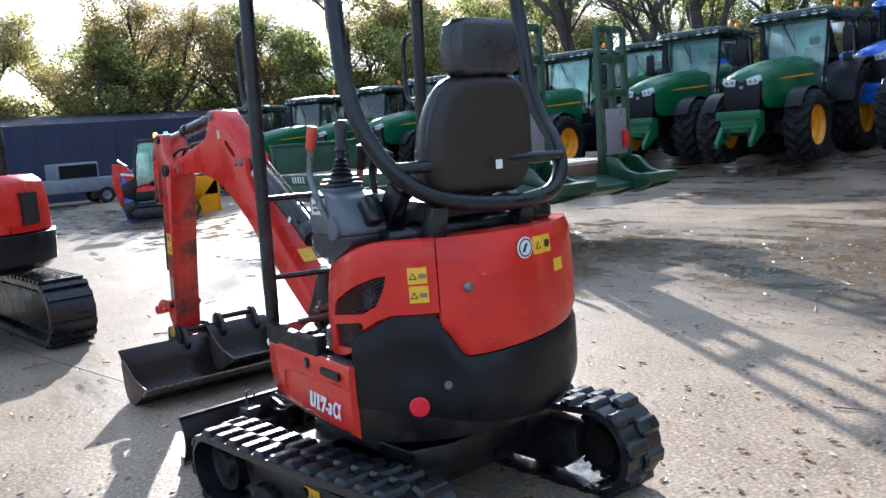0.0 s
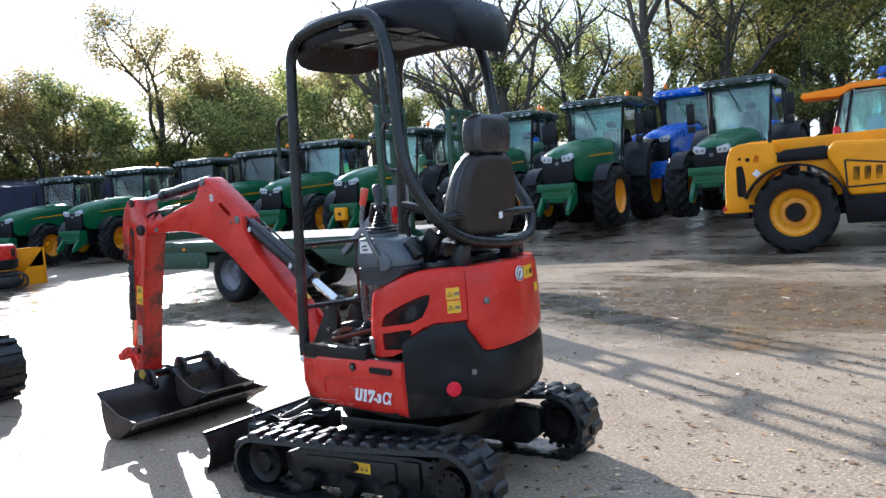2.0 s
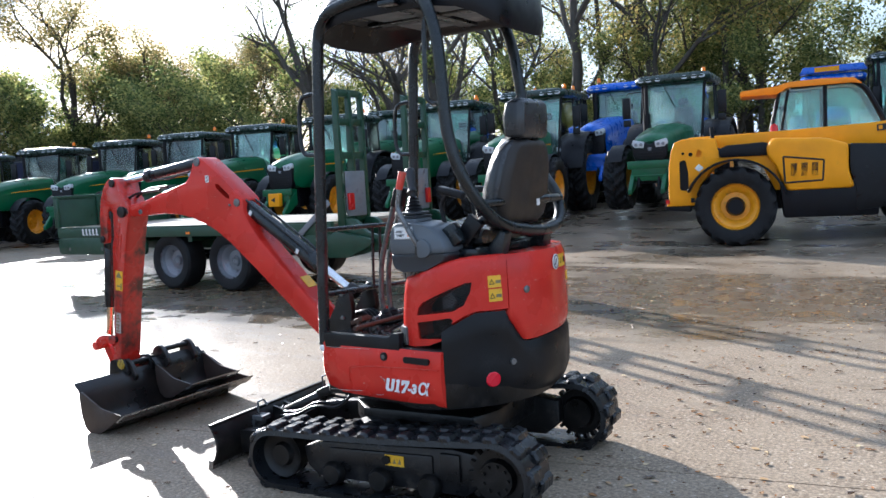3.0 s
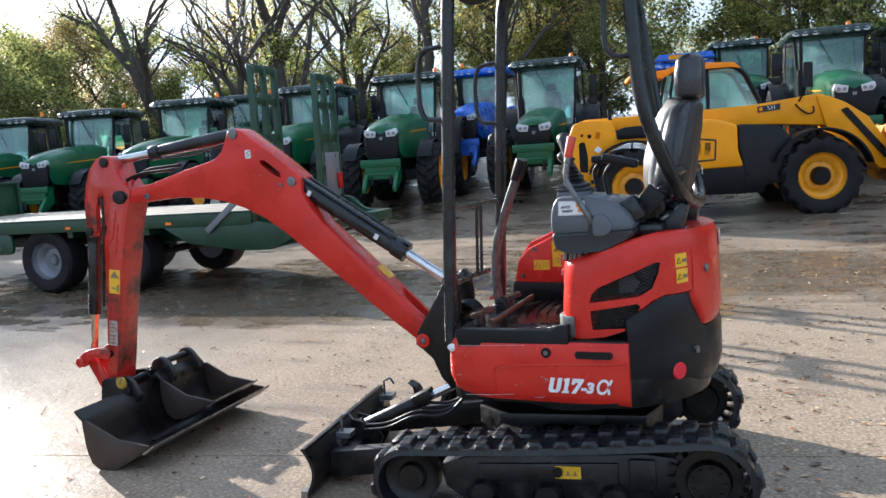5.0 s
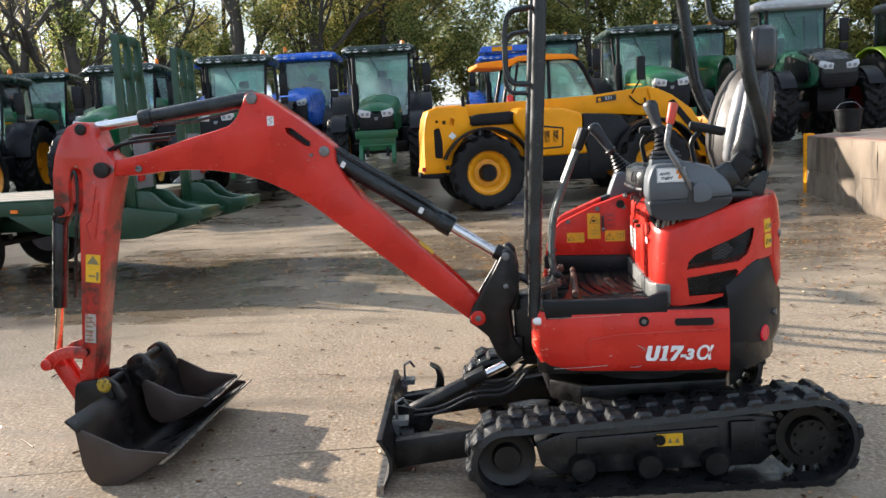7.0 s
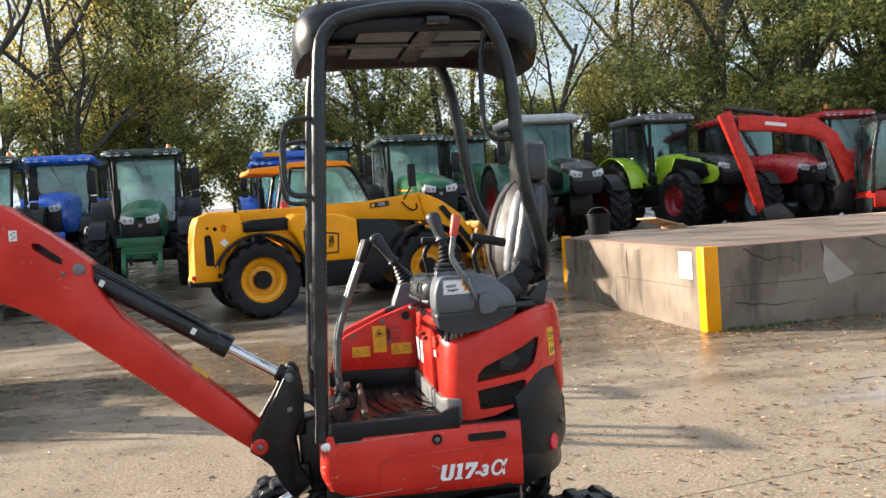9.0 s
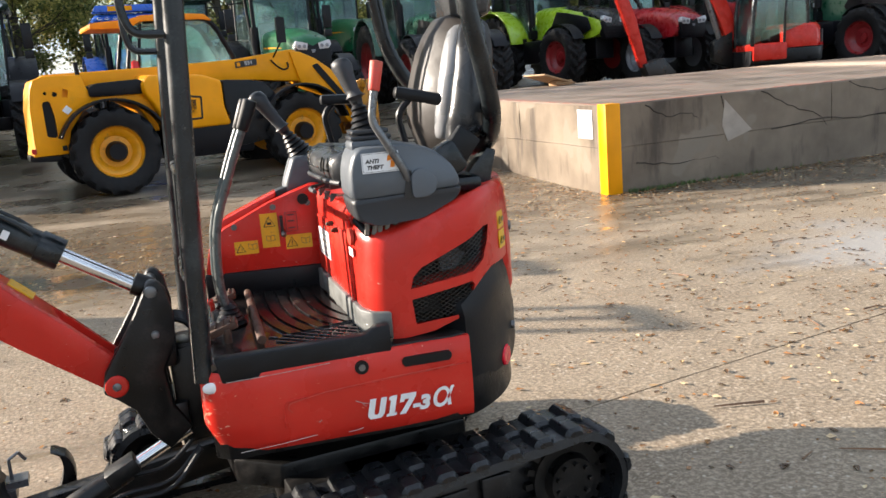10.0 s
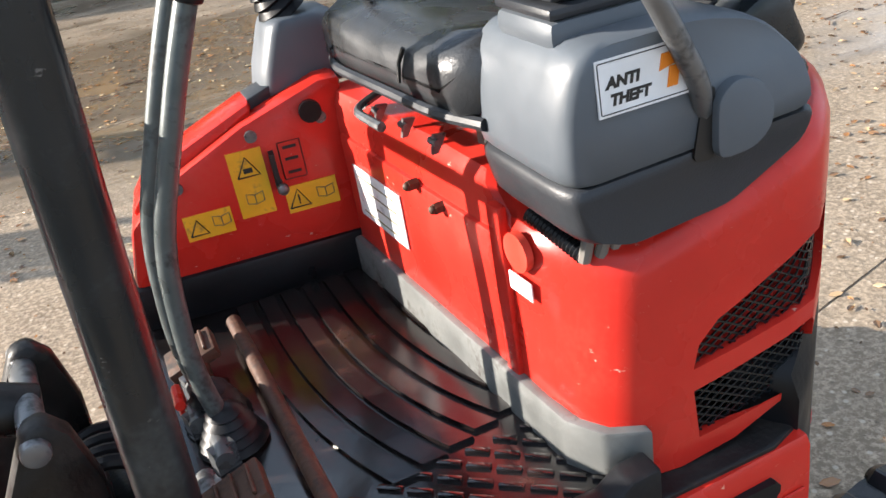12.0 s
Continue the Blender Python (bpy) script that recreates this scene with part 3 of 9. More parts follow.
def undercarriage(side):
    """One track with its frame; side -1 is the machine's left."""
    y_out, y_in = side * 0.620, side * 0.390
    rubber_track(min(y_out, y_in), max(y_out, y_in), ex)
    fr = bmnew()
    yo, yi = side * 0.512, side * 0.42
    prof = [(-0.50, 0.10), (-0.44, 0.055), (0.36, 0.055), (0.44, 0.12), (0.44, 0.245), (0.30, 0.262), (-0.40, 0.228), (-0.52, 0.19)]
    prism(fr, prof, "y", yo, yi)
    prism(fr, [(-0.36, 0.13), (0.20, 0.13), (0.20, 0.225), (-0.36, 0.205)], "y", yo + side * 0.012, yo - side * 0.01)
    box(fr, (0.24, min(yo, yo + side * 0.02), 0.12), (0.34, max(yo, yo + side * 0.02), 0.245))
    box(fr, (-0.12, min(yi, side * 0.2), 0.16), (0.16, max(yi, side * 0.2), 0.30))
    frame_ob = part("track_frame", fr, TRACK_FRAME, ex, "black track frame streaked with mud", bevel=0.008)
    for x in (-0.34, -0.08, 0.18):
        bm = bmnew()
        lathe(bm, [(0.0, -0.05), (0.045, -0.05), (0.058, -0.03), (0.058, 0.03), (0.045, 0.05), (0.0, 0.05)], (x, side * 0.505, 0.085), "y", 20)
        part("track_roller", bm, STEEL_BLACK, frame_ob, bevel=0.0)
    bm = bmnew()
    lathe(bm, [(0.0, -0.045), (0.05, -0.045), (0.06, -0.02), (0.095, -0.02), (0.113, -0.035), (0.113, 0.035), (0.095, 0.02), (0.06, 0.02), (0.05, 0.045), (0.0, 0.045)], (-0.635, side * 0.505, 0.146), "y", 32)
    part("idler", bm, STEEL_BLACK, frame_ob)
    bm = bmnew()
    lathe(bm, [(0.0, -0.06), (0.075, -0.06), (0.085, -0.03), (0.120, -0.03), (0.128, 0.03), (0.085, 0.03), (0.075, 0.06), (0.0, 0.06)], (0.530, side * 0.512, 0.176), "y", 32)
    for k in range(18):
        a = 2 * math.pi * k / 18
        block(bm, (0.530 + 0.128 * math.cos(a), side * 0.512, 0.176 + 0.128 * math.sin(a)), (0.035, 0.045, 0.020), ry=-math.degrees(a))
    for k in range(9):
        a = 2 * math.pi * k / 9
        rod(bm, (0.530 + 0.058 * math.cos(a), side * 0.585, 0.176 + 0.058 * math.sin(a)), (0.530 + 0.058 * math.cos(a), side * 0.565, 0.176 + 0.058 * math.sin(a)), 0.008, seg=6)
    part("sprocket", bm, STEEL_BLACK, frame_ob)
    # a slot, a bolt and two bright wear bars under the top run
    bm = bmnew()
    rod(bm, (-0.035, side * 0.522, 0.185), (-0.035, side * 0.541, 0.185), 0.02, seg=16)
    part("grease_port", bm, BLACK, frame_ob)
    for x0, x1, z in ((-0.48, -0.42, 0.236), (-0.20, -0.07, 0.254)):
        bm = bmnew()
        box(bm, (x0, side * 0.53 - 0.004, z), (x1, side * 0.53 + 0.004, z + 0.009))
        part("wear_bar", bm, EDGE_STEEL, frame_ob)
    if side < 0:
        plate("warning_label", pose(0.005, -0.5265, 0.183, 90, 0, 0), 0.10, 0.050, YELLOW_STICKER, frame_ob, label="yellow warning label with faded symbols")
        bm = bmnew()
        for x in (-0.028, 0.0, 0.028):
            prism(bm, [(0.005 + x - 0.009, 0.170), (0.005 + x + 0.009, 0.170), (0.005 + x, 0.192)], "y", -0.5280, -0.5295)
        part("label_print", bm, INK_FADED, frame_ob)


undercarriage(-1)
undercarriage(1)

# car body between the tracks, slew ring
bm = bmnew()
box(bm, (-0.30, -0.44, 0.17), (0.30, 0.44, 0.30))
prism(bm, [(-0.42, -0.18), (-0.30, -0.30), (0.30, -0.30), (0.36, -0.15), (0.36, 0.15), (0.30, 0.30), (-0.30, 0.30), (-0.42, 0.18)], "z", 0.26, 0.345)
part("car_body", bm, STEEL_BLACK, ex, bevel=0.01)
bm = bmnew()
lathe(bm, [(0.0, 0.34), (0.25, 0.34), (0.25, 0.37), (0.235, 0.375), (0.235, 0.405), (0.26, 0.41), (0.26, 0.44), (0.0, 0.44)], (0, 0, 0), "z", 40)
part("slew_ring", bm, STEEL_BLACK, ex)

# dozer blade: curved plate, side plates, two arms, cylinder, hoses, latch
bm = bmnew()
prof = []
for i in range(9):
    w = i / 8
    prof.append((-1.19 + 0.055 * math.sin(math.pi * w) * 0.8 + 0.045 * w * 0.0, 0.015 + 0.225 * w))
outer = prof
inner = [(x + 0.016, z) for x, z in prof][::-1]
prism(bm, outer + inner, "y", -0.55, 0.52)
blade = part("dozer_blade", bm, STEEL_BLACK, ex, "black scratched dozer blade", bevel=0.003)
bm = bmnew()
prism(bm, [(-1.205, 0.0), (-1.175, 0.0), (-1.17, 0.045), (-1.20, 0.045)], "y", -0.555, 0.525)
part("cutting_edge", bm, EDGE_STEEL, blade, "worn bright cutting edge")
bm = bmnew()
box(bm, (-1.19, -0.552, 0.232), (-1.165, 0.522, 0.246))
part("top_rib", bm, STEEL_BLACK, blade, bevel=0.003)
for y in (-0.30, 0.30):
    bm = bmnew()
    prism(bm, [(-1.09, 0.04), (-1.09, 0.16), (-0.40, 0.23), (-0.36, 0.12)], "y", y - 0.035, y + 0.035)
    part("blade_arm", bm, STEEL_BLACK, ex, bevel=0.006)
bm = bmnew()
box(bm, (-1.14, -0.30, 0.08), (-1.06, 0.30, 0.14))
part("cross_tube", bm, STEEL_BLACK, blade, bevel=0.006)
bm = bmnew()
for y in (-0.05, 0.05):
    prism(bm, [(-1.14, 0.06), (-1.14, 0.23), (-1.02, 0.20), (-0.98, 0.14), (-1.02, 0.06)], "y", y - 0.008, y + 0.008)
rod(bm, (-1.05, -0.08, 0.16), (-1.05, 0.08, 0.16), 0.02)
part("cylinder_lug", bm, STEEL_BLACK, blade)
bm = bmnew()
rod(bm, (-1.05, 0.0, 0.165), (-0.72, 0.0, 0.315), 0.036, seg=16)
rod(bm, (-1.08, 0.0, 0.155), (-1.04, 0.0, 0.17), 0.045, seg=16)
cyl = part("blade_cylinder", bm, STEEL_BLACK, ex, bevel=0.003)
bm = bmnew()
rod(bm, (-0.72, 0.0, 0.315), (-0.52, 0.0, 0.405), 0.021, seg=14)
part("piston_rod", bm, CHROME, cyl, "bright cylinder rod")
bm = bmnew()
block(bm, (-0.735, -0.010, 0.322), (0.10, 0.075, 0.050), ry=-24)
part("cylinder_guard", bm, STEEL_BLACK, cyl, "scuffed black guard block", bevel=0.006)
for i, (y, z) in enumerate(((-0.05, 0.0), (-0.075, -0.015), (0.045, 0.01))):
    bm = bmnew()
    tube(bm, [(-1.02, y, 0.19 + z), (-0.9, y - 0.02, 0.205 + z), (-0.74, y - 0.04, 0.285 + z), (-0.60, y - 0.03, 0.27 + z), (-0.50, y, 0.36)], 0.008, 8, 0.08)
    part("hose", bm, BLACK, cyl)
for y in (-0.20, 0.44):
    bm = bmnew()
    rod(bm, (-1.13, y, 0.20), (-1.13, y, 0.292), 0.006, seg=8)
    rod(bm, (-1.13, y, 0.290), (-1.10, y + 0.015, 0.305), 0.006, seg=8)
    rod(bm, (-1.10, y + 0.015, 0.305), (-1.08, y + 0.02, 0.27), 0.006, seg=8)
    box(bm, (-1.15, y - 0.035, 0.19), (-1.08, y + 0.045, 0.215))
    box(bm, (-1.15, y - 0.05, 0.15), (-1.12, y + 0.05, 0.19))
    part("tie_down_hook", bm, WORN_STEEL, blade)

for ob in [blade] + list(blade.children):
    ob.data.transform(Matrix.Translation((0.042, 0.005, 0)) @ Matrix.Diagonal((1, 0.925, 0.95, 1)))
# curved catch plate behind the blade's far end
bm = bmnew()
fin = [(-0.962 + 0.045 * (w / 8) ** 0.5 * (1 - w / 8) * 2, 0.262 - 0.16 * w / 8) for w in range(9)]
prism(bm, fin + [(x + 0.014 + 0.006 * i, z - 0.002) for i, (x, z) in enumerate(fin)][::-1], "y", 0.42, 0.50)
part("catch_plate", bm, STEEL_BLACK, ex, bevel=0.003)
# the undercarriage stands turned under the upper body
UNDER = pose(-0.075, 0.0, 0.0, 0, 0, 9)
for ob in list(ex.children):
    ob.matrix_basis = UNDER

# ---- upper body ----
R_TAIL, CY = 0.512, 0.022
deck = [(-0.50, 0.42), (-0.50, -0.40), (-0.46, -0.435)] + [(0.2, -0.437)] + arc(0, 0.0, R_TAIL - 0.02, -58, 58, 24) + [(0.2, 0.455), (-0.46, 0.455)]
bm = bmnew()
prism(bm, deck, "z", 0.425, 0.690)
part("turntable_frame", bm, STEEL_BLACK, ex, bevel=0.006)

# red side skirt on the left with the model letters
side_top = 0.684
bm = bmnew()
skirt = [(-0.515, -0.30), (-0.520, -0.385), (-0.508, -0.420), (-0.475, -0.443), (-0.35, -0.452), (0.0, -0.455), (0.252, -0.447), (0.252, -0.30)]
n = 7
rings = []
for z, k in ((0.428, 0.030), (0.440, 0.014), (0.47, 0.006), (0.53, 0.0), (0.60, 0.0), (side_top - 0.012, 0.003), (side_top, 0.010)):
    ring = []
    for x, y in skirt:
        nose = max(0.0, (-0.30 - x) / 0.22)
        lower = max(0.0, (0.53 - z) / 0.10)
        ring.append((x + k * (1 if x < -0.4 else 0) + 0.05 * nose * lower * lower, min(y + k, -0.30), z))
    rings.append(ring)
loft(bm, rings)
skirt_ob = part("side_panel", bm, RED_SCUFFED, ex, "red side panel with scuffed front corner", bevel=0.0, smooth=50)
# pressed line and a few long scratches in the panel
bm = bmnew()
tube(bm, [(-0.278, -0.4560, 0.545), (-0.290, -0.4560, 0.556), (-0.284, -0.4560, 0.571), (-0.188, -0.4560, 0.588), (-0.007, -0.4560, 0.599), (0.198, -0.4560, 0.607)], 0.0016, 5, 0.01)
part("pressed_line", bm, RED_OLD, skirt_ob)
for x0, z0, x1, z1 in ((-0.430, 0.453, -0.217, 0.466), (-0.130, 0.458, -0.085, 0.463), (-0.444, 0.661, -0.160, 0.671), (-0.209, 0.503, -0.200, 0.508), (-0.100, 0.547, -0.062, 0.532), (-0.085, 0.541, -0.070, 0.526)):
    bm = bmnew()
    tube(bm, [(x0, -0.4565, z0), ((x0 + x1) / 2, -0.4567, (z0 + z1) / 2 - 0.002), (x1, -0.4565, z1)], 0.0011, 5, 0)
    part("scratch", bm, WORN_LABEL, skirt_ob)
# U 1 7 in a heavy slanted face with slab feet
heavy = {
    "U": (0.0, [(0, 1), (0.28, 1), (0.28, 0.26), (0.35, 0.18), (0.44, 0.18), (0.50, 0.26), (0.50, 1), (0.77, 1), (0.77, 0.20), (0.62, 0), (0.14, 0), (0, 0.18)]),
    "1": (0.88, [(0, 0.78), (0, 0.94), (0.15, 1), (0.36, 1), (0.36, 0.13), (0.46, 0.13), (0.46, 0), (0, 0), (0, 0.13), (0.10, 0.13), (0.10, 0.82)]),
    "7": (1.42, [(0, 1), (0.72, 1), (0.72, 0.80), (0.36, 0), (0.08, 0), (0.42, 0.72), (0.20, 0.72), (0.20, 0.60), (0, 0.60)])}
for at, pts in heavy.values():
    bm = bmnew()
    prism(bm, [(-0.072 + 0.0635 * (at + x + 0.22 * z), 0.484 + 0.060 * z) for x, z in pts], "y", -0.4582, -0.4565)
    part("model_letter", bm, WHITE_STICKER, skirt_ob)
lettering("model_letters", "-3", 0.056, WHITE_STICKER, pose(0.088, -0.4570, 0.507, 90, 0, 0), skirt_ob, slant=0.2, stretch=1.1, bold=0.003)
lettering("model_letters", "α", 0.104, WHITE_STICKER, pose(0.149, -0.4565, 0.519, 90, 0, 0), skirt_ob, slant=0.25, stretch=0.95, bold=0.001)
bm = bmnew()
prism(bm, [(0.045, 0.634), (0.052, 0.624), (0.185, 0.624), (0.192, 0.634), (0.192, 0.644), (0.185, 0.652), (0.052, 0.652), (0.045, 0.644)], "y", -0.4580, -0.43)
part("grip_slot", bm, BLACK, skirt_ob)
bm = bmnew()
lathe(bm, [(0.0, -0.010), (0.020, -0.010), (0.020, 0.02)], (-0.072, -0.449, 0.643), "y", 20)
part("bolt_recess", bm, BLACK, skirt_ob)
bm = bmnew()
rod(bm, (-0.072, -0.455, 0.643), (-0.072, -0.463, 0.643), 0.010, seg=8)
part("bolt", bm, WORN_STEEL, skirt_ob)
bm = bmnew()
tube(bm, [(-0.30, -0.4545, 0.50), (-0.30, -0.4545, 0.58), (-0.10, -0.4555, 0.592), (0.24, -0.4495, 0.606)], 0.0025, 6, 0.03)
part("pressed_line", bm, RED, skirt_ob)
bm = bmnew()
ball(bm, (-0.487, -0.434, 0.645), 0.024, 14, (1.0, 0.35, 0.7))
part("front_reflector", bm, WHITE_STICKER, skirt_ob, "white oval marker")
# right skirt
bm = bmnew()
prism(bm, [(-0.51, 0.435), (-0.46, 0.478), (0.20, 0.478), (0.20, 0.40), (-0.51, 0.40)], "z", 0.435, 0.70)
part("side_panel", bm, RED, ex, bevel=0.02)

# black tail
SEAM = -26.0


def tail_edge(a):
    """Upper edge of the black tail by the angle round the machine."""
    if a <= SEAM:
        return 0.765 + 0.085 * min(1.0, (a + 62) / 18.0)
    w = min(1.0, (a - SEAM) / 10.0)
    return 0.80 - 0.105 * w * w * (3 - 2 * w) + 0.045 * max(0.0, (a + 10) / 70.0)


def tail_radius(z, a=-60.0):
    """Radius of the tail; it swells towards the machine's right side."""
    return R_TAIL + 0.062 * max(0.0, min(1.0, (a + 28) / 88)) - 0.055 * max(0.0, (0.56 - z) / 0.14) ** 2 - 0.012 * max(0.0, (z - 0.85) / 0.25) ** 2


def body_wall(a0, a1, z_low, z_high, offset, n=28, rows=9, inner=0.10):
    """A curved solid piece of the round tail between two angles."""
    bm = bmnew()
    outer, back = [], []
    for i in range(n + 1):
        a = a0 + (a1 - a0) * i / n
        lo, hi = z_low(a), z_high(a)
        colo, coli = [], []
        for j in range(rows + 1):
            z = lo + (hi - lo) * j / rows
            r = tail_radius(z, a) + offset - 0.012 * (1 if j in (0, rows) else 0)
            x, y = r * math.cos(radians(a)), r * math.sin(radians(a)) + CY
            y = max(-0.440, min(0.530, y))
            colo.append(bm.verts.new((x, y, z)))
            r2 = r - inner
            x2, y2 = r2 * math.cos(radians(a)), r2 * math.sin(radians(a))
            coli.append(bm.verts.new((x2, max(-0.36, min(0.40, y2)), z)))
        outer.append(colo)
        back.append(coli)
    for i in range(n):
        for j in range(rows):
            bm.faces.new((outer[i][j], outer[i + 1][j], outer[i + 1][j + 1], outer[i][j + 1]))
            bm.faces.new((back[i][j], back[i][j + 1], back[i + 1][j + 1], back[i + 1][j]))
        bm.faces.new((outer[i][0], back[i][0], back[i + 1][0], outer[i + 1][0]))
        bm.faces.new((outer[i][rows], outer[i + 1][rows], back[i + 1][rows], back[i][rows]))
    for k in (0, n):
        for j in range(rows):
            f = (outer[k][j], outer[k][j + 1], back[k][j + 1], back[k][j])
            bm.faces.new(f if k == 0 else f[::-1])
    return bm


tail = part("tail_cover", body_wall(-61, 61, lambda a: 0.428, tail_edge, 0.0, 40), BLACK, ex, "black moulded tail cover with red reflector", smooth=60)
bm = bmnew()
ra = radians(-36.0)
lathe(bm, [(0.0, 0.004), (0.030, 0.004), (0.034, 0.0), (0.034, -0.01)], (0, 0, 0), "x", 24)
bm.transform(Matrix.Translation(((R_TAIL + 0.001) * math.cos(ra), (R_TAIL + 0.001) * math.sin(ra) + CY, 0.546)) @ Matrix.Rotation(ra, 4, "Z"))
part("reflector", bm, RED_REFLECTOR, tail, "round red reflector")
bm = bmnew()
ra = radians(-25)
rod(bm, (0.50 * math.cos(ra), 0.50 * math.sin(ra) + CY, 0.615), (0.524 * math.cos(ra), 0.524 * math.sin(ra) + CY, 0.615), 0.014, seg=12)
part("cover_bolt", bm, WORN_STEEL, tail)

# red rear bonnet
bonnet = part("rear_bonnet", body_wall(SEAM + 0.6, 59, lambda a: tail_edge(a) + 0.006, lambda a: 1.095, 0.002, 34, 10, 0.12), RED, ex, "red rear engine bonnet", smooth=60)


def on_tail(a, z, out=0.0):
    """A place on the tail's skin with z pointing outwards."""
    r = tail_radius(z, a) + 0.004 + out
    return Matrix.Translation((r * math.cos(radians(a)), r * math.sin(radians(a)) + CY, z)) @ Matrix.Rotation(radians(a + 90), 4, "Z") @ Matrix.Rotation(radians(90), 4, "X")


def bent_label(name, a0, a1, z0, z1, mat, parent, out=0.003, label=""):
    """A label that follows the round tail."""
    bm = bmnew()
    ring = []
    for i in range(7):
        a = radians(a0 + (a1 - a0) * i / 6)
        col = []
        for z in (z0, z1):
            for o in (0.0, out):
                r = tail_radius(z, math.degrees(a)) + 0.002 + o
                y = r * math.sin(a) + CY
                col.append((r * math.cos(a), y, z))
        ring.append([col[0], col[1], col[3], col[2]])
    loft(bm, ring)
    return part(name, bm, mat, parent, label)


def warn_print(a, z, parent, s=0.016):
    """A small printed warning triangle, with a bar sign beside it."""
    bm = bmnew()
    prism(bm, [(-s, -s * 0.8), (s, -s * 0.8), (0, s)], "z", 0.0032, 0.0040)
    bm.transform(on_tail(a, z))
    t = part("label_print", bm, INK, parent)
    bm = bmnew()
    prism(bm, [(-s * 0.6, -s * 0.55), (s * 0.6, -s * 0.55), (0, s * 0.55)], "z", 0.0036, 0.0046)
    bm.transform(on_tail(a, z))
    part("label_print", bm, YELLOW_STICKER, parent)
    return t


bent_label("warning_label", -36.5, -29.5, 0.955, 1.008, YELLOW_STICKER, ex, label="yellow warning label")
bent_label("warning_label", -36.3, -29.3, 0.893, 0.948, YELLOW_STICKER, ex, label="yellow warning label")
for z in (0.98, 0.918):
    warn_print(-34.6, z, ex, 0.013)
    bm = bmnew()
    box(bm, (-0.012, -0.007, 0.003), (0.012, 0.007, 0.0045))
    bm.transform(on_tail(-31.2, z))
    part("label_print", bm, INK_FADED, ex)
bent_label("warning_label", 13.5, 18.5, 1.00, 1.06, YELLOW_STICKER, bonnet, label="yellow warning label")
bent_label("warning_label", 18.7, 23.5, 1.00, 1.06, YELLOW_STICKER, bonnet, label="yellow warning label")
warn_print(16, 1.028, bonnet, 0.014)
bm = bmnew()
lathe(bm, [(0.0, 0.0045), (0.014, 0.0045), (0.014, 0.002)], (0, 0, 0), "z", 16)
bm.transform(on_tail(21, 1.03))
part("label_print", bm, INK, bonnet)
bent_label("warning_label", 25, 31, 0.925, 0.968, YELLOW_STICKER, bonnet, label="faded yellow label")
bm = bmnew()
lathe(bm, [(0.0, 0.005), (0.036, 0.005), (0.036, 0.001)], (0, 0, 0), "z", 28)
bm.transform(on_tail(9.0, 1.03))
badge = part("round_badge", bm, WHITE_STICKER, bonnet, "round white badge with dark emblem")
bm = bmnew()
lathe(bm, [(0.026, 0.0065), (0.031, 0.0065), (0.031, 0.004)], (0, 0, 0), "z", 28)
prism(bm, [(-0.016, -0.014), (-0.004, -0.014), (0.012, 0.014), (0.0, 0.014)], "z", 0.005, 0.0065)
bm.transform(on_tail(9.0, 1.03))
part("badge_emblem", bm, NAVY, badge)
bm = bmnew()
lathe(bm, [(0.0, 0.004), (0.012, 0.004), (0.017, 0.0), (0.017, -0.006)], (0, 0, 0), "z", 16)
bm.transform(on_tail(-15, 0.93, 0.001))
part("bonnet_lock", bm, WORN_STEEL, bonnet)

# red engine hood under the seat, with vents on the left side
hood_plan = [(-0.083, 0.40), (-0.053, 0.0), (-0.039, -0.18), (-0.036, -0.235), (-0.033, -0.29), (-0.025, -0.345), (-0.005, -0.378), (0.03, -0.397), (0.08, -0.405), (0.16, -0.408)]
hood_plan += [(tail_radius(0.9) * math.cos(radians(a)) + 0.001, max(-0.408, tail_radius(0.9) * math.sin(radians(a)) + CY)) for a in (-62, -56, -50, -44, -38, -32, SEAM)]
hood_plan += [(0.30, -0.10), (0.30, 0.40)]


def hood_top(x, y):
    """Upper edge of the hood: low under the grey console, rising to the rear."""
    if y > -0.20:
        return 1.058
    if x < 0.0:
        return 1.012
    return 1.005 + 0.094 * min(1.0, max(0.0, (x - 0.02) / 0.33)) ** 0.9


rings = []
for w, inset in ((0.0, 0.0), (0.15, 0.0), (0.4, 0.0), (0.7, 0.0), (0.88, 0.002), (0.96, 0.008), (1.0, 0.022)):
    ring = []
    for x, y in hood_plan:
        z0 = 0.692
        if x > 0.13 and y < -0.1:
            a = math.degrees(math.atan2(y, x))
            z0 = tail_edge(max(-61, min(a, SEAM))) + 0.006 if x > 0.26 else 0.692 + (x - 0.13) * 0.35
        z1 = hood_top(x, y)
        z = z0 + (z1 - z0) * w
        lean = -0.05 * max(0.0, (z - 0.78) / 0.30) ** 1.5 if (x < 0.1 and y < -0.33) else 0.0
        c = Vector((0.12, 0.0))
        d = (Vector((x, y)) - c).normalized()
        ring.append((x - d.x * inset - lean * 0.6, y - d.y * inset - lean * 0.35, z))
    rings.append(ring)
bm = bmnew()
loft(bm, rings)
hood = part("engine_hood", bm, RED, ex, "red engine hood with two dark mesh vents", smooth=55)
VENTS = ([(0.100, 0.835), (0.108, 0.868), (0.135, 0.895), (0.215, 0.930), (0.345, 0.985), (0.365, 0.985), (0.358, 0.945), (0.335, 0.887), (0.295, 0.862)],
         [(0.100, 0.803), (0.107, 0.728), (0.245, 0.740), (0.262, 0.752), (0.295, 0.822), (0.285, 0.834)])
cutters = []
for v in VENTS:
    bm = bmnew()
    prism(bm, v, "y", -0.60, -0.28)
    cutters.append(bm)
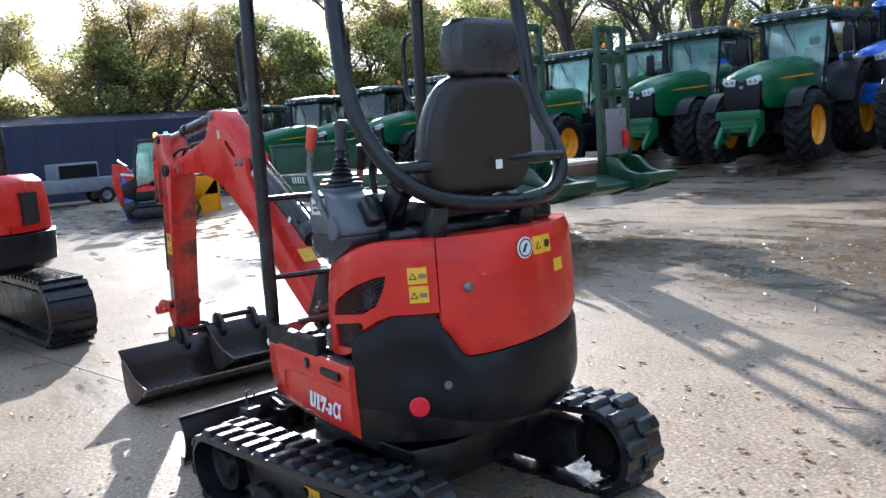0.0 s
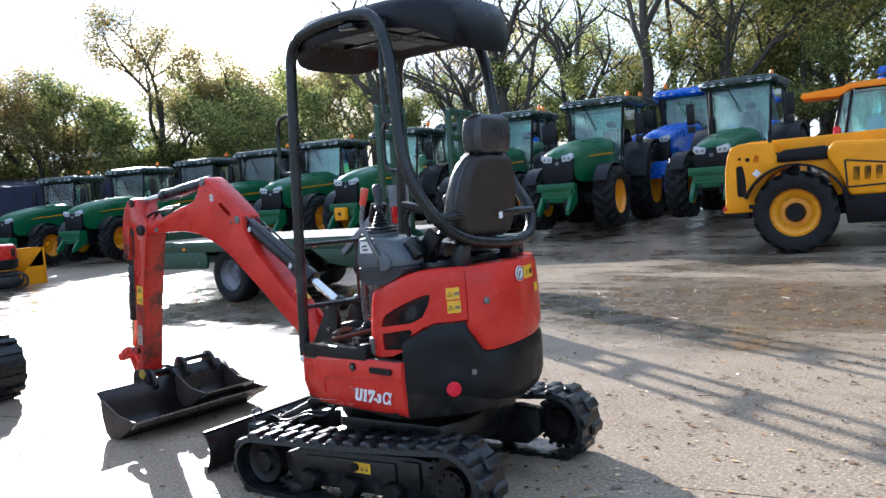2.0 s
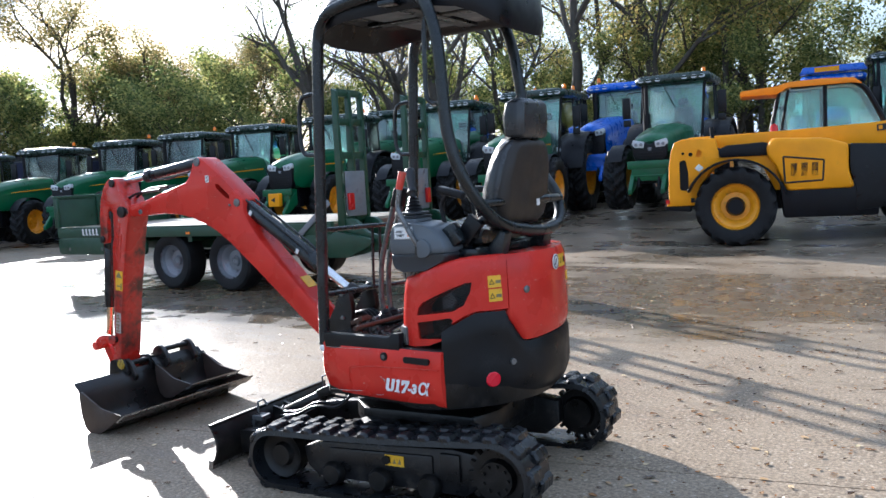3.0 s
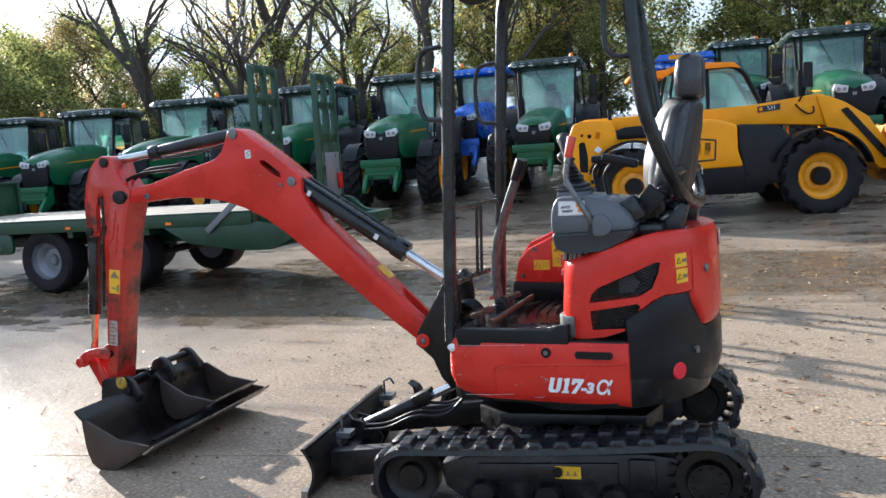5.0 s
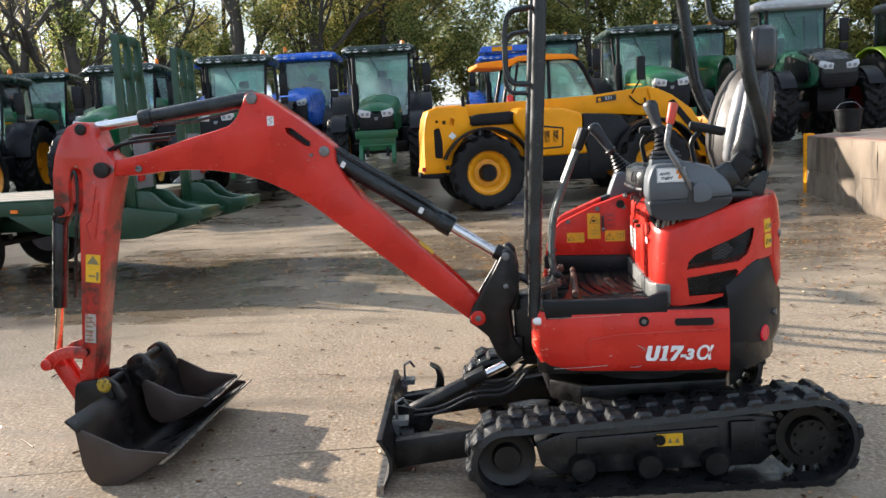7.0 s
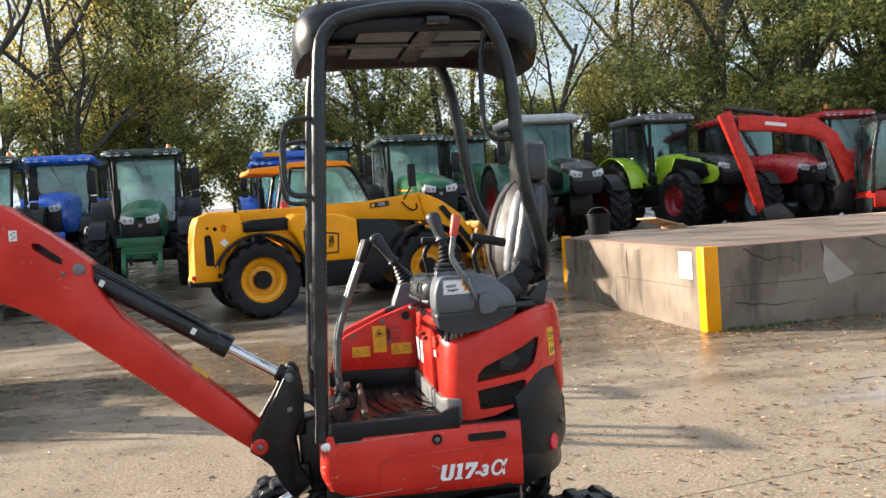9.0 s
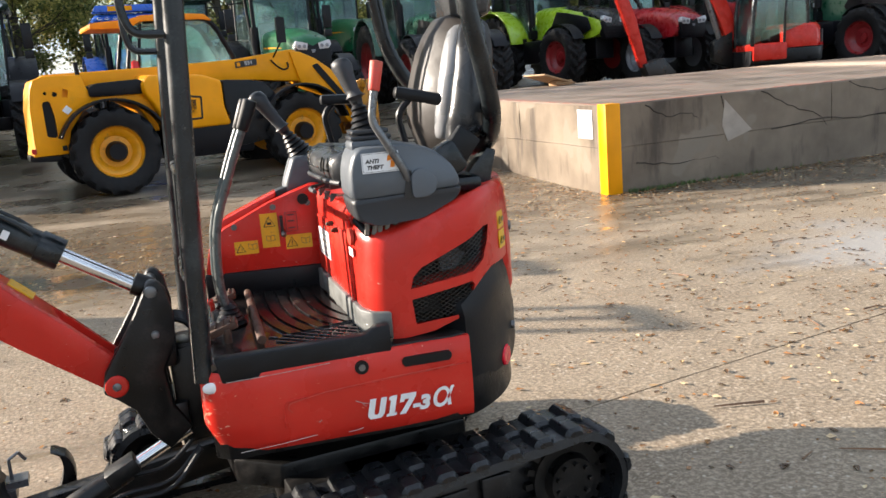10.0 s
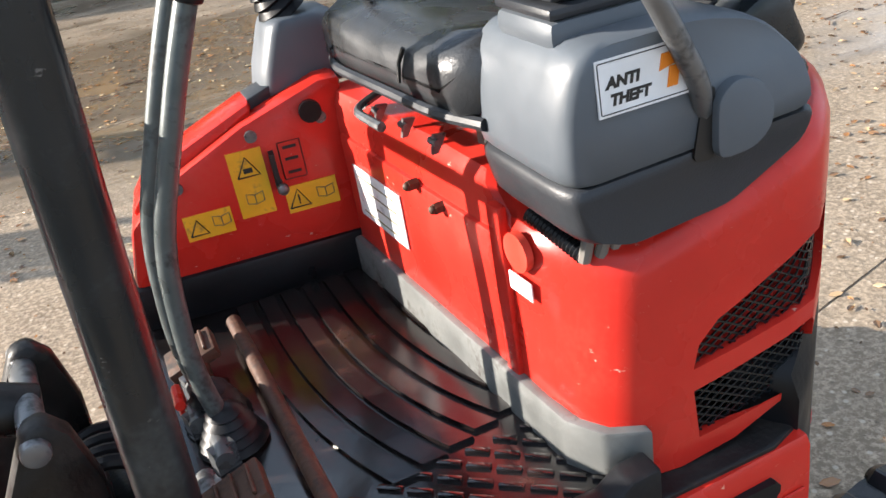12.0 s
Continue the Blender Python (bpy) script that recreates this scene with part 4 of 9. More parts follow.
carve(hood, cutters)
for v in VENTS:
    # the dark hollow behind and its wire mesh
    cx, cz = sum(p[0] for p in v) / len(v), sum(p[1] for p in v) / len(v)
    bm = bmnew()
    prism(bm, [(cx + (x - cx) * 0.985, cz + (z - cz) * 0.985) for x, z in v], "y", -0.300, -0.285)
    part("vent_backing", bm, BLACK, hood)

    def inside(x, z):
        hit = False
        for (x1, z1), (x2, z2) in zip(v, v[1:] + v[:1]):
            if (z1 > z) != (z2 > z) and x < (x2 - x1) * (z - z1) / (z2 - z1) + x1:
                hit = not hit
        return hit
    bm = bmnew()
    lo_x, hi_x = min(p[0] for p in v), max(p[0] for p in v)
    lo_z, hi_z = min(p[1] for p in v), max(p[1] for p in v)
    step = 0.0125
    for fam in (0.6, -0.6):
        k = -40
        while k < 80:
            # one slanting wire, cut to the opening
            run = []
            for i in range(60):
                x = lo_x + (hi_x - lo_x) * i / 59
                z = lo_z + k * step + fam * (x - lo_x)
                if lo_z < z < hi_z and inside(x, z):
                    run.append((x, z))
                elif len(run) > 1:
                    break
                else:
                    run = []
            if len(run) > 1:
                (xa, za), (xb, zb) = run[0], run[-1]
                line = []
                for w in (0.0, 0.25, 0.5, 0.75, 1.0):
                    x = xa + (xb - xa) * w
                    line.append((x, max(-0.398, CY - math.sqrt((R_TAIL - 0.012) ** 2 - x * x)), za + (zb - za) * w))
                tube(bm, line, 0.0016, 4, 0)
            k += 1
    part("vent_mesh", bm, BLACK_PAINT, hood)
bm = bmnew()
prism(bm, [(0.205, 0.862), (0.255, 0.868), (0.285, 0.905), (0.255, 0.935), (0.205, 0.915)], "y", -0.345, -0.33)
part("filter_box", bm, GREY, hood)
# front face of the hood: door, strap, paper label, fasteners
fixed = set(ex.children)
door = bmnew()
box(door, (-0.093, -0.19, 0.775), (-0.080, 0.33, 0.985))
door_ob = part("service_door", door, RED, ex, "scuffed red service door", bevel=0.006)
bm = bmnew()
box(bm, (-0.097, -0.225, 0.755), (-0.082, -0.195, 1.03))
part("door_post", bm, RED, door_ob, bevel=0.004)
plate("paper_label", pose(-0.0945, 0.185, 0.893, 90, 0, -90), 0.19, 0.096, WHITE_STICKER, door_ob, label="white worn paper label")
bm = bmnew()
for i in range(0, 7, 2):
    box(bm, (-0.0972, 0.115, 0.856 + i * 0.011), (-0.0966, 0.262 - (i % 3) * 0.03, 0.859 + i * 0.011))
part("label_print", bm, INK_FADED, door_ob)
for y, z in ((0.02, 0.985), (-0.06, 0.975)):
    bm = bmnew()
    rod(bm, (-0.09, y, z), (-0.106, y, z), 0.009, seg=6)
    ball(bm, (-0.108, y, z), 0.007, 10)
    part("door_latch", bm, RUSTY, door_ob)
bm = bmnew()
lathe(bm, [(0.0, -0.004), (0.026, -0.004), (0.026, 0.006)], (-0.096, -0.262, 0.985), "x", 20)
part("round_plug", bm, RED_OLD, door_ob)
plate("small_label", pose(-0.0960, -0.262, 0.938, 90, 0, -90), 0.05, 0.025, WHITE_STICKER, door_ob)
for ob in set(ex.children) - fixed:
    ob.matrix_basis = Matrix.Translation((0.0210, 0.0, 0.0)) @ pose(-0.094, 0.18, 0, 0, 0, 4.3) @ pose(0.094, -0.18, 0)
HOSE_GREY = surface("weathered_grey_hose", (0.16, 0.15, 0.135), 0.55, vary=0.3, bump=0.05)
for x, lean in ((-0.005, 0.01), (0.016, 0.018), (0.034, 0.008), (0.052, 0.02), (0.078, 0.012)):
    bm = bmnew()
    tube(bm, [(x, -0.352, 1.00), (x + lean * 0.4, -0.358, 1.03), (x + lean, -0.34, 1.07)], 0.0075, 8, 0.01)
    part("hydraulic_hose", bm, HOSE_GREY, ex, "grey weathered hydraulic hose")
bm = bmnew()
prof = []
for k in range(16):
    prof += [(0.011, k * 0.006), (0.009, k * 0.006 + 0.003)]
lathe(bm, [(0.0, 0.0)] + prof + [(0.0, 0.096)], (0, 0, 0), "z", 12)
bm.transform(Matrix.Translation((-0.020, -0.262, 1.030)) @ Matrix.Rotation(radians(108), 4, "X") @ Matrix.Rotation(radians(12), 4, "Y"))
part("ribbed_conduit", bm, BLACK, ex, smooth=20)
# black block whose top also paints the shade in the notch under the console
bm = bmnew()
box(bm, (0.0, -0.325, 0.985), (0.30, 0.38, 1.034))
part("seat_base", bm, STEEL_BLACK, ex)

# ---- floor ----
bm = bmnew()
prism(bm, [(-0.50, -0.42), (0.03, -0.42), (-0.02, -0.33), (-0.075, 0.40), (-0.50, 0.42)], "z", 0.686, 0.706)
floor_mat = part("floor_mat", bm, RUBBER, ex, "wet black ribbed rubber floor mat")
FLOOR_GLOSS = surface("wet_floor_rubber", (0.010, 0.008, 0.008), 0.19, vary=0.5, scale=9, grain=60, bump=0.04, dirt=(0.060, 0.030, 0.022), dirt_at=(0.58, 0.80), rough_vary=0.10, spec=0.8)
floor_mat.data.materials[0] = FLOOR_GLOSS


def mat_x(x0, y, bend):
    """The mat's ribs run to the left and bend to the rear."""
    d = 0.33 - y
    return x0 + bend * d ** 3 if d > 0 else x0


for k in range(7):
    x0, bend = -0.345 + 0.042 * k, 0.46 + 0.05 * k
    end = -0.25 + 0.012 * k
    bm = bmnew()
    ring = []
    for i in range(16):
        y = 0.34 + (end - 0.34) * i / 15
        a, b = mat_x(x0, y, bend), mat_x(x0 + 0.0345, y, bend + 0.04)
        ring.append([(a, y, 0.703), (a + 0.003, y, 0.7135), (b - 0.003, y, 0.7135), (b, y, 0.703)])
    loft(bm, ring)
    part("mat_rib", bm, FLOOR_GLOSS, floor_mat, smooth=30)
bm = bmnew()
for k in range(10):
    for j in range(6):
        y = -0.250 - j * 0.027
        x = -0.30 + 0.042 * k + 0.021 * (j % 2) + 0.010 * j
        if y > -0.40 and x < 0.0:
            block(bm, (x, y, 0.7075), (0.034, 0.010, 0.007), rz=-38)
part("mat_grip_studs", bm, FLOOR_GLOSS, floor_mat, bevel=0.002)
bm = bmnew()
prism(bm, [(-0.455, 0.655), (0.02, 0.655), (0.02, 0.755), (-0.02, 0.752), (-0.05, 0.732), (-0.47, 0.728)], "y", -0.449, -0.408)
part("floor_edge_trim", bm, BLACK, ex, "black plastic floor edge", bevel=0.006)
bm = bmnew()
prism(bm, [(-0.098, 0.36), (-0.044, -0.335), (-0.018, -0.385), (0.036, -0.412), (0.036, -0.37), (0.0, -0.36), (-0.022, -0.33), (-0.075, 0.36)], "z", 0.695, 0.778)
part("rubber_trim", bm, TRIM_GREY, ex, "grey rubber trim along the floor", bevel=0.006)
bm = bmnew()
rod(bm, (-0.358, 0.25, 0.738), (-0.335, -0.36, 0.738), 0.013, seg=12)
part("foot_rest_bar", bm, RUSTY, ex, "rust-brown foot rest bar")
bm = bmnew()
prism(bm, [(-0.50, 0.372), (-0.07, 0.330), (-0.07, 0.40), (-0.50, 0.42)], "z", 0.70, 0.790)
part("floor_trim", bm, BLACK, ex, bevel=0.01)
# pedals and lever foot at the front of the floor
for y, k in ((0.17, 0), (-0.20, 1)):
    bm = bmnew()
    block(bm, (-0.44, y, 0.748), (0.085, 0.075, 0.022), ry=-18)
    for i in range(3):
        block(bm, (-0.462 + i * 0.022, y, 0.756 + i * 0.007), (0.006, 0.06, 0.008), ry=-18)
    rod(bm, (-0.43, y - 0.03, 0.70), (-0.43, y - 0.03, 0.75), 0.012, seg=8)
    part("foot_pedal", bm, RUSTY, ex, "worn rust-brown foot pedal", bevel=0.003)
for x, y in ((-0.46, 0.02), (-0.44, -0.08), (-0.47, -0.15), (-0.45, 0.12)):
    bm = bmnew()
    rod(bm, (x, y - 0.025, 0.735), (x, y + 0.03, 0.735), 0.014, seg=10)
    block(bm, (x, y, 0.725), (0.035, 0.02, 0.04), rz=20)
    part("pedal_linkage", bm, WORN_STEEL, ex)
bm = bmnew()
tube(bm, [(-0.475, 0.06, 0.72), (-0.475, 0.06, 0.775), (-0.475, 0.0, 0.775)], 0.008, 8, 0.02)
part("pedal_lock", bm, RED, ex)

# ---- right-hand side box with the warning labels ----
fixed = set(ex.children)
bm = bmnew()
fender = [(-0.50, 0.70), (-0.50, 0.80), (-0.475, 0.90), (-0.42, 0.955), (-0.25, 1.035), (-0.10, 1.085), (-0.06, 1.085), (-0.06, 0.70)]
prism(bm, [(x, z - 0.02) for x, z in fender], "y", 0.425, 0.600)
fb = part("control_box", bm, RED, ex, "red side box with yellow warning labels", bevel=0.014)
bm = bmnew()
prism(bm, [(-0.47, 0.90), (-0.4200, 0.965), (-0.25, 1.037), (-0.22, 1.05), (-0.22, 1.02), (-0.39, 0.93), (-0.45, 0.87)], "y", 0.45, 0.555)
part("box_shoulder", bm, RED, fb, bevel=0.015)
for x, z in ((-0.38, 0.935), (-0.235, 0.995), (-0.11, 1.0), (-0.45, 0.80)):
    bm = bmnew()
    rod(bm, (x, 0.43, z), (x, 0.418, z), 0.011, seg=10)
    part("box_bolt", bm, WORN_STEEL, fb)
bm = bmnew()
rod(bm, (-0.125, 0.43, 1.015), (-0.125, 0.414, 1.015), 0.020, seg=16)
part("box_plug", bm, BLACK, fb)
for cx, cz, w, h in ((-0.255, 0.9110, 0.062, 0.125), (-0.345, 0.8560, 0.085, 0.048), (-0.155, 0.8610, 0.095, 0.052)):
    plate("warning_label", pose(cx, 0.425, cz, 90, 0, 0), w, h, YELLOW_STICKER, fb, label="yellow warning label")
bm = bmnew()
for cx, cz, s in ((-0.255, 0.9410, 0.020), (-0.365, 0.8540, 0.016), (-0.180, 0.8600, 0.019)):
    tube(bm, [(cx - s, 0.4220, cz - s * 0.8), (cx + s, 0.4220, cz - s * 0.8), (cx, 0.4220, cz + s), (cx - s, 0.4220, cz - s * 0.8)], 0.0016, 4, 0)
block(bm, (-0.180, 0.4222, 0.8620), (0.003, 0.001, 0.013))
block(bm, (-0.180, 0.4222, 0.8520), (0.003, 0.001, 0.003))
block(bm, (-0.255, 0.4222, 0.9360), (0.016, 0.001, 0.009))
part("label_print", bm, INK, fb)
bm = bmnew()
for cx, cz in ((-0.255, 0.8810), (-0.130, 0.8610), (-0.322, 0.8580)):
    tube(bm, [(cx, 0.4222, cz - 0.010), (cx - 0.015, 0.4222, cz - 0.006), (cx - 0.015, 0.4222, cz + 0.012), (cx, 0.4222, cz + 0.008), (cx + 0.015, 0.4222, cz + 0.012), (cx + 0.015, 0.4222, cz - 0.006), (cx, 0.4222, cz - 0.010), (cx, 0.4222, cz + 0.008)], 0.0012, 4, 0)
part("label_print", bm, INK_FADED, fb)
bm = bmnew()
box(bm, (-0.214, 0.400, 0.8910), (-0.205, 0.426, 0.9610))
part("throttle_slot", bm, INK, fb)
bm = bmnew()
rod(bm, (-0.207, 0.43, 0.9010), (-0.205, 0.395, 0.8980), 0.006, seg=8)
ball(bm, (-0.205, 0.392, 0.8970), 0.011, 10)
part("throttle_knob", bm, WORN_STEEL, fb)
bm = bmnew()
tube(bm, [(-0.195, 0.4235, 0.9010), (-0.155, 0.4235, 0.9010), (-0.155, 0.4235, 0.9710), (-0.195, 0.4235, 0.9710), (-0.195, 0.4235, 0.9010)], 0.0010, 4, 0)
for z in (0.9110, 0.9360, 0.9580):
    box(bm, (-0.187, 0.4225, z), (-0.163, 0.4240, z + 0.005))
part("label_print", bm, INK, fb)

for ob in set(ex.children) - fixed:
    ob.matrix_basis = pose(0.004, -0.068, 0.02) @ pose(-0.25, 0.425, 0, 0, 0, -6) @ pose(0.25, -0.425, 0)

# ---- grey control consoles and levers ----
def rounded(prof, r=0.02, steps=3):
    pts = [Vector((x, z, 0)) for x, z in prof]
    out = []
    for i in range(len(pts)):
        a, b, c = pts[i - 1], pts[i], pts[(i + 1) % len(pts)]
        u, v = a - b, c - b
        k = min(r, u.length * 0.45, v.length * 0.45)
        s, e = b + u.normalized() * k, b + v.normalized() * k
        for j in range(steps + 1):
            w = j / steps
            p = s * (1 - w) ** 2 + b * 2 * w * (1 - w) + e * w * w
            out.append((p.x, p.y))
    return out


def pillow(bm, prof, y0, y1, edge):
    """A side outline with softly rounded cheeks."""
    cx, cz = sum(p[0] for p in prof) / len(prof), sum(p[1] for p in prof) / len(prof)
    rings = []
    for y, k in ((y0, 1 - 1.6 * edge), (y0 + 0.008, 1 - 0.75 * edge), (y0 + 0.025, 1 - 0.2 * edge), (y0 + 0.05, 1.0), (y1 - 0.05, 1.0), (y1 - 0.025, 1 - 0.2 * edge), (y1 - 0.008, 1 - 0.75 * edge), (y1, 1 - 1.6 * edge)):
        rings.append([(cx + (x - cx) * k, y, cz + (z - cz) * k) for x, z in prof])
    loft(bm, rings)


cons = bmnew()
upper = rounded([(-0.050, 1.105), (-0.046, 1.195), (-0.024, 1.255), (0.12, 1.255), (0.20, 1.235), (0.265, 1.175), (0.285, 1.115)], 0.03)
pillow(cons, upper, -0.402, -0.190, 0.055)
console = part("control_console", cons, GREY, ex, "grey moulded left control console", smooth=60)
bm = bmnew()
lower = rounded([(-0.049, 1.112), (0.286, 1.120), (0.270, 1.085), (0.16, 1.035), (0.02, 1.026), (-0.036, 1.048)], 0.018)
pillow(bm, lower, -0.4005, -0.192, 0.05)
part("console_base", bm, GREY_DARK, console, "dark grey lower half", smooth=60)
bm = bmnew()
prism(bm, rounded([(0.128, 1.098), (0.128, 1.166), (0.150, 1.184), (0.182, 1.176), (0.203, 1.145), (0.200, 1.118), (0.178, 1.100)], 0.016), "y", -0.415, -0.345)
part("lever_cover", bm, GREY, console, smooth=40, bevel=0.007)
bm = bmnew()
prism(bm, rounded([(0.104, 1.102), (0.130, 1.098), (0.132, 1.180), (0.118, 1.176)], 0.008), "y", -0.4045, -0.37)
part("lever_slot", bm, INK, console)
sticker = plate("anti_theft_label", pose(0.046, -0.4030, 1.209, 86, 0, 0), 0.106, 0.056, WHITE_STICKER, console, label="white anti-theft label")
m_st = pose(0.046, -0.4030, 1.209, 86, 0, 0)
lettering("label_letters", "ANTI", 0.0150, INK, m_st @ pose(-0.024, 0.004, 0.0024), sticker, slant=0.2, stretch=1.08, thick=0.0003, bold=0.0008)
lettering("label_letters", "THEFT", 0.0150, INK, m_st @ pose(-0.017, -0.013, 0.0024), sticker, slant=0.2, stretch=1.05, thick=0.0003, bold=0.0008)
bm = bmnew()
prism(bm, [(0.018, 0.002), (0.036, 0.006), (0.038, 0.018), (0.022, 0.018)], "z", 0.002, 0.0032)
prism(bm, [(0.026, -0.016), (0.038, -0.016), (0.042, 0.004), (0.030, 0.004)], "z", 0.002, 0.0034)
bm.transform(m_st)
for x0, y0, x1, y1 in ((-0.050, 0.0245, 0.050, 0.0255), (-0.050, -0.0255, 0.050, -0.0245), (-0.0510, -0.0245, -0.0500, 0.0245), (0.0500, -0.0245, 0.0510, 0.0245)):
    line = bmnew()
    box(line, (x0, y0, 0.0018), (x1, y1, 0.0026))
    line.transform(m_st)
    part("label_border", line, INK, sticker)
part("label_emblem", bm, ORANGE_INK, sticker)


def joystick(base, tip, parent):
    """A control stick: folded rubber boot, shaft, moulded grip."""
    b, t = Vector(base), Vector(tip)
    d = (t - b).normalized()
    turn = d.to_track_quat("Z", "X").to_matrix().to_4x4()
    bm = bmnew()
    prof = []
    for i in range(6):
        r = 0.052 - 0.0055 * i
        prof += [(r, i * 0.017), (r - 0.010, i * 0.017 + 0.012)]
    prof += [(0.016, 0.105), (0.0, 0.105)]
    lathe(bm, [(0.0, -0.01)] + prof, (0, 0, 0), "z", 20)
    bm.transform(Matrix.Translation(b) @ turn)
    stick = part("joystick", bm, BLACK, parent, "black joystick with folded rubber boot", smooth=30)
    bm = bmnew()
    top = (t - b).length
    loft(bm, [[(math.cos(a) * r * 1.25 + o, math.sin(a) * r, z) for a in (2 * math.pi * k / 14 for k in range(14))]
              for z, r, o in ((0.09, 0.013, 0), (0.115, 0.016, 0), (0.12, 0.024, 0), (0.13, 0.017, 0.0), (top * 0.60, 0.018, -0.004), (top * 0.78, 0.021, -0.008), (top * 0.9, 0.026, -0.012), (top * 0.97, 0.022, -0.014), (top, 0.008, -0.014))])
    bm.transform(Matrix.Translation(b) @ turn)
    part("grip", bm, GREY_DARK, stick, "dark grey moulded grip", smooth=60)
    return stick


bm = bmnew()
block(bm, (0.034, -0.300, 1.256), (0.120, 0.120, 0.032))
part("boot_plate", bm, GREY, console, "raised grey collar", bevel=0.012)
for z, w in ((1.277, 0.118), (1.293, 0.106)):
    bm = bmnew()
    block(bm, (0.034, -0.300, z), (w, w, 0.013))
    part("boot_rib", bm, GREY_DARK, console, bevel=0.006)
joystick((0.034, -0.300, 1.275), (-0.010, -0.262, 1.505), ex)
bm = bmnew()
tube(bm, [(0.122, -0.394, 1.150), (0.108, -0.412, 1.186), (0.052, -0.420, 1.285), (0.030, -0.415, 1.325), (0.050, -0.41, 1.43)], 0.0115, 10, 0.05)
lever = part("safety_lever", bm, WORN_STEEL, ex, "bent grey safety lever with red grip")
bm = bmnew()
tube(bm, [(0.045, -0.413, 1.405), (0.062, -0.402, 1.484)], 0.0165, 12, 0, 0.019)
part("lever_grip", bm, RED_OLD, lever, "red plastic grip", bevel=0.004)
# right console
bm = bmnew()
loft(bm, [[(x, y, z) for x, y in ((-0.175 + i, 0.40), (-0.185 + i, 0.43), (-0.185 + i, 0.51), (-0.165 + i, 0.54), (-0.03 + j, 0.54), (0.0 + j, 0.51), (0.0 + j, 0.43), (-0.03 + j, 0.40))]
          for z, i, j in ((1.055, 0.0, 0.02), (1.10, 0.01, 0.01), (1.165, 0.035, -0.01), (1.185, 0.045, -0.03))])
part("control_console", bm, GREY, ex, "grey moulded right control console", bevel=0.012, smooth=60)
joystick((-0.098, 0.465, 1.185), (-0.235, 0.470, 1.430), ex)
bm = bmnew()
prism(bm, [(-0.215, 1.04), (-0.15, 1.065), (-0.15, 1.085), (-0.215, 1.065)], "y", 0.405, 0.47)
part("console_clip", bm, GREY_DARK, ex, bevel=0.004)

# travel levers: two bent bars with black grips
for y, fx in ((-0.035, 0.003), (0.035, -0.007)):
    bm = bmnew()
    tube(bm, [(-0.425 + fx, y, 0.72), (-0.445 + fx, y, 0.85), (-0.430 + fx, y, 1.03), (-0.345 + fx, y - 0.005, 1.25), (-0.300 + fx, y - 0.008, 1.35)], 0.014, 12, 0.07)
    lev = part("travel_lever", bm, LEVER_STEEL, ex, "bent grey steel travel lever")
    bm = bmnew()
    tube(bm, [(-0.315 + fx, y - 0.007, 1.315), (-0.278 + fx, y - 0.009, 1.405)], 0.020, 12, 0, 0.023)
    part("lever_grip", bm, BLACK, lev, bevel=0.005)
    bm = bmnew()
    prof = []
    for i in range(5):
        prof += [(0.052 - 0.006 * i, i * 0.013), (0.042 - 0.006 * i, i * 0.013 + 0.009)]
    lathe(bm, [(0.0, -0.01)] + prof + [(0.0, 0.07)], (-0.424 + fx, y, 0.712), "z", 18)
    part("lever_boot", bm, BLACK, lev, smooth=30)
# dial pod and arm rests
for y, x0, dip in ((-0.235, 0.055, 14), (0.24, -0.11, 3)):
    bm = bmnew()
    tube(bm, [(0.115 + x0, y, 1.17), (0.085 + x0, y, 1.33), (0.125 + x0, y, 1.372)], 0.011, 8, 0.03)
    arm_rest = part("arm_rest", bm, BLACK, ex, "black padded arm rest")
    bm = bmnew()
    block(bm, (0.15 + x0, y, 1.378), (0.145, 0.045, 0.036), ry=dip)
    part("pad", bm, BLACK, arm_rest, bevel=0.012)

# ---- seat ----
seat = bmnew()
rings = []
for x, z0, z1, w in ((-0.130, 1.155, 1.180, 0.17), (-0.125, 1.135, 1.208, 0.215), (-0.08, 1.122, 1.226, 0.235), (0.0, 1.12, 1.218, 0.24), (0.12, 1.12, 1.198, 0.24), (0.22, 1.12, 1.203, 0.235), (0.27, 1.13, 1.193, 0.22)):
    rings.append([(x, -w, z0 + 0.01), (x, -w + 0.015, z0), (x, w - 0.015, z0), (x, w, z0 + 0.01), (x, w, z1 - 0.02), (x, w - 0.025, z1), (x, w * 0.5, z1 - 0.012), (x, 0, z1 - 0.018), (x, -w * 0.5, z1 - 0.012), (x, -w + 0.025, z1), (x, -w, z1 - 0.02)])
loft(seat, rings)
fixed = set(ex.children)
seat_ob = part("seat_cushion", seat, VINYL, ex, "black vinyl seat cushion with a small tear", smooth=60)
bm = bmnew()
tube(bm, [(-0.11, -0.235, 1.13), (-0.132, -0.16, 1.132), (-0.135, 0.16, 1.132), (-0.11, 0.235, 1.13)], 0.008, 8, 0.05)
part("piping", bm, GREY_DARK, seat_ob)
bm = bmnew()
tube(bm, [(-0.128, -0.085, 1.20), (-0.133, -0.075, 1.18), (-0.135, -0.07, 1.155)], 0.003, 5, 0)
part("tear", bm, INK, seat_ob)
bm = bmnew()
box(bm, (-0.02, -0.17, 1.035), (0.22, 0.17, 1.06))
part("seat_plate", bm, WORN_STEEL, ex)
for y in (-0.15, 0.15):
    bm = bmnew()
    box(bm, (-0.07, y - 0.014, 1.07), (0.22, y + 0.014, 1.12))
    part("seat_rail", bm, WORN_STEEL, ex)
bm = bmnew()
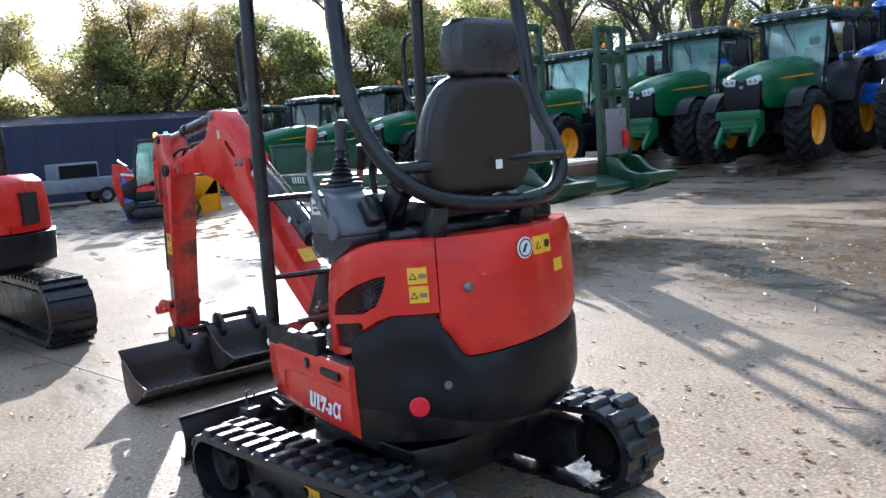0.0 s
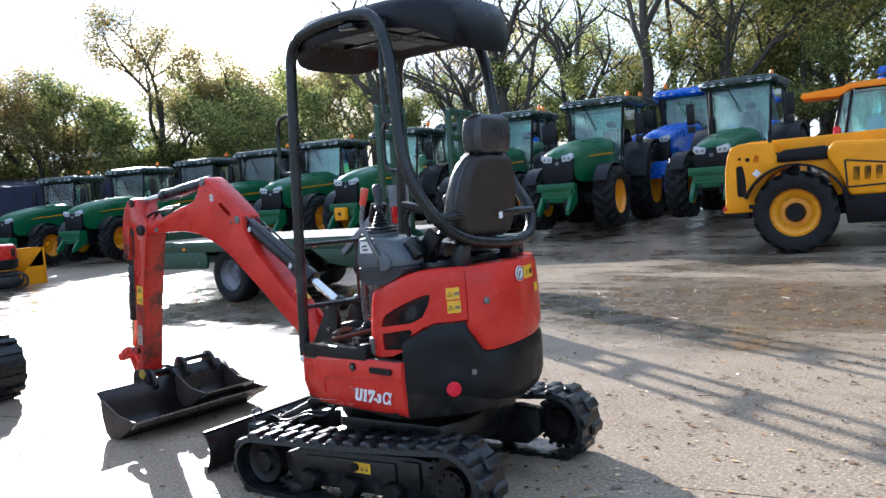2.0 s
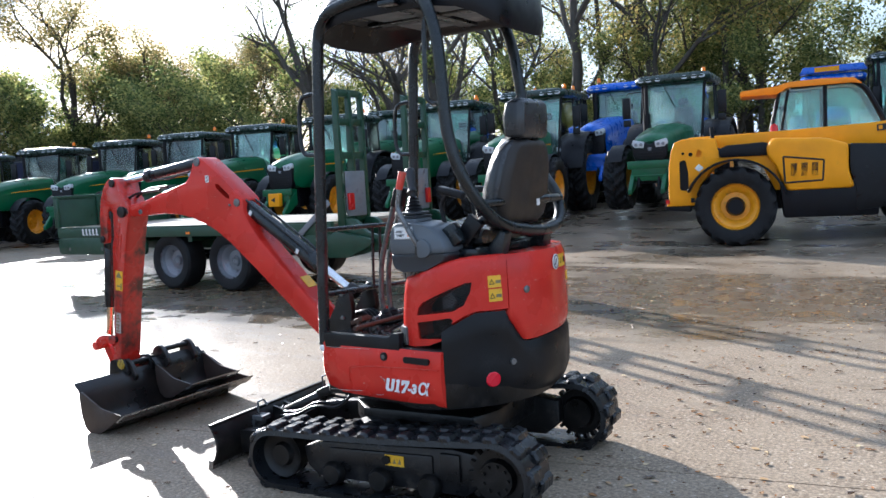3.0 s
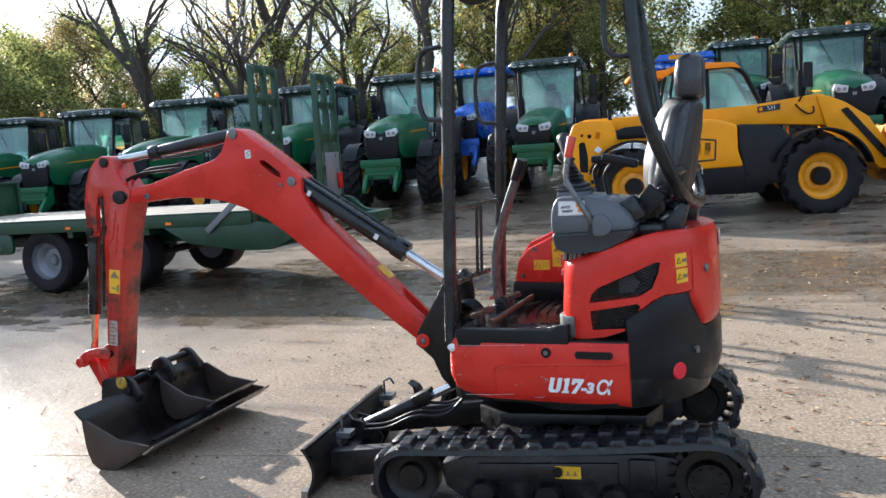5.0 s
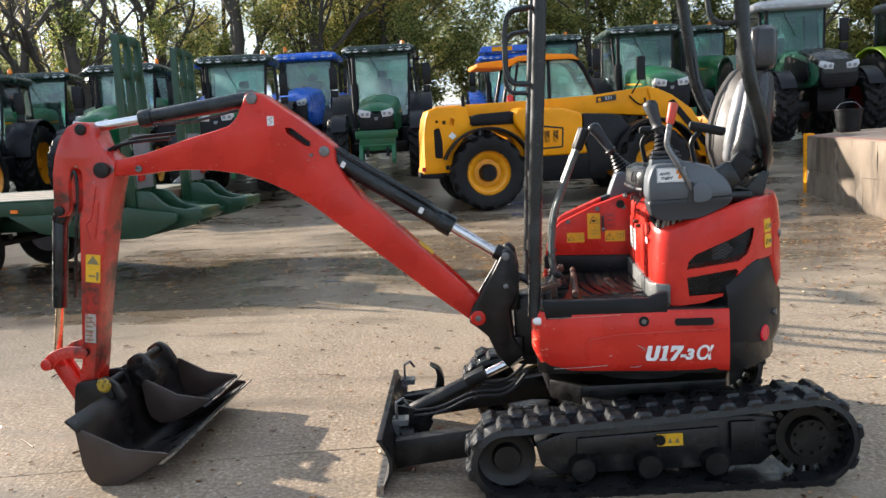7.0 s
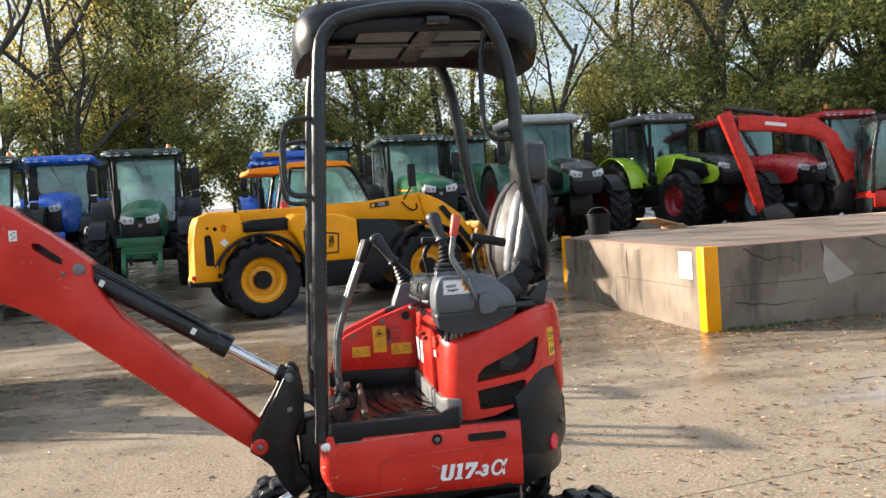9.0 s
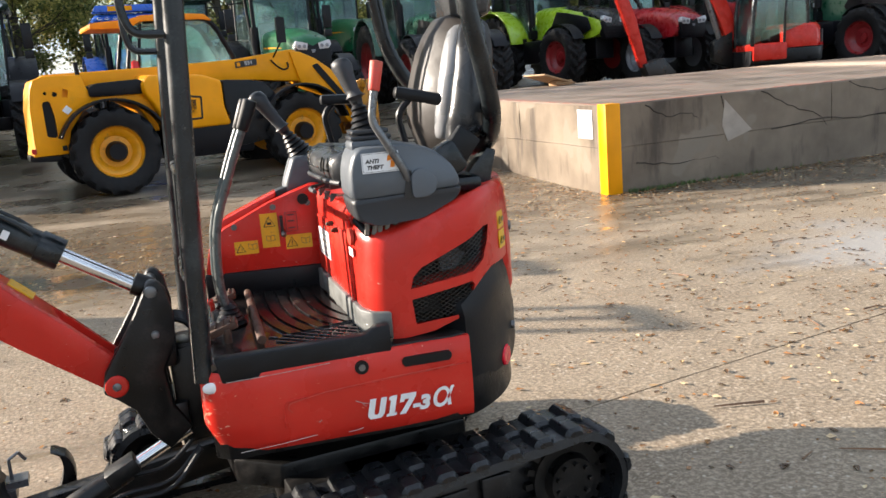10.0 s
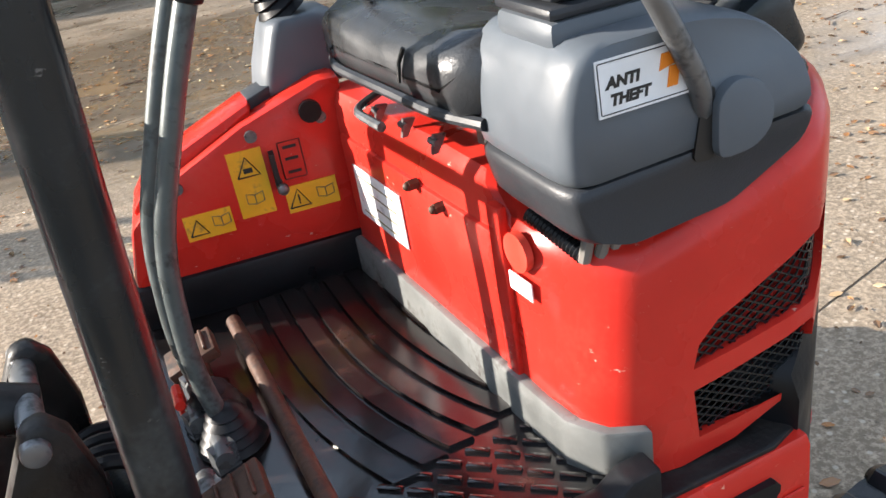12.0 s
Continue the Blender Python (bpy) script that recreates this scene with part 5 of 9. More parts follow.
tube(bm, [(-0.10, 0.10, 1.095), (-0.155, 0.07, 1.09), (-0.155, -0.03, 1.09)], 0.007, 8, 0.03)
part("seat_slide_handle", bm, WORN_STEEL, ex)
for y in (-0.11, -0.02, 0.07):
    bm = bmnew()
    prism(bm, [(-0.124, 1.062), (-0.115, 1.062), (-0.10, 1.085), (-0.118, 1.088)], "y", y, y + 0.006)
    rod(bm, (-0.118, y - 0.006, 1.078), (-0.118, y + 0.014, 1.078), 0.005, seg=8)
    part("seat_clip", bm, WORN_STEEL, ex)
back = bmnew()
rings = []
for z, xf, xb, w in ((1.20, 0.20, 0.31, 0.19), (1.23, 0.185, 0.325, 0.225), (1.33, 0.20, 0.345, 0.238), (1.44, 0.225, 0.365, 0.23), (1.53, 0.25, 0.38, 0.20), (1.575, 0.275, 0.385, 0.165), (1.59, 0.30, 0.375, 0.12)):
    xf, xb, w = xf + 0.085, xb + 0.042, w * 0.94
    rings.append([(xf + 0.02, -w, z), (xf - 0.012, -w + 0.035, z), (xf + 0.012, -w * 0.45, z), (xf + 0.018, 0, z), (xf + 0.012, w * 0.45, z), (xf - 0.012, w - 0.035, z), (xf + 0.02, w, z), (xb - 0.02, w, z), (xb, w - 0.04, z), (xb, -w + 0.04, z), (xb - 0.02, -w, z)])
loft(back, rings)
rounder(back)
# the backrest vinyl with the sun on its front put into a paler grey
VINYL_SUNLIT = surface("sunlit_grey_vinyl", (0.20, 0.205, 0.215), 0.32, vary=0.2, scale=8, grain=260, bump=0.15, spec=0.6)
back_ob = part("seat_backrest", back, VINYL, ex, "black seat backrest with a pad coloured as sunlit", smooth=60)
bm = bmnew()
rings = []
for z, xf, w in ((1.225, 0.245, 0.145), (1.26, 0.240, 0.170), (1.34, 0.250, 0.180), (1.44, 0.272, 0.176), (1.52, 0.297, 0.155), (1.565, 0.325, 0.125)):
    rings.append([(xf + 0.03, -w, z), (xf - 0.004, -w + 0.03, z), (xf + 0.010, -w * 0.4, z), (xf + 0.012, 0, z), (xf + 0.010, w * 0.4, z), (xf - 0.004, w - 0.03, z), (xf + 0.03, w, z), (xf + 0.06, 0, z)])
loft(bm, rings)
rounder(bm, 2, 0.5)
part("seat_pad", bm, VINYL_SUNLIT, back_ob, "grey vinyl pad lightened for the sun on it", smooth=60)
for y in (-0.07, 0.07):
    bm = bmnew()
    tube(bm, [(0.243, y, 1.25), (0.256, y, 1.36), (0.282, y, 1.48), (0.305, y, 1.545)], 0.004, 6, 0.02)
    part("seam", bm, VINYL, back_ob)
bm = bmnew()
rings = []
for z, x, w in ((1.21, 0.332, 0.17), (1.25, 0.350, 0.215), (1.40, 0.375, 0.222), (1.53, 0.396, 0.185), (1.58, 0.396, 0.14)):
    rings.append([(x - 0.05, -w - 0.012, z), (x - 0.01, -w + 0.01, z), (x, -w + 0.04, z), (x + 0.008, 0, z), (x, w - 0.04, z), (x - 0.01, w - 0.01, z), (x - 0.05, w + 0.012, z)])
loft(bm, [[(x + 0.042, y * 0.94, z) for x, y, z in ring] for ring in rings])
rounder(bm)
part("back_shell", bm, SEAT_BACK, back_ob, "brown-black shell", smooth=60)
for y in (-0.06, 0.06):
    bm = bmnew()
    rod(bm, (0.355, y, 1.55), (0.395, y, 1.63), 0.012, seg=8)
    part("headrest_post", bm, BLACK, ex)
bm = bmnew()
rings = []
for z, xf, xb, w in ((1.605, 0.31, 0.385, 0.115), (1.62, 0.295, 0.40, 0.135), (1.70, 0.295, 0.405, 0.140), (1.765, 0.305, 0.405, 0.130), (1.785, 0.325, 0.39, 0.105)):
    xf, xb, z = xf + 0.055, xb + 0.055, z - 0.014
    rings.append([(xf, -w + 0.02, z), (xf, w - 0.02, z), (xf + 0.02, w, z), (xb - 0.02, w, z), (xb, w - 0.02, z), (xb, -w + 0.02, z), (xb - 0.02, -w, z), (xf + 0.02, -w, z)])
loft(bm, rings)
part("headrest", bm, VINYL, ex, "black vinyl headrest", smooth=60, bevel=0.006)
bm = bmnew()
tube(bm, [(0.26, -0.28, 1.16), (0.28, -0.255, 1.23), (0.33, -0.25, 1.245)], 0.022, 8, 0.03)
block(bm, (0.20, -0.27, 1.15), (0.09, 0.05, 0.09), ry=25)
block(bm, (0.25, -0.29, 1.20), (0.08, 0.03, 0.12), ry=40)
part("belt_reel", bm, BLACK, ex, bevel=0.006)
plate("back_tag", pose(0.4385, 0.02, 1.30, 90, 0, 90), 0.028, 0.03, WHITE_STICKER, back_ob)
for ob in set(ex.children) - fixed:
    ob.matrix_basis = pose(0.058, 0.0, 0.012) @ pose(-0.13, -0.2, 0, 0, 0, 4.5) @ pose(0.13, 0.2, 0)
bm = bmnew()
box(bm, (0.22, -0.30, 1.085), (0.37, 0.36, 1.13))
block(bm, (0.255, -0.315, 1.185), (0.10, 0.06, 0.10), ry=-28)
block(bm, (0.30, 0.34, 1.14), (0.12, 0.08, 0.09))
part("canopy_bracket", bm, BLACK_PAINT, ex, bevel=0.015)

# ---- canopy: a tube loop on each side, joined round the back, and a moulded roof ----
bm = bmnew()
tube(bm, [(-0.505, -0.405, 0.66), (-0.470, -0.405, 1.30), (-0.425, -0.405, 2.00), (-0.40, -0.405, 2.24), (-0.10, -0.405, 2.285), (0.22, -0.405, 2.265), (0.300, -0.405, 2.06), (0.322, -0.405, 1.66),
          (0.347, -0.395, 1.53), (0.380, -0.365, 1.42), (0.412, -0.310, 1.32), (0.430, -0.235, 1.255), (0.440, -0.150, 1.215), (0.450, 0.0, 1.187), (0.445, 0.18, 1.174), (0.430, 0.33, 1.195), (0.408, 0.395, 1.265), (0.370, 0.41, 1.36),
          (0.295, 0.408, 1.45), (0.245, 0.405, 1.56), (0.205, 0.405, 1.84), (0.165, 0.405, 2.10), (0.10, 0.405, 2.26), (-0.20, 0.405, 2.285), (-0.475, 0.405, 2.24), (-0.500, 0.405, 2.02), (-0.548, 0.405, 1.30), (-0.583, 0.405, 0.66)], 0.0275, 14, 0.13)
part("canopy_tube_frame", bm, BLACK_PAINT, ex, "bent black canopy tube running round behind the seat")
for y, front in ((-0.405, 0.0), (0.405, -0.078)):
    bm = bmnew()
    tube(bm, [(-0.445 + front, y, 1.885), (-0.555 + front, y, 1.875), (-0.575 + front, y, 1.80), (-0.575 + front, y, 1.65), (-0.555 + front, y, 1.595), (-0.455 + front, y, 1.59)], 0.011, 8, 0.04)
    part("grab_handle", bm, BLACK_PAINT, ex, "black tube grab handle")
# front guard between the posts: two cross bars and two thin uprights
for z0, z1, x0, x1 in ((1.225, 1.205, -0.474, -0.553), (0.905, 0.865, -0.492, -0.572)):
    bm = bmnew()
    tube(bm, [(x0, -0.405, z0), ((x0 + x1) / 2 - 0.012, 0.0, (z0 + z1) / 2), (x1, 0.405, z1)], 0.012, 10, 0.02)
    part("front_guard_bar", bm, BLACK_PAINT, ex)
for y, x in ((0.02, -0.524), (0.085, -0.530)):
    bm = bmnew()
    rod(bm, (x - 0.002, y, 1.21), (x - 0.018, y, 0.885), 0.008, seg=8)
    part("front_guard_rod", bm, BLACK_PAINT, ex)
bm = bmnew()
tube(bm, [(0.235, -0.36, 2.23), (0.200, -0.365, 2.10), (0.195, -0.37, 1.85), (0.205, -0.375, 1.79), (0.245, -0.38, 1.765), (0.32, -0.40, 1.77)], 0.011, 8, 0.04)
part("grab_handle", bm, BLACK_PAINT, ex, "black tube grab handle")
bm = bmnew()
tube(bm, [(0.412, -0.305, 1.325), (0.432, -0.20, 1.325), (0.432, 0.25, 1.322), (0.405, 0.395, 1.318)], 0.020, 12, 0.05)
part("guard_rail", bm, BLACK_PAINT, ex, "black guard rail behind the seat")
for y in (-0.16, 0.20):
    bm = bmnew()
    prism(bm, [(0.30, 1.06), (0.42, 1.06), (0.455, 1.19), (0.425, 1.20), (0.36, 1.13)], "y", y - 0.03, y + 0.03)
    part("canopy_mount", bm, BLACK_PAINT, ex, bevel=0.006)

ROOF_BLACK = surface("roof_black_plastic", (0.005, 0.006, 0.009), 0.36, vary=0.15, bump=0.06, spec=0.25)


def roof_ring(z, grow, drop):
    pts = []
    for a in range(40):
        t = 2 * math.pi * a / 40
        c, s = math.cos(t), math.sin(t)
        k = (abs(c) ** 4.5 + abs(s) ** 4.5) ** (-1 / 4.5)
        x, y = c * k * (0.490 + grow) - 0.040, s * k * (0.365 + grow)
        end = abs(x + 0.040) / 0.5
        pts.append((x, y, z - drop * (min(1.0, end) ** 5) * (1.0 if x > 0 else 0.65)))
    return pts


bm = bmnew()
loft(bm, [roof_ring(2.262, -0.055, 0.0), roof_ring(2.225, -0.03, 0.10), roof_ring(2.215, 0.0, 0.12), roof_ring(2.25, 0.012, 0.09), roof_ring(2.31, 0.004, 0.03), roof_ring(2.345, -0.025, 0.0), roof_ring(2.365, -0.09, 0.0), roof_ring(2.375, -0.25, 0.0)])
roof = part("canopy_roof", bm, ROOF_BLACK, ex, "black moulded canopy roof", smooth=70)
bm = bmnew()
for x0, x1, y0, y1 in ((-0.28, -0.06, -0.29, -0.05), (-0.28, -0.06, 0.05, 0.29), (0.05, 0.26, -0.29, -0.05), (0.05, 0.26, 0.05, 0.29)):
    box(bm, (x0, y0, 2.248), (x1, y1, 2.258))
part("roof_lining", bm, GREY, roof, "pale grey lining panels")
bm = bmnew()
box(bm, (-0.05, -0.43, 2.235), (0.04, 0.43, 2.26))
box(bm, (-0.40, -0.03, 2.24), (0.36, 0.03, 2.262))
part("roof_bow", bm, BLACK_PAINT, roof, bevel=0.006)
bm = bmnew()
for x, y in ((-0.42, -0.10), (-0.42, 0.18)):
    rod(bm, (x, y, 2.30), (x, y, 2.39), 0.014, seg=8)
part("roof_lug", bm, BLACK_PAINT, roof)
roof.matrix_basis = pose(-0.04, 0.0, -0.02) @ pose(0, 0, 0, 0, 0, 6) @ pose(0.04, 0.0, 0)

# ---- swing bracket, boom, arm: swung a little to the machine's left ----
fixed = set(ex.children)
bm = bmnew()
br = [(-0.828, 0.575), (-0.815, 0.635), (-0.775, 0.696), (-0.715, 0.789), (-0.675, 0.862), (-0.655, 0.897), (-0.63, 0.900), (-0.608, 0.87), (-0.594, 0.786), (-0.600, 0.70), (-0.640, 0.62), (-0.630, 0.50), (-0.585, 0.42), (-0.66, 0.36), (-0.71, 0.42), (-0.745, 0.506), (-0.79, 0.548)]
for y0, y1 in ((-0.125, -0.085), (0.085, 0.125)):
    prism(bm, br, "y", y0, y1)
box(bm, (-0.66, -0.11, 0.42), (-0.59, 0.11, 0.50))
box(bm, (-0.66, -0.11, 0.62), (-0.60, 0.11, 0.70))
bracket = part("swing_bracket", bm, STEEL_BLACK, ex, "greasy black swing bracket", bevel=0.010)
for x, z, r in ((-0.785, 0.595, 0.013), (-0.650, 0.868, 0.018), (-0.655, 0.735, 0.012)):
    bm = bmnew()
    rod(bm, (x, -0.138, z), (x, 0.138, z), r, seg=18)
    part("bracket_pin", bm, WORN_STEEL, bracket, bevel=0.004)
bm = bmnew()
lathe(bm, [(0.012, -0.134), (0.032, -0.134), (0.034, -0.130), (0.034, -0.07)], (-0.785, 0.0, 0.595), "y", 24)
part("boss", bm, RED, bracket, bevel=0.004)
for i in range(4):
    bm = bmnew()
    tube(bm, [(-0.50, -0.04 + i * 0.03, 0.66), (-0.58, -0.04 + i * 0.03, 0.76), (-0.66, -0.03 + i * 0.02, 0.74), (-0.78, -0.025 + i * 0.018, 0.66)], 0.011, 8, 0.08)
    part("hose", bm, BLACK, bracket)
boom_prof = [(-0.757, 0.612), (-0.765, 0.651), (-0.799, 0.688), (-0.892, 0.784), (-1.095, 0.978), (-1.281, 1.156), (-1.341, 1.233), (-1.388, 1.318), (-1.391, 1.388), (-1.434, 1.428), (-1.534, 1.512), (-1.635, 1.587), (-1.699, 1.635), (-1.744, 1.652), (-1.777, 1.641), (-1.798, 1.592), (-1.824, 1.543), (-1.861, 1.508),
             (-1.931, 1.489), (-2.06, 1.460), (-2.176, 1.429), (-2.265, 1.405), (-2.376, 1.387), (-2.42, 1.38), (-2.45, 1.345), (-2.42, 1.310), (-2.304, 1.308), (-2.188, 1.319), (-2.074, 1.321), (-1.948, 1.312), (-1.825, 1.289), (-1.718, 1.251), (-1.613, 1.200), (-1.51, 1.130), (-1.282, 0.945), (-1.031, 0.736), (-0.831, 0.579), (-0.80, 0.564), (-0.772, 0.573)]
bm = bmnew()
prism(bm, boom_prof, "y", -0.072, 0.072)
boom = part("boom", bm, RED, ex, "red curved boom with scuffed paint", bevel=0.010, segs=2)
slot = bmnew()
prism(slot, [(-1.605, 1.484), (-1.600, 1.460), (-1.526, 1.402), (-1.497, 1.393), (-1.495, 1.415), (-1.577, 1.482)], "y", -0.14, 0.14)
foot = bmnew()
prism(foot, [(-0.975, 0.90), (-0.70, 0.72), (-0.70, 0.60), (-0.79, 0.64), (-0.90, 0.745)], "y", -0.040, 0.040)
carve(boom, [slot, foot])
# black plate added inside the slot to give it the shade of a hollow
bm = bmnew()
prism(bm, [(-1.607, 1.486), (-1.602, 1.457), (-1.526, 1.398), (-1.492, 1.390), (-1.491, 1.418), (-1.577, 1.484)], "y", -0.012, 0.012)
part("slot_web", bm, STEEL_BLACK, boom)
for x, z, r in ((-1.745, 1.622, 0.026), (-1.435, 1.370, 0.024), (-2.44, 1.345, 0.03), (-1.495, 1.357, 0.008), (-2.296, 1.338, 0.016)):
    bm = bmnew()
    rod(bm, (x, -0.080, z), (x, 0.080, z), r, seg=20)
    part("pin", bm, WORN_STEEL, boom, bevel=0.003)
plate("small_label", pose(-1.668, -0.0725, 1.518, 90, 0, 0), 0.030, 0.042, WHITE_STICKER, boom, label="small white label")
bm = bmnew()
tube(bm, [(-1.677, -0.0755, 1.503), (-1.659, -0.0755, 1.513), (-1.677, -0.0755, 1.523), (-1.659, -0.0755, 1.533)], 0.002, 4, 0)
part("label_print", bm, INK, boom)
bm = bmnew()
prism(bm, [(-0.985, 0.8740), (-1.045, 0.9310), (-1.042, 0.9345), (-0.982, 0.8775)], "y", -0.01, 0.062)
part("boom_label", bm, YELLOW_STICKER, boom)
# boom cylinder along the top
bm = bmnew()
rod(bm, (-1.45, 0.0, 1.366), (-0.893, 0.0, 0.999), 0.044, seg=20)
rod(bm, (-0.945, 0.0, 1.033), (-0.885, 0.0, 0.994), 0.050, seg=20)
for y in (-0.038, 0.04):
    tube(bm, [(-1.40, y, 1.385), (-0.98, y, 1.105), (-0.95, y, 1.07)], 0.008, 6, 0.02)
bc = part("boom_cylinder", bm, BLACK_PAINT, ex, "black boom cylinder", bevel=0.003)
bm = bmnew()
rod(bm, (-0.893, 0.0, 0.999), (-0.680, 0.0, 0.858), 0.024, seg=18)
part("piston_rod", bm, CHROME, bc, "bright cylinder rod")
bm = bmnew()
rod(bm, (-0.70, 0.0, 0.878), (-0.645, 0.0, 0.848), 0.036, seg=18)
part("rod_eye", bm, STEEL_BLACK, bc, bevel=0.004)
for x, z, w in ((-1.36, 1.306, 0.02), (-1.02, 1.082, 0.02)):
    bm = bmnew()
    block(bm, (x, -0.047, z), (w, 0.006, 0.026), ry=33)
    part("cylinder_tag", bm, WHITE_STICKER, bc)
# the arm: a knuckle with a lug on its front, then a slim tapering stem
arm_prof = [(-2.515, 1.560), (-2.567, 1.565), (-2.613, 1.543), (-2.654, 1.493), (-2.687, 1.42), (-2.706, 1.339), (-2.713, 1.258), (-2.722, 1.155), (-2.703, 1.136), (-2.661, 1.139), (-2.641, 1.173), (-2.634, 1.282), (-2.614, 1.356), (-2.588, 1.374), (-2.569, 1.333), (-2.579, 1.184), (-2.604, 1.117), (-2.624, 0.897), (-2.647, 0.674), (-2.671, 0.447), (-2.705, 0.33), (-2.69, 0.285), (-2.655, 0.28), (-2.632, 0.304), (-2.604, 0.447), (-2.566, 0.672), (-2.530, 0.839), (-2.499, 0.976), (-2.469, 1.112), (-2.442, 1.219), (-2.416, 1.299), (-2.400, 1.378), (-2.441, 1.415), (-2.471, 1.462), (-2.491, 1.540)]
bm = bmnew()
prism(bm, arm_prof, "y", -0.080, 0.080)
arm = part("dipper_arm", bm, RED_GREASY, ex, "red dipper arm smeared with grease", bevel=0.008)
hollow = bmnew()
prism(hollow, [(-2.80, 1.20), (-2.80, 1.10), (-2.60, 1.10), (-2.60, 1.34), (-2.66, 1.40)], "y", -0.048, 0.048)
carve(arm, [hollow])
for x, z, r, o in ((-2.545, 1.530, 0.026, 0.012), (-2.465, 1.342, 0.036, 0.020), (-2.675, 0.31, 0.028, 0.025), (-2.645, 0.495, 0.02, 0.02), (-2.690, 1.165, 0.024, 0.012)):
    bm = bmnew()
    rod(bm, (x, -0.080 - o, z), (x, 0.080 + o, z), r, seg=18)
    part("pin", bm, STEEL_BLACK, arm, bevel=0.003)
# pressed web lines down the side of the stem
for line in ([(-2.560, -0.0805, 1.02), (-2.575, -0.0805, 1.10), (-2.545, -0.0805, 1.12), (-2.505, -0.0805, 1.27)], [(-2.535, -0.0805, 1.03), (-2.50, -0.0805, 1.20)]):
    bm = bmnew()
    tube(bm, line, 0.0045, 6, 0.02)
    part("weld_seam", bm, RED_GREASY, arm)
lab = pose(-2.5625, -0.0805, 0.891, 90, 0, 0) @ pose(0, 0, 0, 0, 0, -7)
plate("warning_label", lab, 0.070, 0.130, YELLOW_STICKER, arm, label="yellow warning label")
bm = bmnew()
prism(bm, [(-0.030, 0.020), (0.030, 0.020), (0.0, 0.060)], "z", 0.0022, 0.0030)
prism(bm, [(-0.020, -0.040), (0.012, -0.040), (0.012, -0.032), (-0.020, -0.032)], "z", 0.0022, 0.0030)
prism(bm, [(0.016, -0.056), (0.026, -0.056), (0.028, -0.016), (0.016, -0.016)], "z", 0.0022, 0.0030)
bm.transform(lab)
part("label_print", bm, INK_FADED, arm)
cht = pose(-2.608, -0.0805, 0.608, 90, 0, 0) @ pose(0, 0, 0, 0, 0, -7)
chart = plate("chart_label", cht, 0.052, 0.138, WORN_LABEL, arm, label="worn grey-white label")
for i in range(6):
    bm = bmnew()
    box(bm, (-0.021, -0.058 + i * 0.021, 0.0022), (0.016 - 0.006 * (i % 2), -0.050 + i * 0.021, 0.0030))
    bm.transform(cht)
    part("label_print", bm, INK_FADED, chart)
# arm cylinder over the boom
bm = bmnew()
rod(bm, (-1.750, 0.0, 1.625), (-2.285, 0.0, 1.563), 0.036, seg=20)
rod(bm, (-2.235, 0.0, 1.569), (-2.295, 0.0, 1.562), 0.041, seg=20)
tube(bm, [(-1.82, -0.045, 1.575), (-2.02, -0.048, 1.538), (-2.22, -0.045, 1.533)], 0.007, 6, 0.03)
ac = part("arm_cylinder", bm, BLACK_PAINT, ex, "black arm cylinder", bevel=0.003)
bm = bmnew()
rod(bm, (-2.285, 0.0, 1.563), (-2.545, 0.0, 1.535), 0.022, seg=18)
part("piston_rod", bm, CHROME, ac, "bright cylinder rod")
# hoses looping between boom and arm
for y, k in ((-0.03, 0.0), (0.03, 0.02)):
    bm = bmnew()
    tube(bm, [(-2.15, y, 1.47 + k), (-2.36, y, 1.46 + k), (-2.46, y, 1.43), (-2.53, y, 1.36), (-2.56, y, 1.25)], 0.009, 8, 0.06)
    part("hose", bm, BLACK, ac)
# bucket cylinder down the front of the arm
bm = bmnew()
rod(bm, (-2.735, 0.0, 1.13), (-2.791, 0.0, 0.702), 0.036, seg=20)
rod(bm, (-2.700, 0.0, 1.18), (-2.738, 0.0, 1.11), 0.042, seg=16)
tube(bm, [(-2.665, -0.030, 1.20), (-2.640, -0.060, 1.30), (-2.600, -0.070, 1.36), (-2.60, -0.066, 1.25), (-2.635, -0.060, 1.05), (-2.685, -0.045, 0.75)], 0.008, 8, 0.05)
kc = part("bucket_cylinder", bm, BLACK_PAINT, ex, "black bucket cylinder", bevel=0.003)
bm = bmnew()
rod(bm, (-2.791, 0.0, 0.702), (-2.834, 0.0, 0.455), 0.020, seg=16)
part("piston_rod", bm, surface("warm_rod_steel", (0.65, 0.48, 0.32), 0.25, metal=1.0, vary=0.1), kc, "bright cylinder rod")
for y in (-0.095, 0.085):
    bm = bmnew()
    prism(bm, rounded([(-2.865, 0.425), (-2.85, 0.468), (-2.80, 0.508), (-2.73, 0.528), (-2.65, 0.525), (-2.622, 0.50), (-2.64, 0.465), (-2.72, 0.475), (-2.775, 0.460), (-2.81, 0.415)], 0.02), "y", y - 0.012, y + 0.012)
    part("tipping_link", bm, RED_GREASY, ex, "red tipping link", bevel=0.003)
bm = bmnew()
rod(bm, (-2.825, -0.125, 0.448), (-2.825, 0.115, 0.448), 0.028, seg=16)
for y in (-0.03, 0.03):
    prism(bm, [(-2.85, 0.43), (-2.80, 0.475), (-2.655, 0.215), (-2.705, 0.165)], "y", y - 0.012, y + 0.012)
part("bucket_link", bm, RED_GREASY, ex, bevel=0.004)
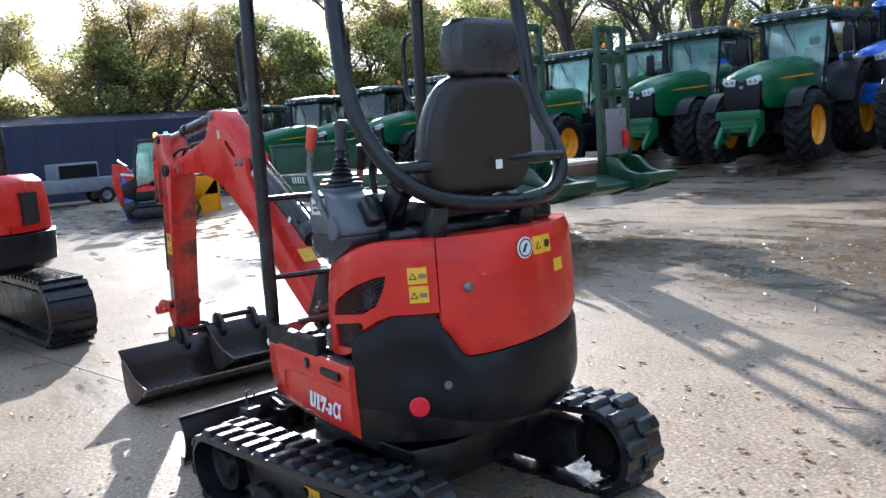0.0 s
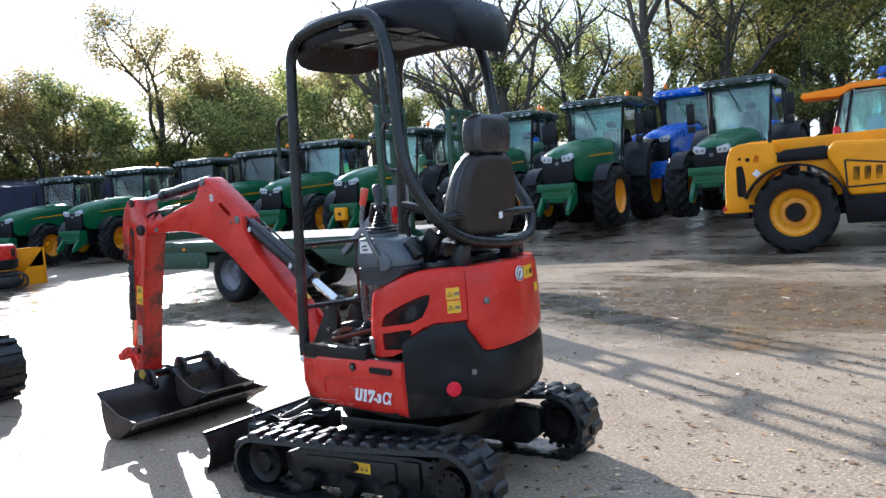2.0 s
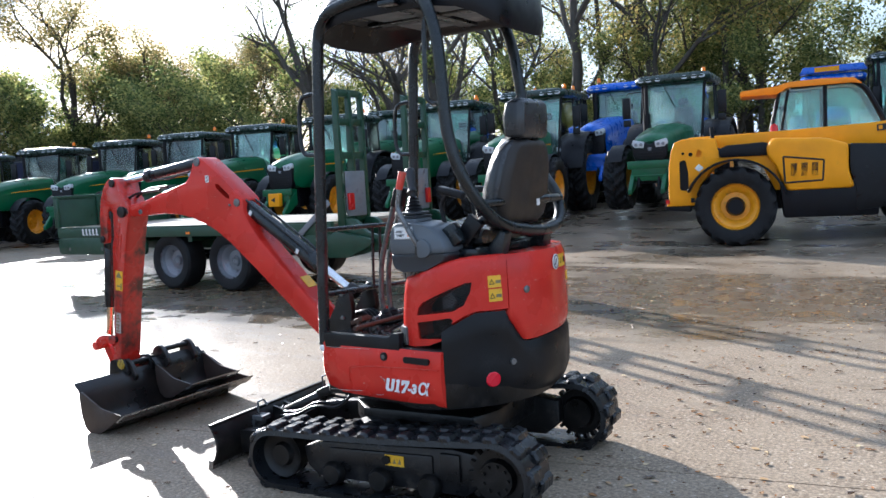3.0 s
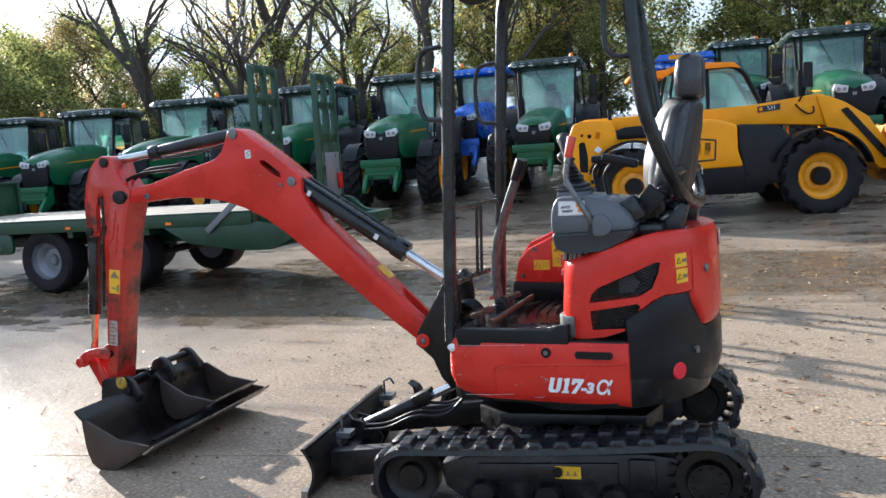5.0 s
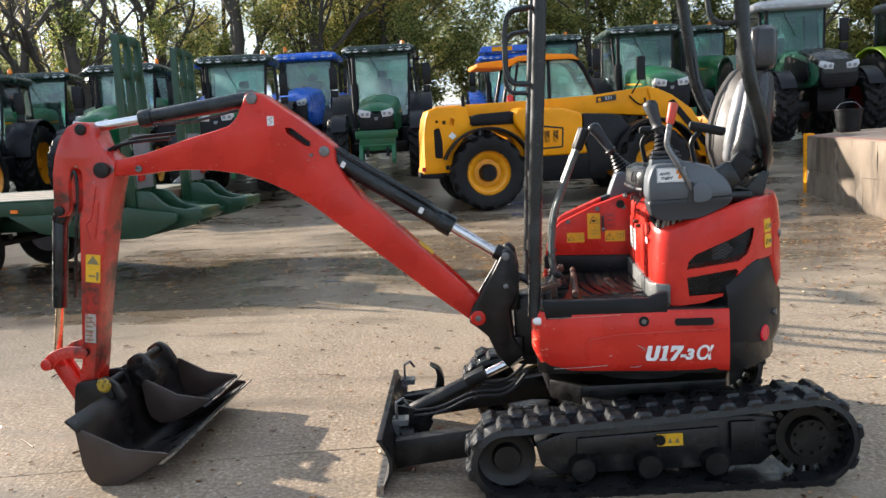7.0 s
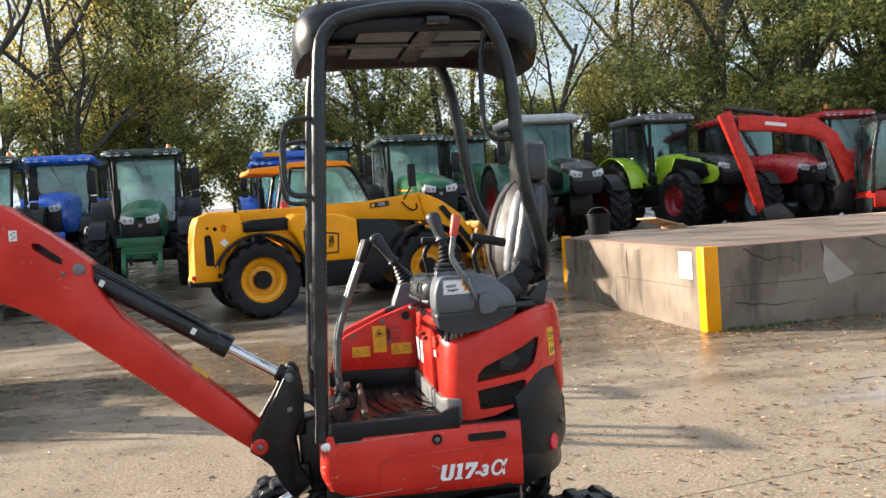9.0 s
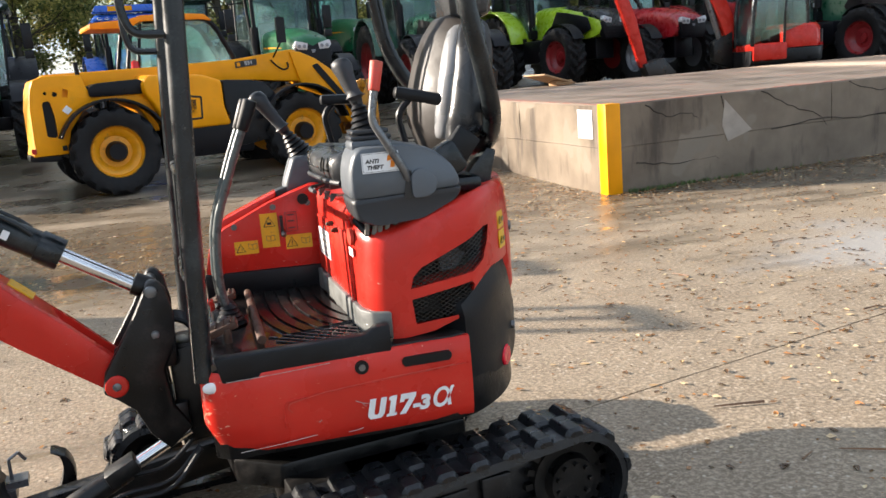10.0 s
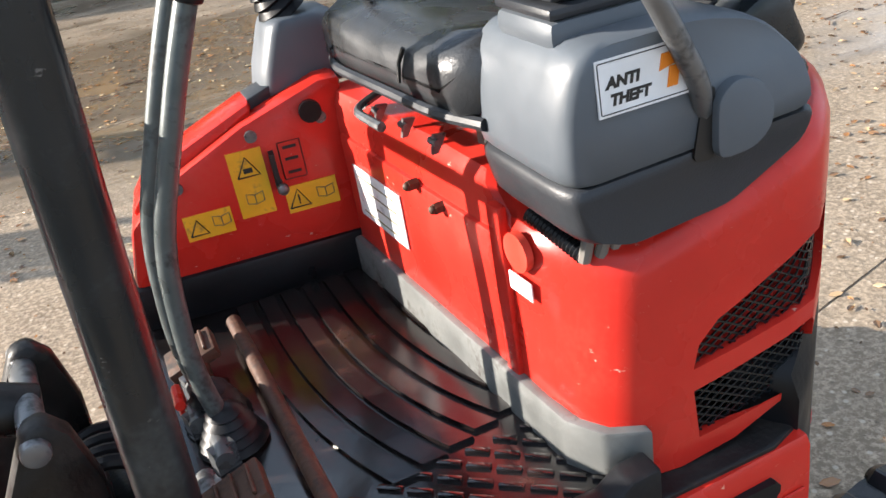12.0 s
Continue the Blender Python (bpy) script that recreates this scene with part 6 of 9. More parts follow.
# quick hitch
bm = bmnew()
hitch = rounded([(-2.725, 0.20), (-2.67, 0.135), (-2.555, 0.16), (-2.515, 0.28), (-2.565, 0.37), (-2.70, 0.355)], 0.03)
prism(bm, hitch, "y", -0.11, -0.085)
prism(bm, hitch, "y", 0.085, 0.11)
rod(bm, (-2.69, -0.13, 0.19), (-2.69, 0.13, 0.19), 0.024)
part("quick_hitch", bm, STEEL_BLACK, ex, bevel=0.004)
bm = bmnew()
lathe(bm, [(0.0, -0.006), (0.026, -0.006), (0.036, 0.004), (0.0, 0.01)], (-2.550, -0.135, 0.345), "y", 16)
part("hitch_knob", bm, YELLOW_WORN, ex, "worn yellow disc")
SWING = pose(-0.56, 0.01, 0, 0, 0, 5.3) @ pose(0.56, 0, 0)
for ob in set(ex.children) - fixed:
    ob.matrix_basis = SWING
bm = bmnew()
lathe(bm, [(0.0, 0.36), (0.085, 0.36), (0.085, 0.44), (0.06, 0.45), (0.06, 0.60), (0.085, 0.61), (0.085, 0.68), (0.0, 0.68)], (-0.56, 0.01, 0.0), "z", 24)
prism(bm, [(-0.62, 0.40), (-0.45, 0.40), (-0.45, 0.70), (-0.62, 0.66)], "y", -0.08, 0.10)
part("swing_post", bm, STEEL_BLACK, ex, bevel=0.01)


def bucket(name, width, m, label, scale=1.0):
    """An open digging bucket: bent shell, side plates, lip, ears. Its hinge is at the origin and it opens upwards."""
    def short(x):
        return 0.09 + (x - 0.09) * 0.76 if x > 0.09 else x
    b = bmnew()
    prof = [(0.62, -0.165), (0.46, -0.232), (0.32, -0.285), (0.21, -0.292), (0.145, -0.262), (0.110, -0.19), (0.095, -0.10), (0.085, -0.045), (0.04, 0.0)]
    prof = [(short(x) * scale, z * scale) for x, z in prof]
    thick = []
    for i, (x, z) in enumerate(prof):
        p, q = prof[max(i - 1, 0)], prof[min(i + 1, len(prof) - 1)]
        d = Vector((q[0] - p[0], q[1] - p[1])).normalized()
        thick.append((x + d.y * 0.012, z - d.x * 0.012))
    prism(b, prof + thick[::-1], "y", -width / 2, width / 2)
    b.transform(m)
    shell = part(name, b, BUCKET, ex, label, smooth=50)
    for s in (-1, 1):
        b = bmnew()
        y = s * width / 2
        prism(b, rounded([(short(0.62) * scale, -0.150 * scale), (short(0.46) * scale, -0.232 * scale), (short(0.32) * scale, -0.287 * scale), (short(0.21) * scale, -0.294 * scale), (short(0.143) * scale, -0.262 * scale), (short(0.108) * scale, -0.19 * scale), (short(0.090) * scale, -0.06 * scale), (short(0.12) * scale, -0.035 * scale), (short(0.36) * scale, -0.125 * scale)], 0.012), "y", y - 0.006, y + 0.006)
        b.transform(m)
        part("side_plate", b, BUCKET_SIDE, shell, bevel=0.002)
    b = bmnew()
    prism(b, [(short(0.655) * scale, -0.142 * scale), (short(0.56) * scale, -0.186 * scale), (short(0.565) * scale, -0.20 * scale), (short(0.655) * scale, -0.152 * scale)], "y", -width / 2 - 0.01, width / 2 + 0.01)
    b.transform(m)
    part("lip", b, EDGE_STEEL, shell, "worn bright lip")
    for y in (-0.115, 0.115):
        b = bmnew()
        prism(b, rounded([(-0.045, -0.03), (-0.03, 0.05), (0.03, 0.085), (0.085, 0.05), (0.13, -0.03), (0.10, -0.07), (0.04, -0.07)], 0.025), "y", y - 0.014, y + 0.014)
        b.transform(m)
        part("ear", b, BUCKET, shell, bevel=0.003)
    b = bmnew()
    rod(b, (0.035, -0.13, 0.045), (0.035, 0.13, 0.045), 0.018)
    b.transform(m)
    part("ear_pin", b, STEEL_BLACK, shell)
    return shell


bucket("ditching_bucket", 1.04, pose(-2.598, -0.130, 0.288, 0, 0, 5), "wide rust-black ditching bucket")
bucket("trenching_bucket", 0.40, pose(-2.545, 0.09, 0.345, 0, 2, 5), "narrow black trenching bucket nested inside", 0.85)

# ---- concrete loading dock ----
def stained_concrete(name):
    """Old cast concrete: rain streaks, pale patches, wandering cracks, damp foot."""
    m, t, b = mat_new(name)
    n, l = t.nodes, t.links
    co = n.new("ShaderNodeTexCoord")

    def noise_of(scale, stretch, detail=5.0, rough=0.6):
        mp = n.new("ShaderNodeMapping")
        mp.inputs["Scale"].default_value = stretch
        l.new(co.outputs["Object"], mp.inputs["Vector"])
        x = n.new("ShaderNodeTexNoise")
        x.inputs["Scale"].default_value = scale
        x.inputs["Detail"].default_value = detail
        x.inputs["Roughness"].default_value = rough
        l.new(mp.outputs["Vector"], x.inputs["Vector"])
        return x.outputs["Fac"]

    def over(v, a, c, under, paint):
        r = n.new("ShaderNodeMapRange")
        r.inputs[1].default_value, r.inputs[2].default_value = a, c
        l.new(v, r.inputs[0])
        x = n.new("ShaderNodeMix")
        x.data_type = "RGBA"
        l.new(r.outputs[0], x.inputs[0])
        if isinstance(under, tuple):
            x.inputs[6].default_value = (*under, 1)
        else:
            l.new(under, x.inputs[6])
        x.inputs[7].default_value = (*paint, 1)
        return x.outputs[2]

    col = over(noise_of(1.3, (1, 1, 1)), 0.35, 0.68, (0.120, 0.090, 0.062), (0.216, 0.168, 0.120))
    col = over(noise_of(2.6, (1, 1, 0.22)), 0.54, 0.66, col, (0.068, 0.050, 0.035))
    col = over(noise_of(1.7, (1, 1, 0.8), 2.0), 0.62, 0.65, col, (0.204, 0.166, 0.124))
    fine = noise_of(45.0, (1, 1, 1), 4.0, 0.7)
    col = over(fine, 0.62, 0.75, col, (0.13, 0.10, 0.075))
    l.new(col, b.inputs["Base Color"])
    b.inputs["Roughness"].default_value = 0.72
    bp = n.new("ShaderNodeBump")
    bp.inputs["Strength"].default_value = 0.5
    bp.inputs["Distance"].default_value = 0.006
    l.new(fine, bp.inputs["Height"])
    l.new(bp.outputs["Normal"], b.inputs["Normal"])
    return m


DOCK_MAT = stained_concrete("stained_dock_concrete")
DOCK_TOP = surface("dock_top_concrete", (0.196, 0.151, 0.119), 0.50, vary=0.3, scale=1.6, grain=45, bump=0.4, dirt=(0.217, 0.116, 0.079), dirt_at=(0.58, 0.78))
dock_axis = Matrix.Translation((1.13, 7.62, 0)) @ Matrix.Rotation(radians(4), 4, "Z")
dock = thing("loading_dock", "long stained concrete loading dock with yellow corner", "dock", m=dock_axis, kind="structure")
def tilt_top(bm):
    """The dock's top rises a little towards its back edge."""
    for v in bm.verts:
        if v.co.z > 0.9:
            v.co.z += 0.026 * max(0.0, v.co.y - 0.086 * v.co.x) * (0.6 + 0.4 * min(1.0, v.co.x))


bm = bmnew()
prism(bm, [(0.05, 0.06), (13.95, 1.26), (13.95, 6.4), (0.05, 5.2)], "z", -0.3, 0.955)
tilt_top(bm)
part("dock_core", bm, DOCK_MAT, dock)
# cast sleepers that make the walls: two courses, broken edges
front = math.degrees(math.atan2(1.2, 14.0))
rng = random.Random(2)
for c, (z0, z1) in enumerate(((-0.1, 0.502), (0.508, 0.957))):
    at = 0.17
    while at < 13.6:
        ln = min(rng.uniform(2.6, 4.2), 14.0 - at)
        bm = bmnew()
        box(bm, (at, -0.004 * rng.random(), z0), (at + ln - 0.008, 0.10, z1))
        bmesh.ops.subdivide_edges(bm, edges=bm.edges, cuts=5, use_grid_fill=True)
        for v in bm.verts:
            v.co += Vector((0, rng.uniform(-0.004, 0.004), rng.uniform(-0.004, 0.004)))
        bm.transform(Matrix.Rotation(radians(front), 4, "Z"))
        part("wall_sleeper", bm, DOCK_MAT, dock, smooth=30)
        at += ln
    at = 0.17
    while at < 4.9:
        ln = min(rng.uniform(2.0, 3.0), 5.06 - at)
        bm = bmnew()
        box(bm, (-0.003 * rng.random(), at, z0), (0.10, at + ln - 0.008, z1))
        bmesh.ops.subdivide_edges(bm, edges=bm.edges, cuts=5, use_grid_fill=True)
        for v in bm.verts:
            v.co += Vector((rng.uniform(-0.004, 0.004), 0, rng.uniform(-0.004, 0.004)))
        tilt_top(bm)
        part("wall_sleeper", bm, DOCK_MAT, dock, smooth=30)
        at += ln
bm = bmnew()
for k in range(14):
    x0, x1 = 0.02 + k * 0.99, 0.02 + (k + 1) * 0.99
    prism(bm, [(x0, 0.02 + 0.0865 * x0), (x1, 0.02 + 0.0865 * x1), (x1, 5.18 + 0.0865 * x1), (x0, 5.18 + 0.0865 * x0)], "z", 0.957, 0.968)
bmesh.ops.remove_doubles(bm, verts=bm.verts, dist=0.0005)
tilt_top(bm)
part("dock_top", bm, DOCK_TOP, dock)
bm = bmnew()
box(bm, (-0.012, -0.02, -0.05), (0.17, 0.16, 0.985))
part("corner_post", bm, YELLOW, dock, "yellow painted steel corner", bevel=0.008)
bm = bmnew()
box(bm, (-0.012, 5.06, -0.1), (0.12, 5.22, 1.085))
part("corner_post", bm, YELLOW, dock, "yellow painted steel corner", bevel=0.008)
# worn red paint along the top edges
RED_WORN = surface("worn_red_edge_paint", (0.30, 0.11, 0.075), 0.6, vary=0.3, scale=8, grain=40, dirt=(0.26, 0.19, 0.14), dirt_at=(0.44, 0.58), bump=0.3)
bm = bmnew()
prism(bm, [(0.03, 0.20), (0.17, 0.20), (0.17, 5.04), (0.03, 5.04)], "z", 0.9690, 0.9722)
tilt_top(bm)
part("edge_paint", bm, RED_WORN, dock, "worn red paint along the edge")
bm = bmnew()
prism(bm, [(0.20, 0.05), (3.6, 0.05 + 0.0865 * 3.4), (3.6, 0.20 + 0.0865 * 3.4), (0.20, 0.20)], "z", 0.9690, 0.9722)
tilt_top(bm)
part("edge_paint", bm, RED_WORN, dock, "worn red paint along the edge")
plate("dock_sign", pose(-0.004, 0.46, 0.76, 90, 0, -90), 0.34, 0.32, WHITE_STICKER, dock, 0.004, "white blank sign plate")
for k in range(4):
    bm = bmnew()
    box(bm, (-0.010, 0.36, 0.68 + k * 0.045), (-0.0085, 0.56 - 0.03 * (k % 2), 0.69 + k * 0.045))
    part("sign_bar", bm, INK_FADED, dock)
# wandering cracks, a broken lower edge of the upper course and a pale mended patch on the long wall
CRACK = surface("crack_dirt", (0.030, 0.022, 0.016), 0.9, vary=0.3, bump=0.2)
rng = random.Random(40)
for pts in ([(0.35, 0.93), (0.62, 0.78), (0.95, 0.80), (1.10, 0.70)], [(2.0, 0.95), (2.5, 0.72), (2.9, 0.60), (3.1, 0.40)], [(2.15, 0.50), (2.9, 0.545), (3.6, 0.50), (4.4, 0.53), (5.4, 0.52)], [(0.20, 0.30), (0.8, 0.24), (1.3, 0.28), (1.5, 0.12)], [(3.4, 0.95), (3.9, 0.80), (4.3, 0.83), (5.2, 0.72), (6.4, 0.80)], [(1.4, 0.95), (1.5, 0.60), (1.42, 0.52)]):
    line = []
    for (x0, z0), (x1, z1) in zip(pts, pts[1:]):
        for k in range(5):
            w = k / 5
            x, z = x0 + (x1 - x0) * w, z0 + (z1 - z0) * w + rng.uniform(-0.014, 0.014)
            line.append((x, 0.0, z))
    bm = bmnew()
    tube(bm, line, 0.0075, 5, 0, 0.003)
    bm.transform(Matrix.Rotation(radians(front), 4, "Z") @ Matrix.Translation((0.17, -0.003, 0)))
    part("crack", bm, CRACK, dock)
bm = bmnew()
prism(bm, [(1.62, 0.90), (2.02, 0.52), (1.66, 0.42), (1.58, 0.60)], "y", -0.009, 0.004)
bm.transform(Matrix.Rotation(radians(front), 4, "Z"))
part("mended_patch", bm, surface("pale_mortar", (0.33, 0.28, 0.23), 0.75, vary=0.2, scale=6, grain=50, bump=0.3), dock, "pale triangular mortar patch")
# a bucket and a wooden board left on the dock
bm = bmnew()
lathe(bm, [(0.0, 0.0), (0.17, 0.0), (0.215, 0.36), (0.225, 0.36), (0.225, 0.34), (0.205, 0.34), (0.165, 0.02), (0.0, 0.02)], (0, 0, 0), "z", 24)
tub = solid("bucket", bm, BLACK, "black plastic bucket standing on the concrete dock", "bucket", m=dock_axis @ pose(0.62, 5.0, 1.083))
bm = bmnew()
tube(bm, [(-0.21, 0, 0.34), (-0.12, 0, 0.46), (0.1, 0, 0.47), (0.21, 0, 0.34)], 0.008, 6, 0.06)
part("bucket_handle", bm, WORN_STEEL, tub)
bm = bmnew()
block(bm, (0, 0, 0.11), (0.75, 0.5, 0.03), rx=0, ry=14, rz=20)
block(bm, (0.2, 0, 0.04), (0.3, 0.3, 0.08))
solid("plank", bm, CARD, "brown wooden board propped on the dock", "board", m=dock_axis @ pose(1.8, 5.05, 1.10), bevel=0.004)

# yellow steel stand far along the dock
stand_m = dock_axis @ pose(7.6, 2.35, 1.005, 0, 0, -38)
bm = bmnew()
box(bm, (-0.85, -0.05, 0.0), (0.85, 0.05, 0.10))
stand = solid("implement_stand", bm, YELLOW, "yellow steel implement stand resting on the dock", "stand", m=stand_m, bevel=0.006)
for x in (-0.78, -0.28, 0.30, 0.78):
    bm = bmnew()
    prism(bm, [(x - 0.09, 0.10), (x + 0.09, 0.10), (x + 0.06, 0.95), (x - 0.06, 0.95)], "y", -0.03, 0.03)
    part("upright", bm, YELLOW, stand, bevel=0.004)
bm = bmnew()
box(bm, (-0.86, -0.05, 0.95), (0.86, 0.05, 1.08))
part("top_beam", bm, YELLOW, stand, bevel=0.006)
for x in (-0.80, 0.62):
    bm = bmnew()
    box(bm, (x - 0.07, -0.26, 0.0), (x + 0.09, -0.10, 0.17))
    part("foot_block", bm, WHITE_PAINT, stand, bevel=0.01)

# moss tufts along the foot of the wall
rng = random.Random(9)
verts, faces = [], []
for _ in range(420):
    u = abs(rng.gauss(0.5, 1.1)) + 0.2
    p = dock_axis @ Vector((u, 0.0865 * u - abs(rng.gauss(0.03, 0.03)), 0))
    h, a = rng.uniform(0.015, 0.055), rng.uniform(0, 6.28)
    k = len(verts)
    w = h * 0.22
    verts += [(p.x - w * math.cos(a), p.y - w * math.sin(a), lift(p.x, p.y)), (p.x + w * math.cos(a), p.y + w * math.sin(a), lift(p.x, p.y)), (p.x + rng.gauss(0, h * 0.4), p.y + rng.gauss(0, h * 0.4), lift(p.x, p.y) + h)]
    faces.append((k, k + 1, k + 2))
me = bpy.data.meshes.new("moss")
me.from_pydata(verts, [], faces)
me.materials.append(surface("moss_green", (0.07, 0.11, 0.03), 0.8, vary=0.4))
tagged(new("moss", me), "short green moss tufts at the foot of the dock", "moss", kind="stuff")

# ---- wheels ----
def tyre_wheel(name, r, w, rim_r, centre, rim_mat, parent, out=-1, lugs=22, axis="x", hub=0.0):
    """A lugged farm tyre with its dished rim; out is the side that shows the dish."""
    bm = bmnew()
    h = w / 2
    if lugs:
        # one skin: side walls and a chevron tread of raised bars
        seg = lugs * 6
        cols = [(rim_r, -0.80), (rim_r + (r - rim_r) * 0.35, -1.0), (r * 0.88, -1.0)] + [(None, k / 8 * 0.96) for k in range(-8, 9)] + [(r * 0.88, 1.0), (rim_r + (r - rim_r) * 0.35, 1.0), (rim_r, 0.80)]
        rings = []
        for k in range(seg):
            a = 2 * math.pi * k / seg
            ring = []
            for rad, t in cols:
                if rad is None:
                    slant = abs(t) * 5.0 + (3.0 if t > 0 else 0.0)
                    high = (k + slant) % 6.0 < 2.6 and abs(t) > 0.06
                    rad = (r if high else r * 0.925) - r * 0.03 * abs(t) ** 3
                o = (t * h, rad * math.cos(a), rad * math.sin(a)) if axis == "x" else (rad * math.cos(a), t * h, rad * math.sin(a))
                ring.append(bm.verts.new(o))
            rings.append(ring)
        for k in range(seg):
            p, q = rings[k], rings[(k + 1) % seg]
            for i in range(len(cols) - 1):
                bm.faces.new((p[i], p[i + 1], q[i + 1], q[i]))
    else:
        lathe(bm, [(rim_r, -h * 0.80), (rim_r + (r - rim_r) * 0.35, -h), (r * 0.90, -h * 0.98), (r * 0.97, -h * 0.80), (r, 0), (r * 0.97, h * 0.80), (r * 0.90, h * 0.98), (rim_r + (r - rim_r) * 0.35, h), (rim_r, h * 0.80)], (0, 0, 0), axis, 36)
    bm.transform(Matrix.Translation(centre))
    ob = part(name, bm, TYRE, parent, smooth=35)
    bm = bmnew()
    o = out
    lathe(bm, [(0.0, o * (h * 0.30 + hub)), (rim_r * 0.30, o * (h * 0.30 + hub)), (rim_r * 0.34, o * h * 0.12), (rim_r * 0.62, o * h * 0.10), (rim_r * 0.80, o * h * 0.42), (rim_r * 0.93, o * h * 0.50), (rim_r * 1.03, o * h * 0.86), (rim_r * 1.03, -o * h * 0.8), (0.0, -o * h * 0.5)], (0, 0, 0), axis, 32)
    for k in range(8):
        a = 2 * math.pi * k / 8
        u, v = rim_r * 0.20 * math.cos(a), rim_r * 0.20 * math.sin(a)
        p = {"x": (o * (h * 0.30 + hub), u, v), "y": (u, o * (h * 0.30 + hub), v)}[axis]
        q = {"x": (o * (h * 0.38 + hub), u, v), "y": (u, o * (h * 0.38 + hub), v)}[axis]
        rod(bm, p, q, rim_r * 0.04, seg=6)
    bm.transform(Matrix.Translation(centre))
    part("rim", bm, rim_mat, ob, smooth=40)
    return ob


ROOF_PALE = surface("pale_roof", (0.38, 0.39, 0.40), 0.45, vary=0.12, bump=0.03)
ROOF_GREY = surface("grey_roof", (0.10, 0.105, 0.11), 0.45, vary=0.12, bump=0.03)


# ---- farm tractors: they face -y, the rear axle stands at the origin ----
def tractor(label, m, body, rim, roof_mat, fender_mat, style="round", group="parked tractors", top_mat=None, weight=True, name="tractor", beacons=((-0.62, 1),), nose=0.12):
    """A parked farm tractor facing -y; nose lifts its bonnet."""
    t = thing(name, label, "tractor", group)
    for sx in (-1, 1):
        tyre_wheel("rear_wheel", 0.90, 0.56, 0.50, (sx * 0.86, 0.0, 0.90), rim, t, sx, 20)
        tyre_wheel("front_wheel", 0.66, 0.46, 0.36, (sx * 0.84, -2.62, 0.66), rim, t, sx, 18)
    bm = bmnew()
    box(bm, (-0.26, -3.15, 0.55), (0.26, 0.35, 1.05))
    box(bm, (-0.60, -2.75, 0.55), (0.60, -2.50, 0.78))
    box(bm, (-0.62, -0.2, 0.72), (0.62, 0.2, 1.05))
    part("chassis", bm, CAB_DARK, t, bevel=0.03)
    # bonnet: rounded section with a raised middle, sloping down to the nose
    bm = bmnew()
    rings = []
    for y, w, z0, z1 in ((-1.00, 0.43, 1.15, 1.92), (-1.4, 0.43, 1.10, 1.91), (-1.9, 0.42, 1.06, 1.875), (-2.4, 0.415, 1.03, 1.82), (-2.9, 0.40, 1.02, 1.745), (-3.22, 0.385, 1.04, 1.68), (-3.40, 0.365, 1.10, 1.625), (-3.49, 0.33, 1.28, 1.575), (-3.53, 0.28, 1.40, 1.53)):
        z1 += nose
        rings.append([(-w, y, z0), (-w * 1.02, y, z1 - 0.34), (-w * 0.99, y, z1 - 0.20), (-w * 0.90, y, z1 - 0.095), (-w * 0.70, y, z1 - 0.045), (-w * 0.46, y, z1 - 0.030), (-w * 0.36, y, z1), (w * 0.36, y, z1), (w * 0.46, y, z1 - 0.030), (w * 0.70, y, z1 - 0.045), (w * 0.90, y, z1 - 0.095), (w * 0.99, y, z1 - 0.20), (w * 1.02, y, z1 - 0.34), (w, y, z0)])
    loft(bm, rings)
    bonnet_ob = part("bonnet", bm, body, t, smooth=50)
    if top_mat:
        bm = bmnew()
        loft(bm, [[(-w, y, z - 0.16), (-w * 0.92, y, z - 0.05), (-w * 0.5, y, z + 0.012), (w * 0.5, y, z + 0.012), (w * 0.92, y, z - 0.05), (w, y, z - 0.16), (w * 0.9, y, z - 0.24), (-w * 0.9, y, z - 0.24)] for y, w, z in ((-2.0, 0.30, 1.87 + nose), (-2.5, 0.36, 1.82 + nose), (-3.0, 0.385, 1.74 + nose), (-3.35, 0.38, 1.66 + nose), (-3.56, 0.32, 1.53 + nose))])
        part("bonnet_top", bm, top_mat, bonnet_ob, "black bonnet nose", smooth=50)
        for sx in (-1, 1):
            bm = bmnew()
            prism(bm, [(-1.95, 1.16), (-1.72, 1.40), (-1.95, 1.72), (-2.35, 1.66), (-3.10, 1.50), (-3.22, 1.22), (-2.9, 1.12)], "x", sx * 0.450, sx * 0.425)
            part("side_grille", bm, CAB_DARK, bonnet_ob, bevel=0.01)
    bm = bmnew()
    prism(bm, [(-0.27, 0.98), (0.27, 0.98), (0.34, 1.12), (0.35, 1.40 + nose), (0.27, 1.50 + nose), (0.09, 1.47 + nose), (0.0, 1.42 + nose), (-0.09, 1.47 + nose), (-0.27, 1.50 + nose), (-0.35, 1.40 + nose), (-0.34, 1.12)], "y", -3.548, -3.36)
    part("grille", bm, CAB_DARK, t, bevel=0.02)
    for k in range(5):
        bm = bmnew()
        box(bm, (-0.25, -3.556, 1.06 + 0.06 * k), (0.25, -3.546, 1.072 + 0.06 * k))
        part("grille_bar", bm, BLACK, bonnet_ob)
    bm = bmnew()
    prism(bm, [(-0.03, 1.30 + nose), (0.03, 1.30 + nose), (0.04, 1.36 + nose), (-0.04, 1.36 + nose)], "y", -3.556, -3.546)
    part("badge", bm, GREY_RIM, bonnet_ob)
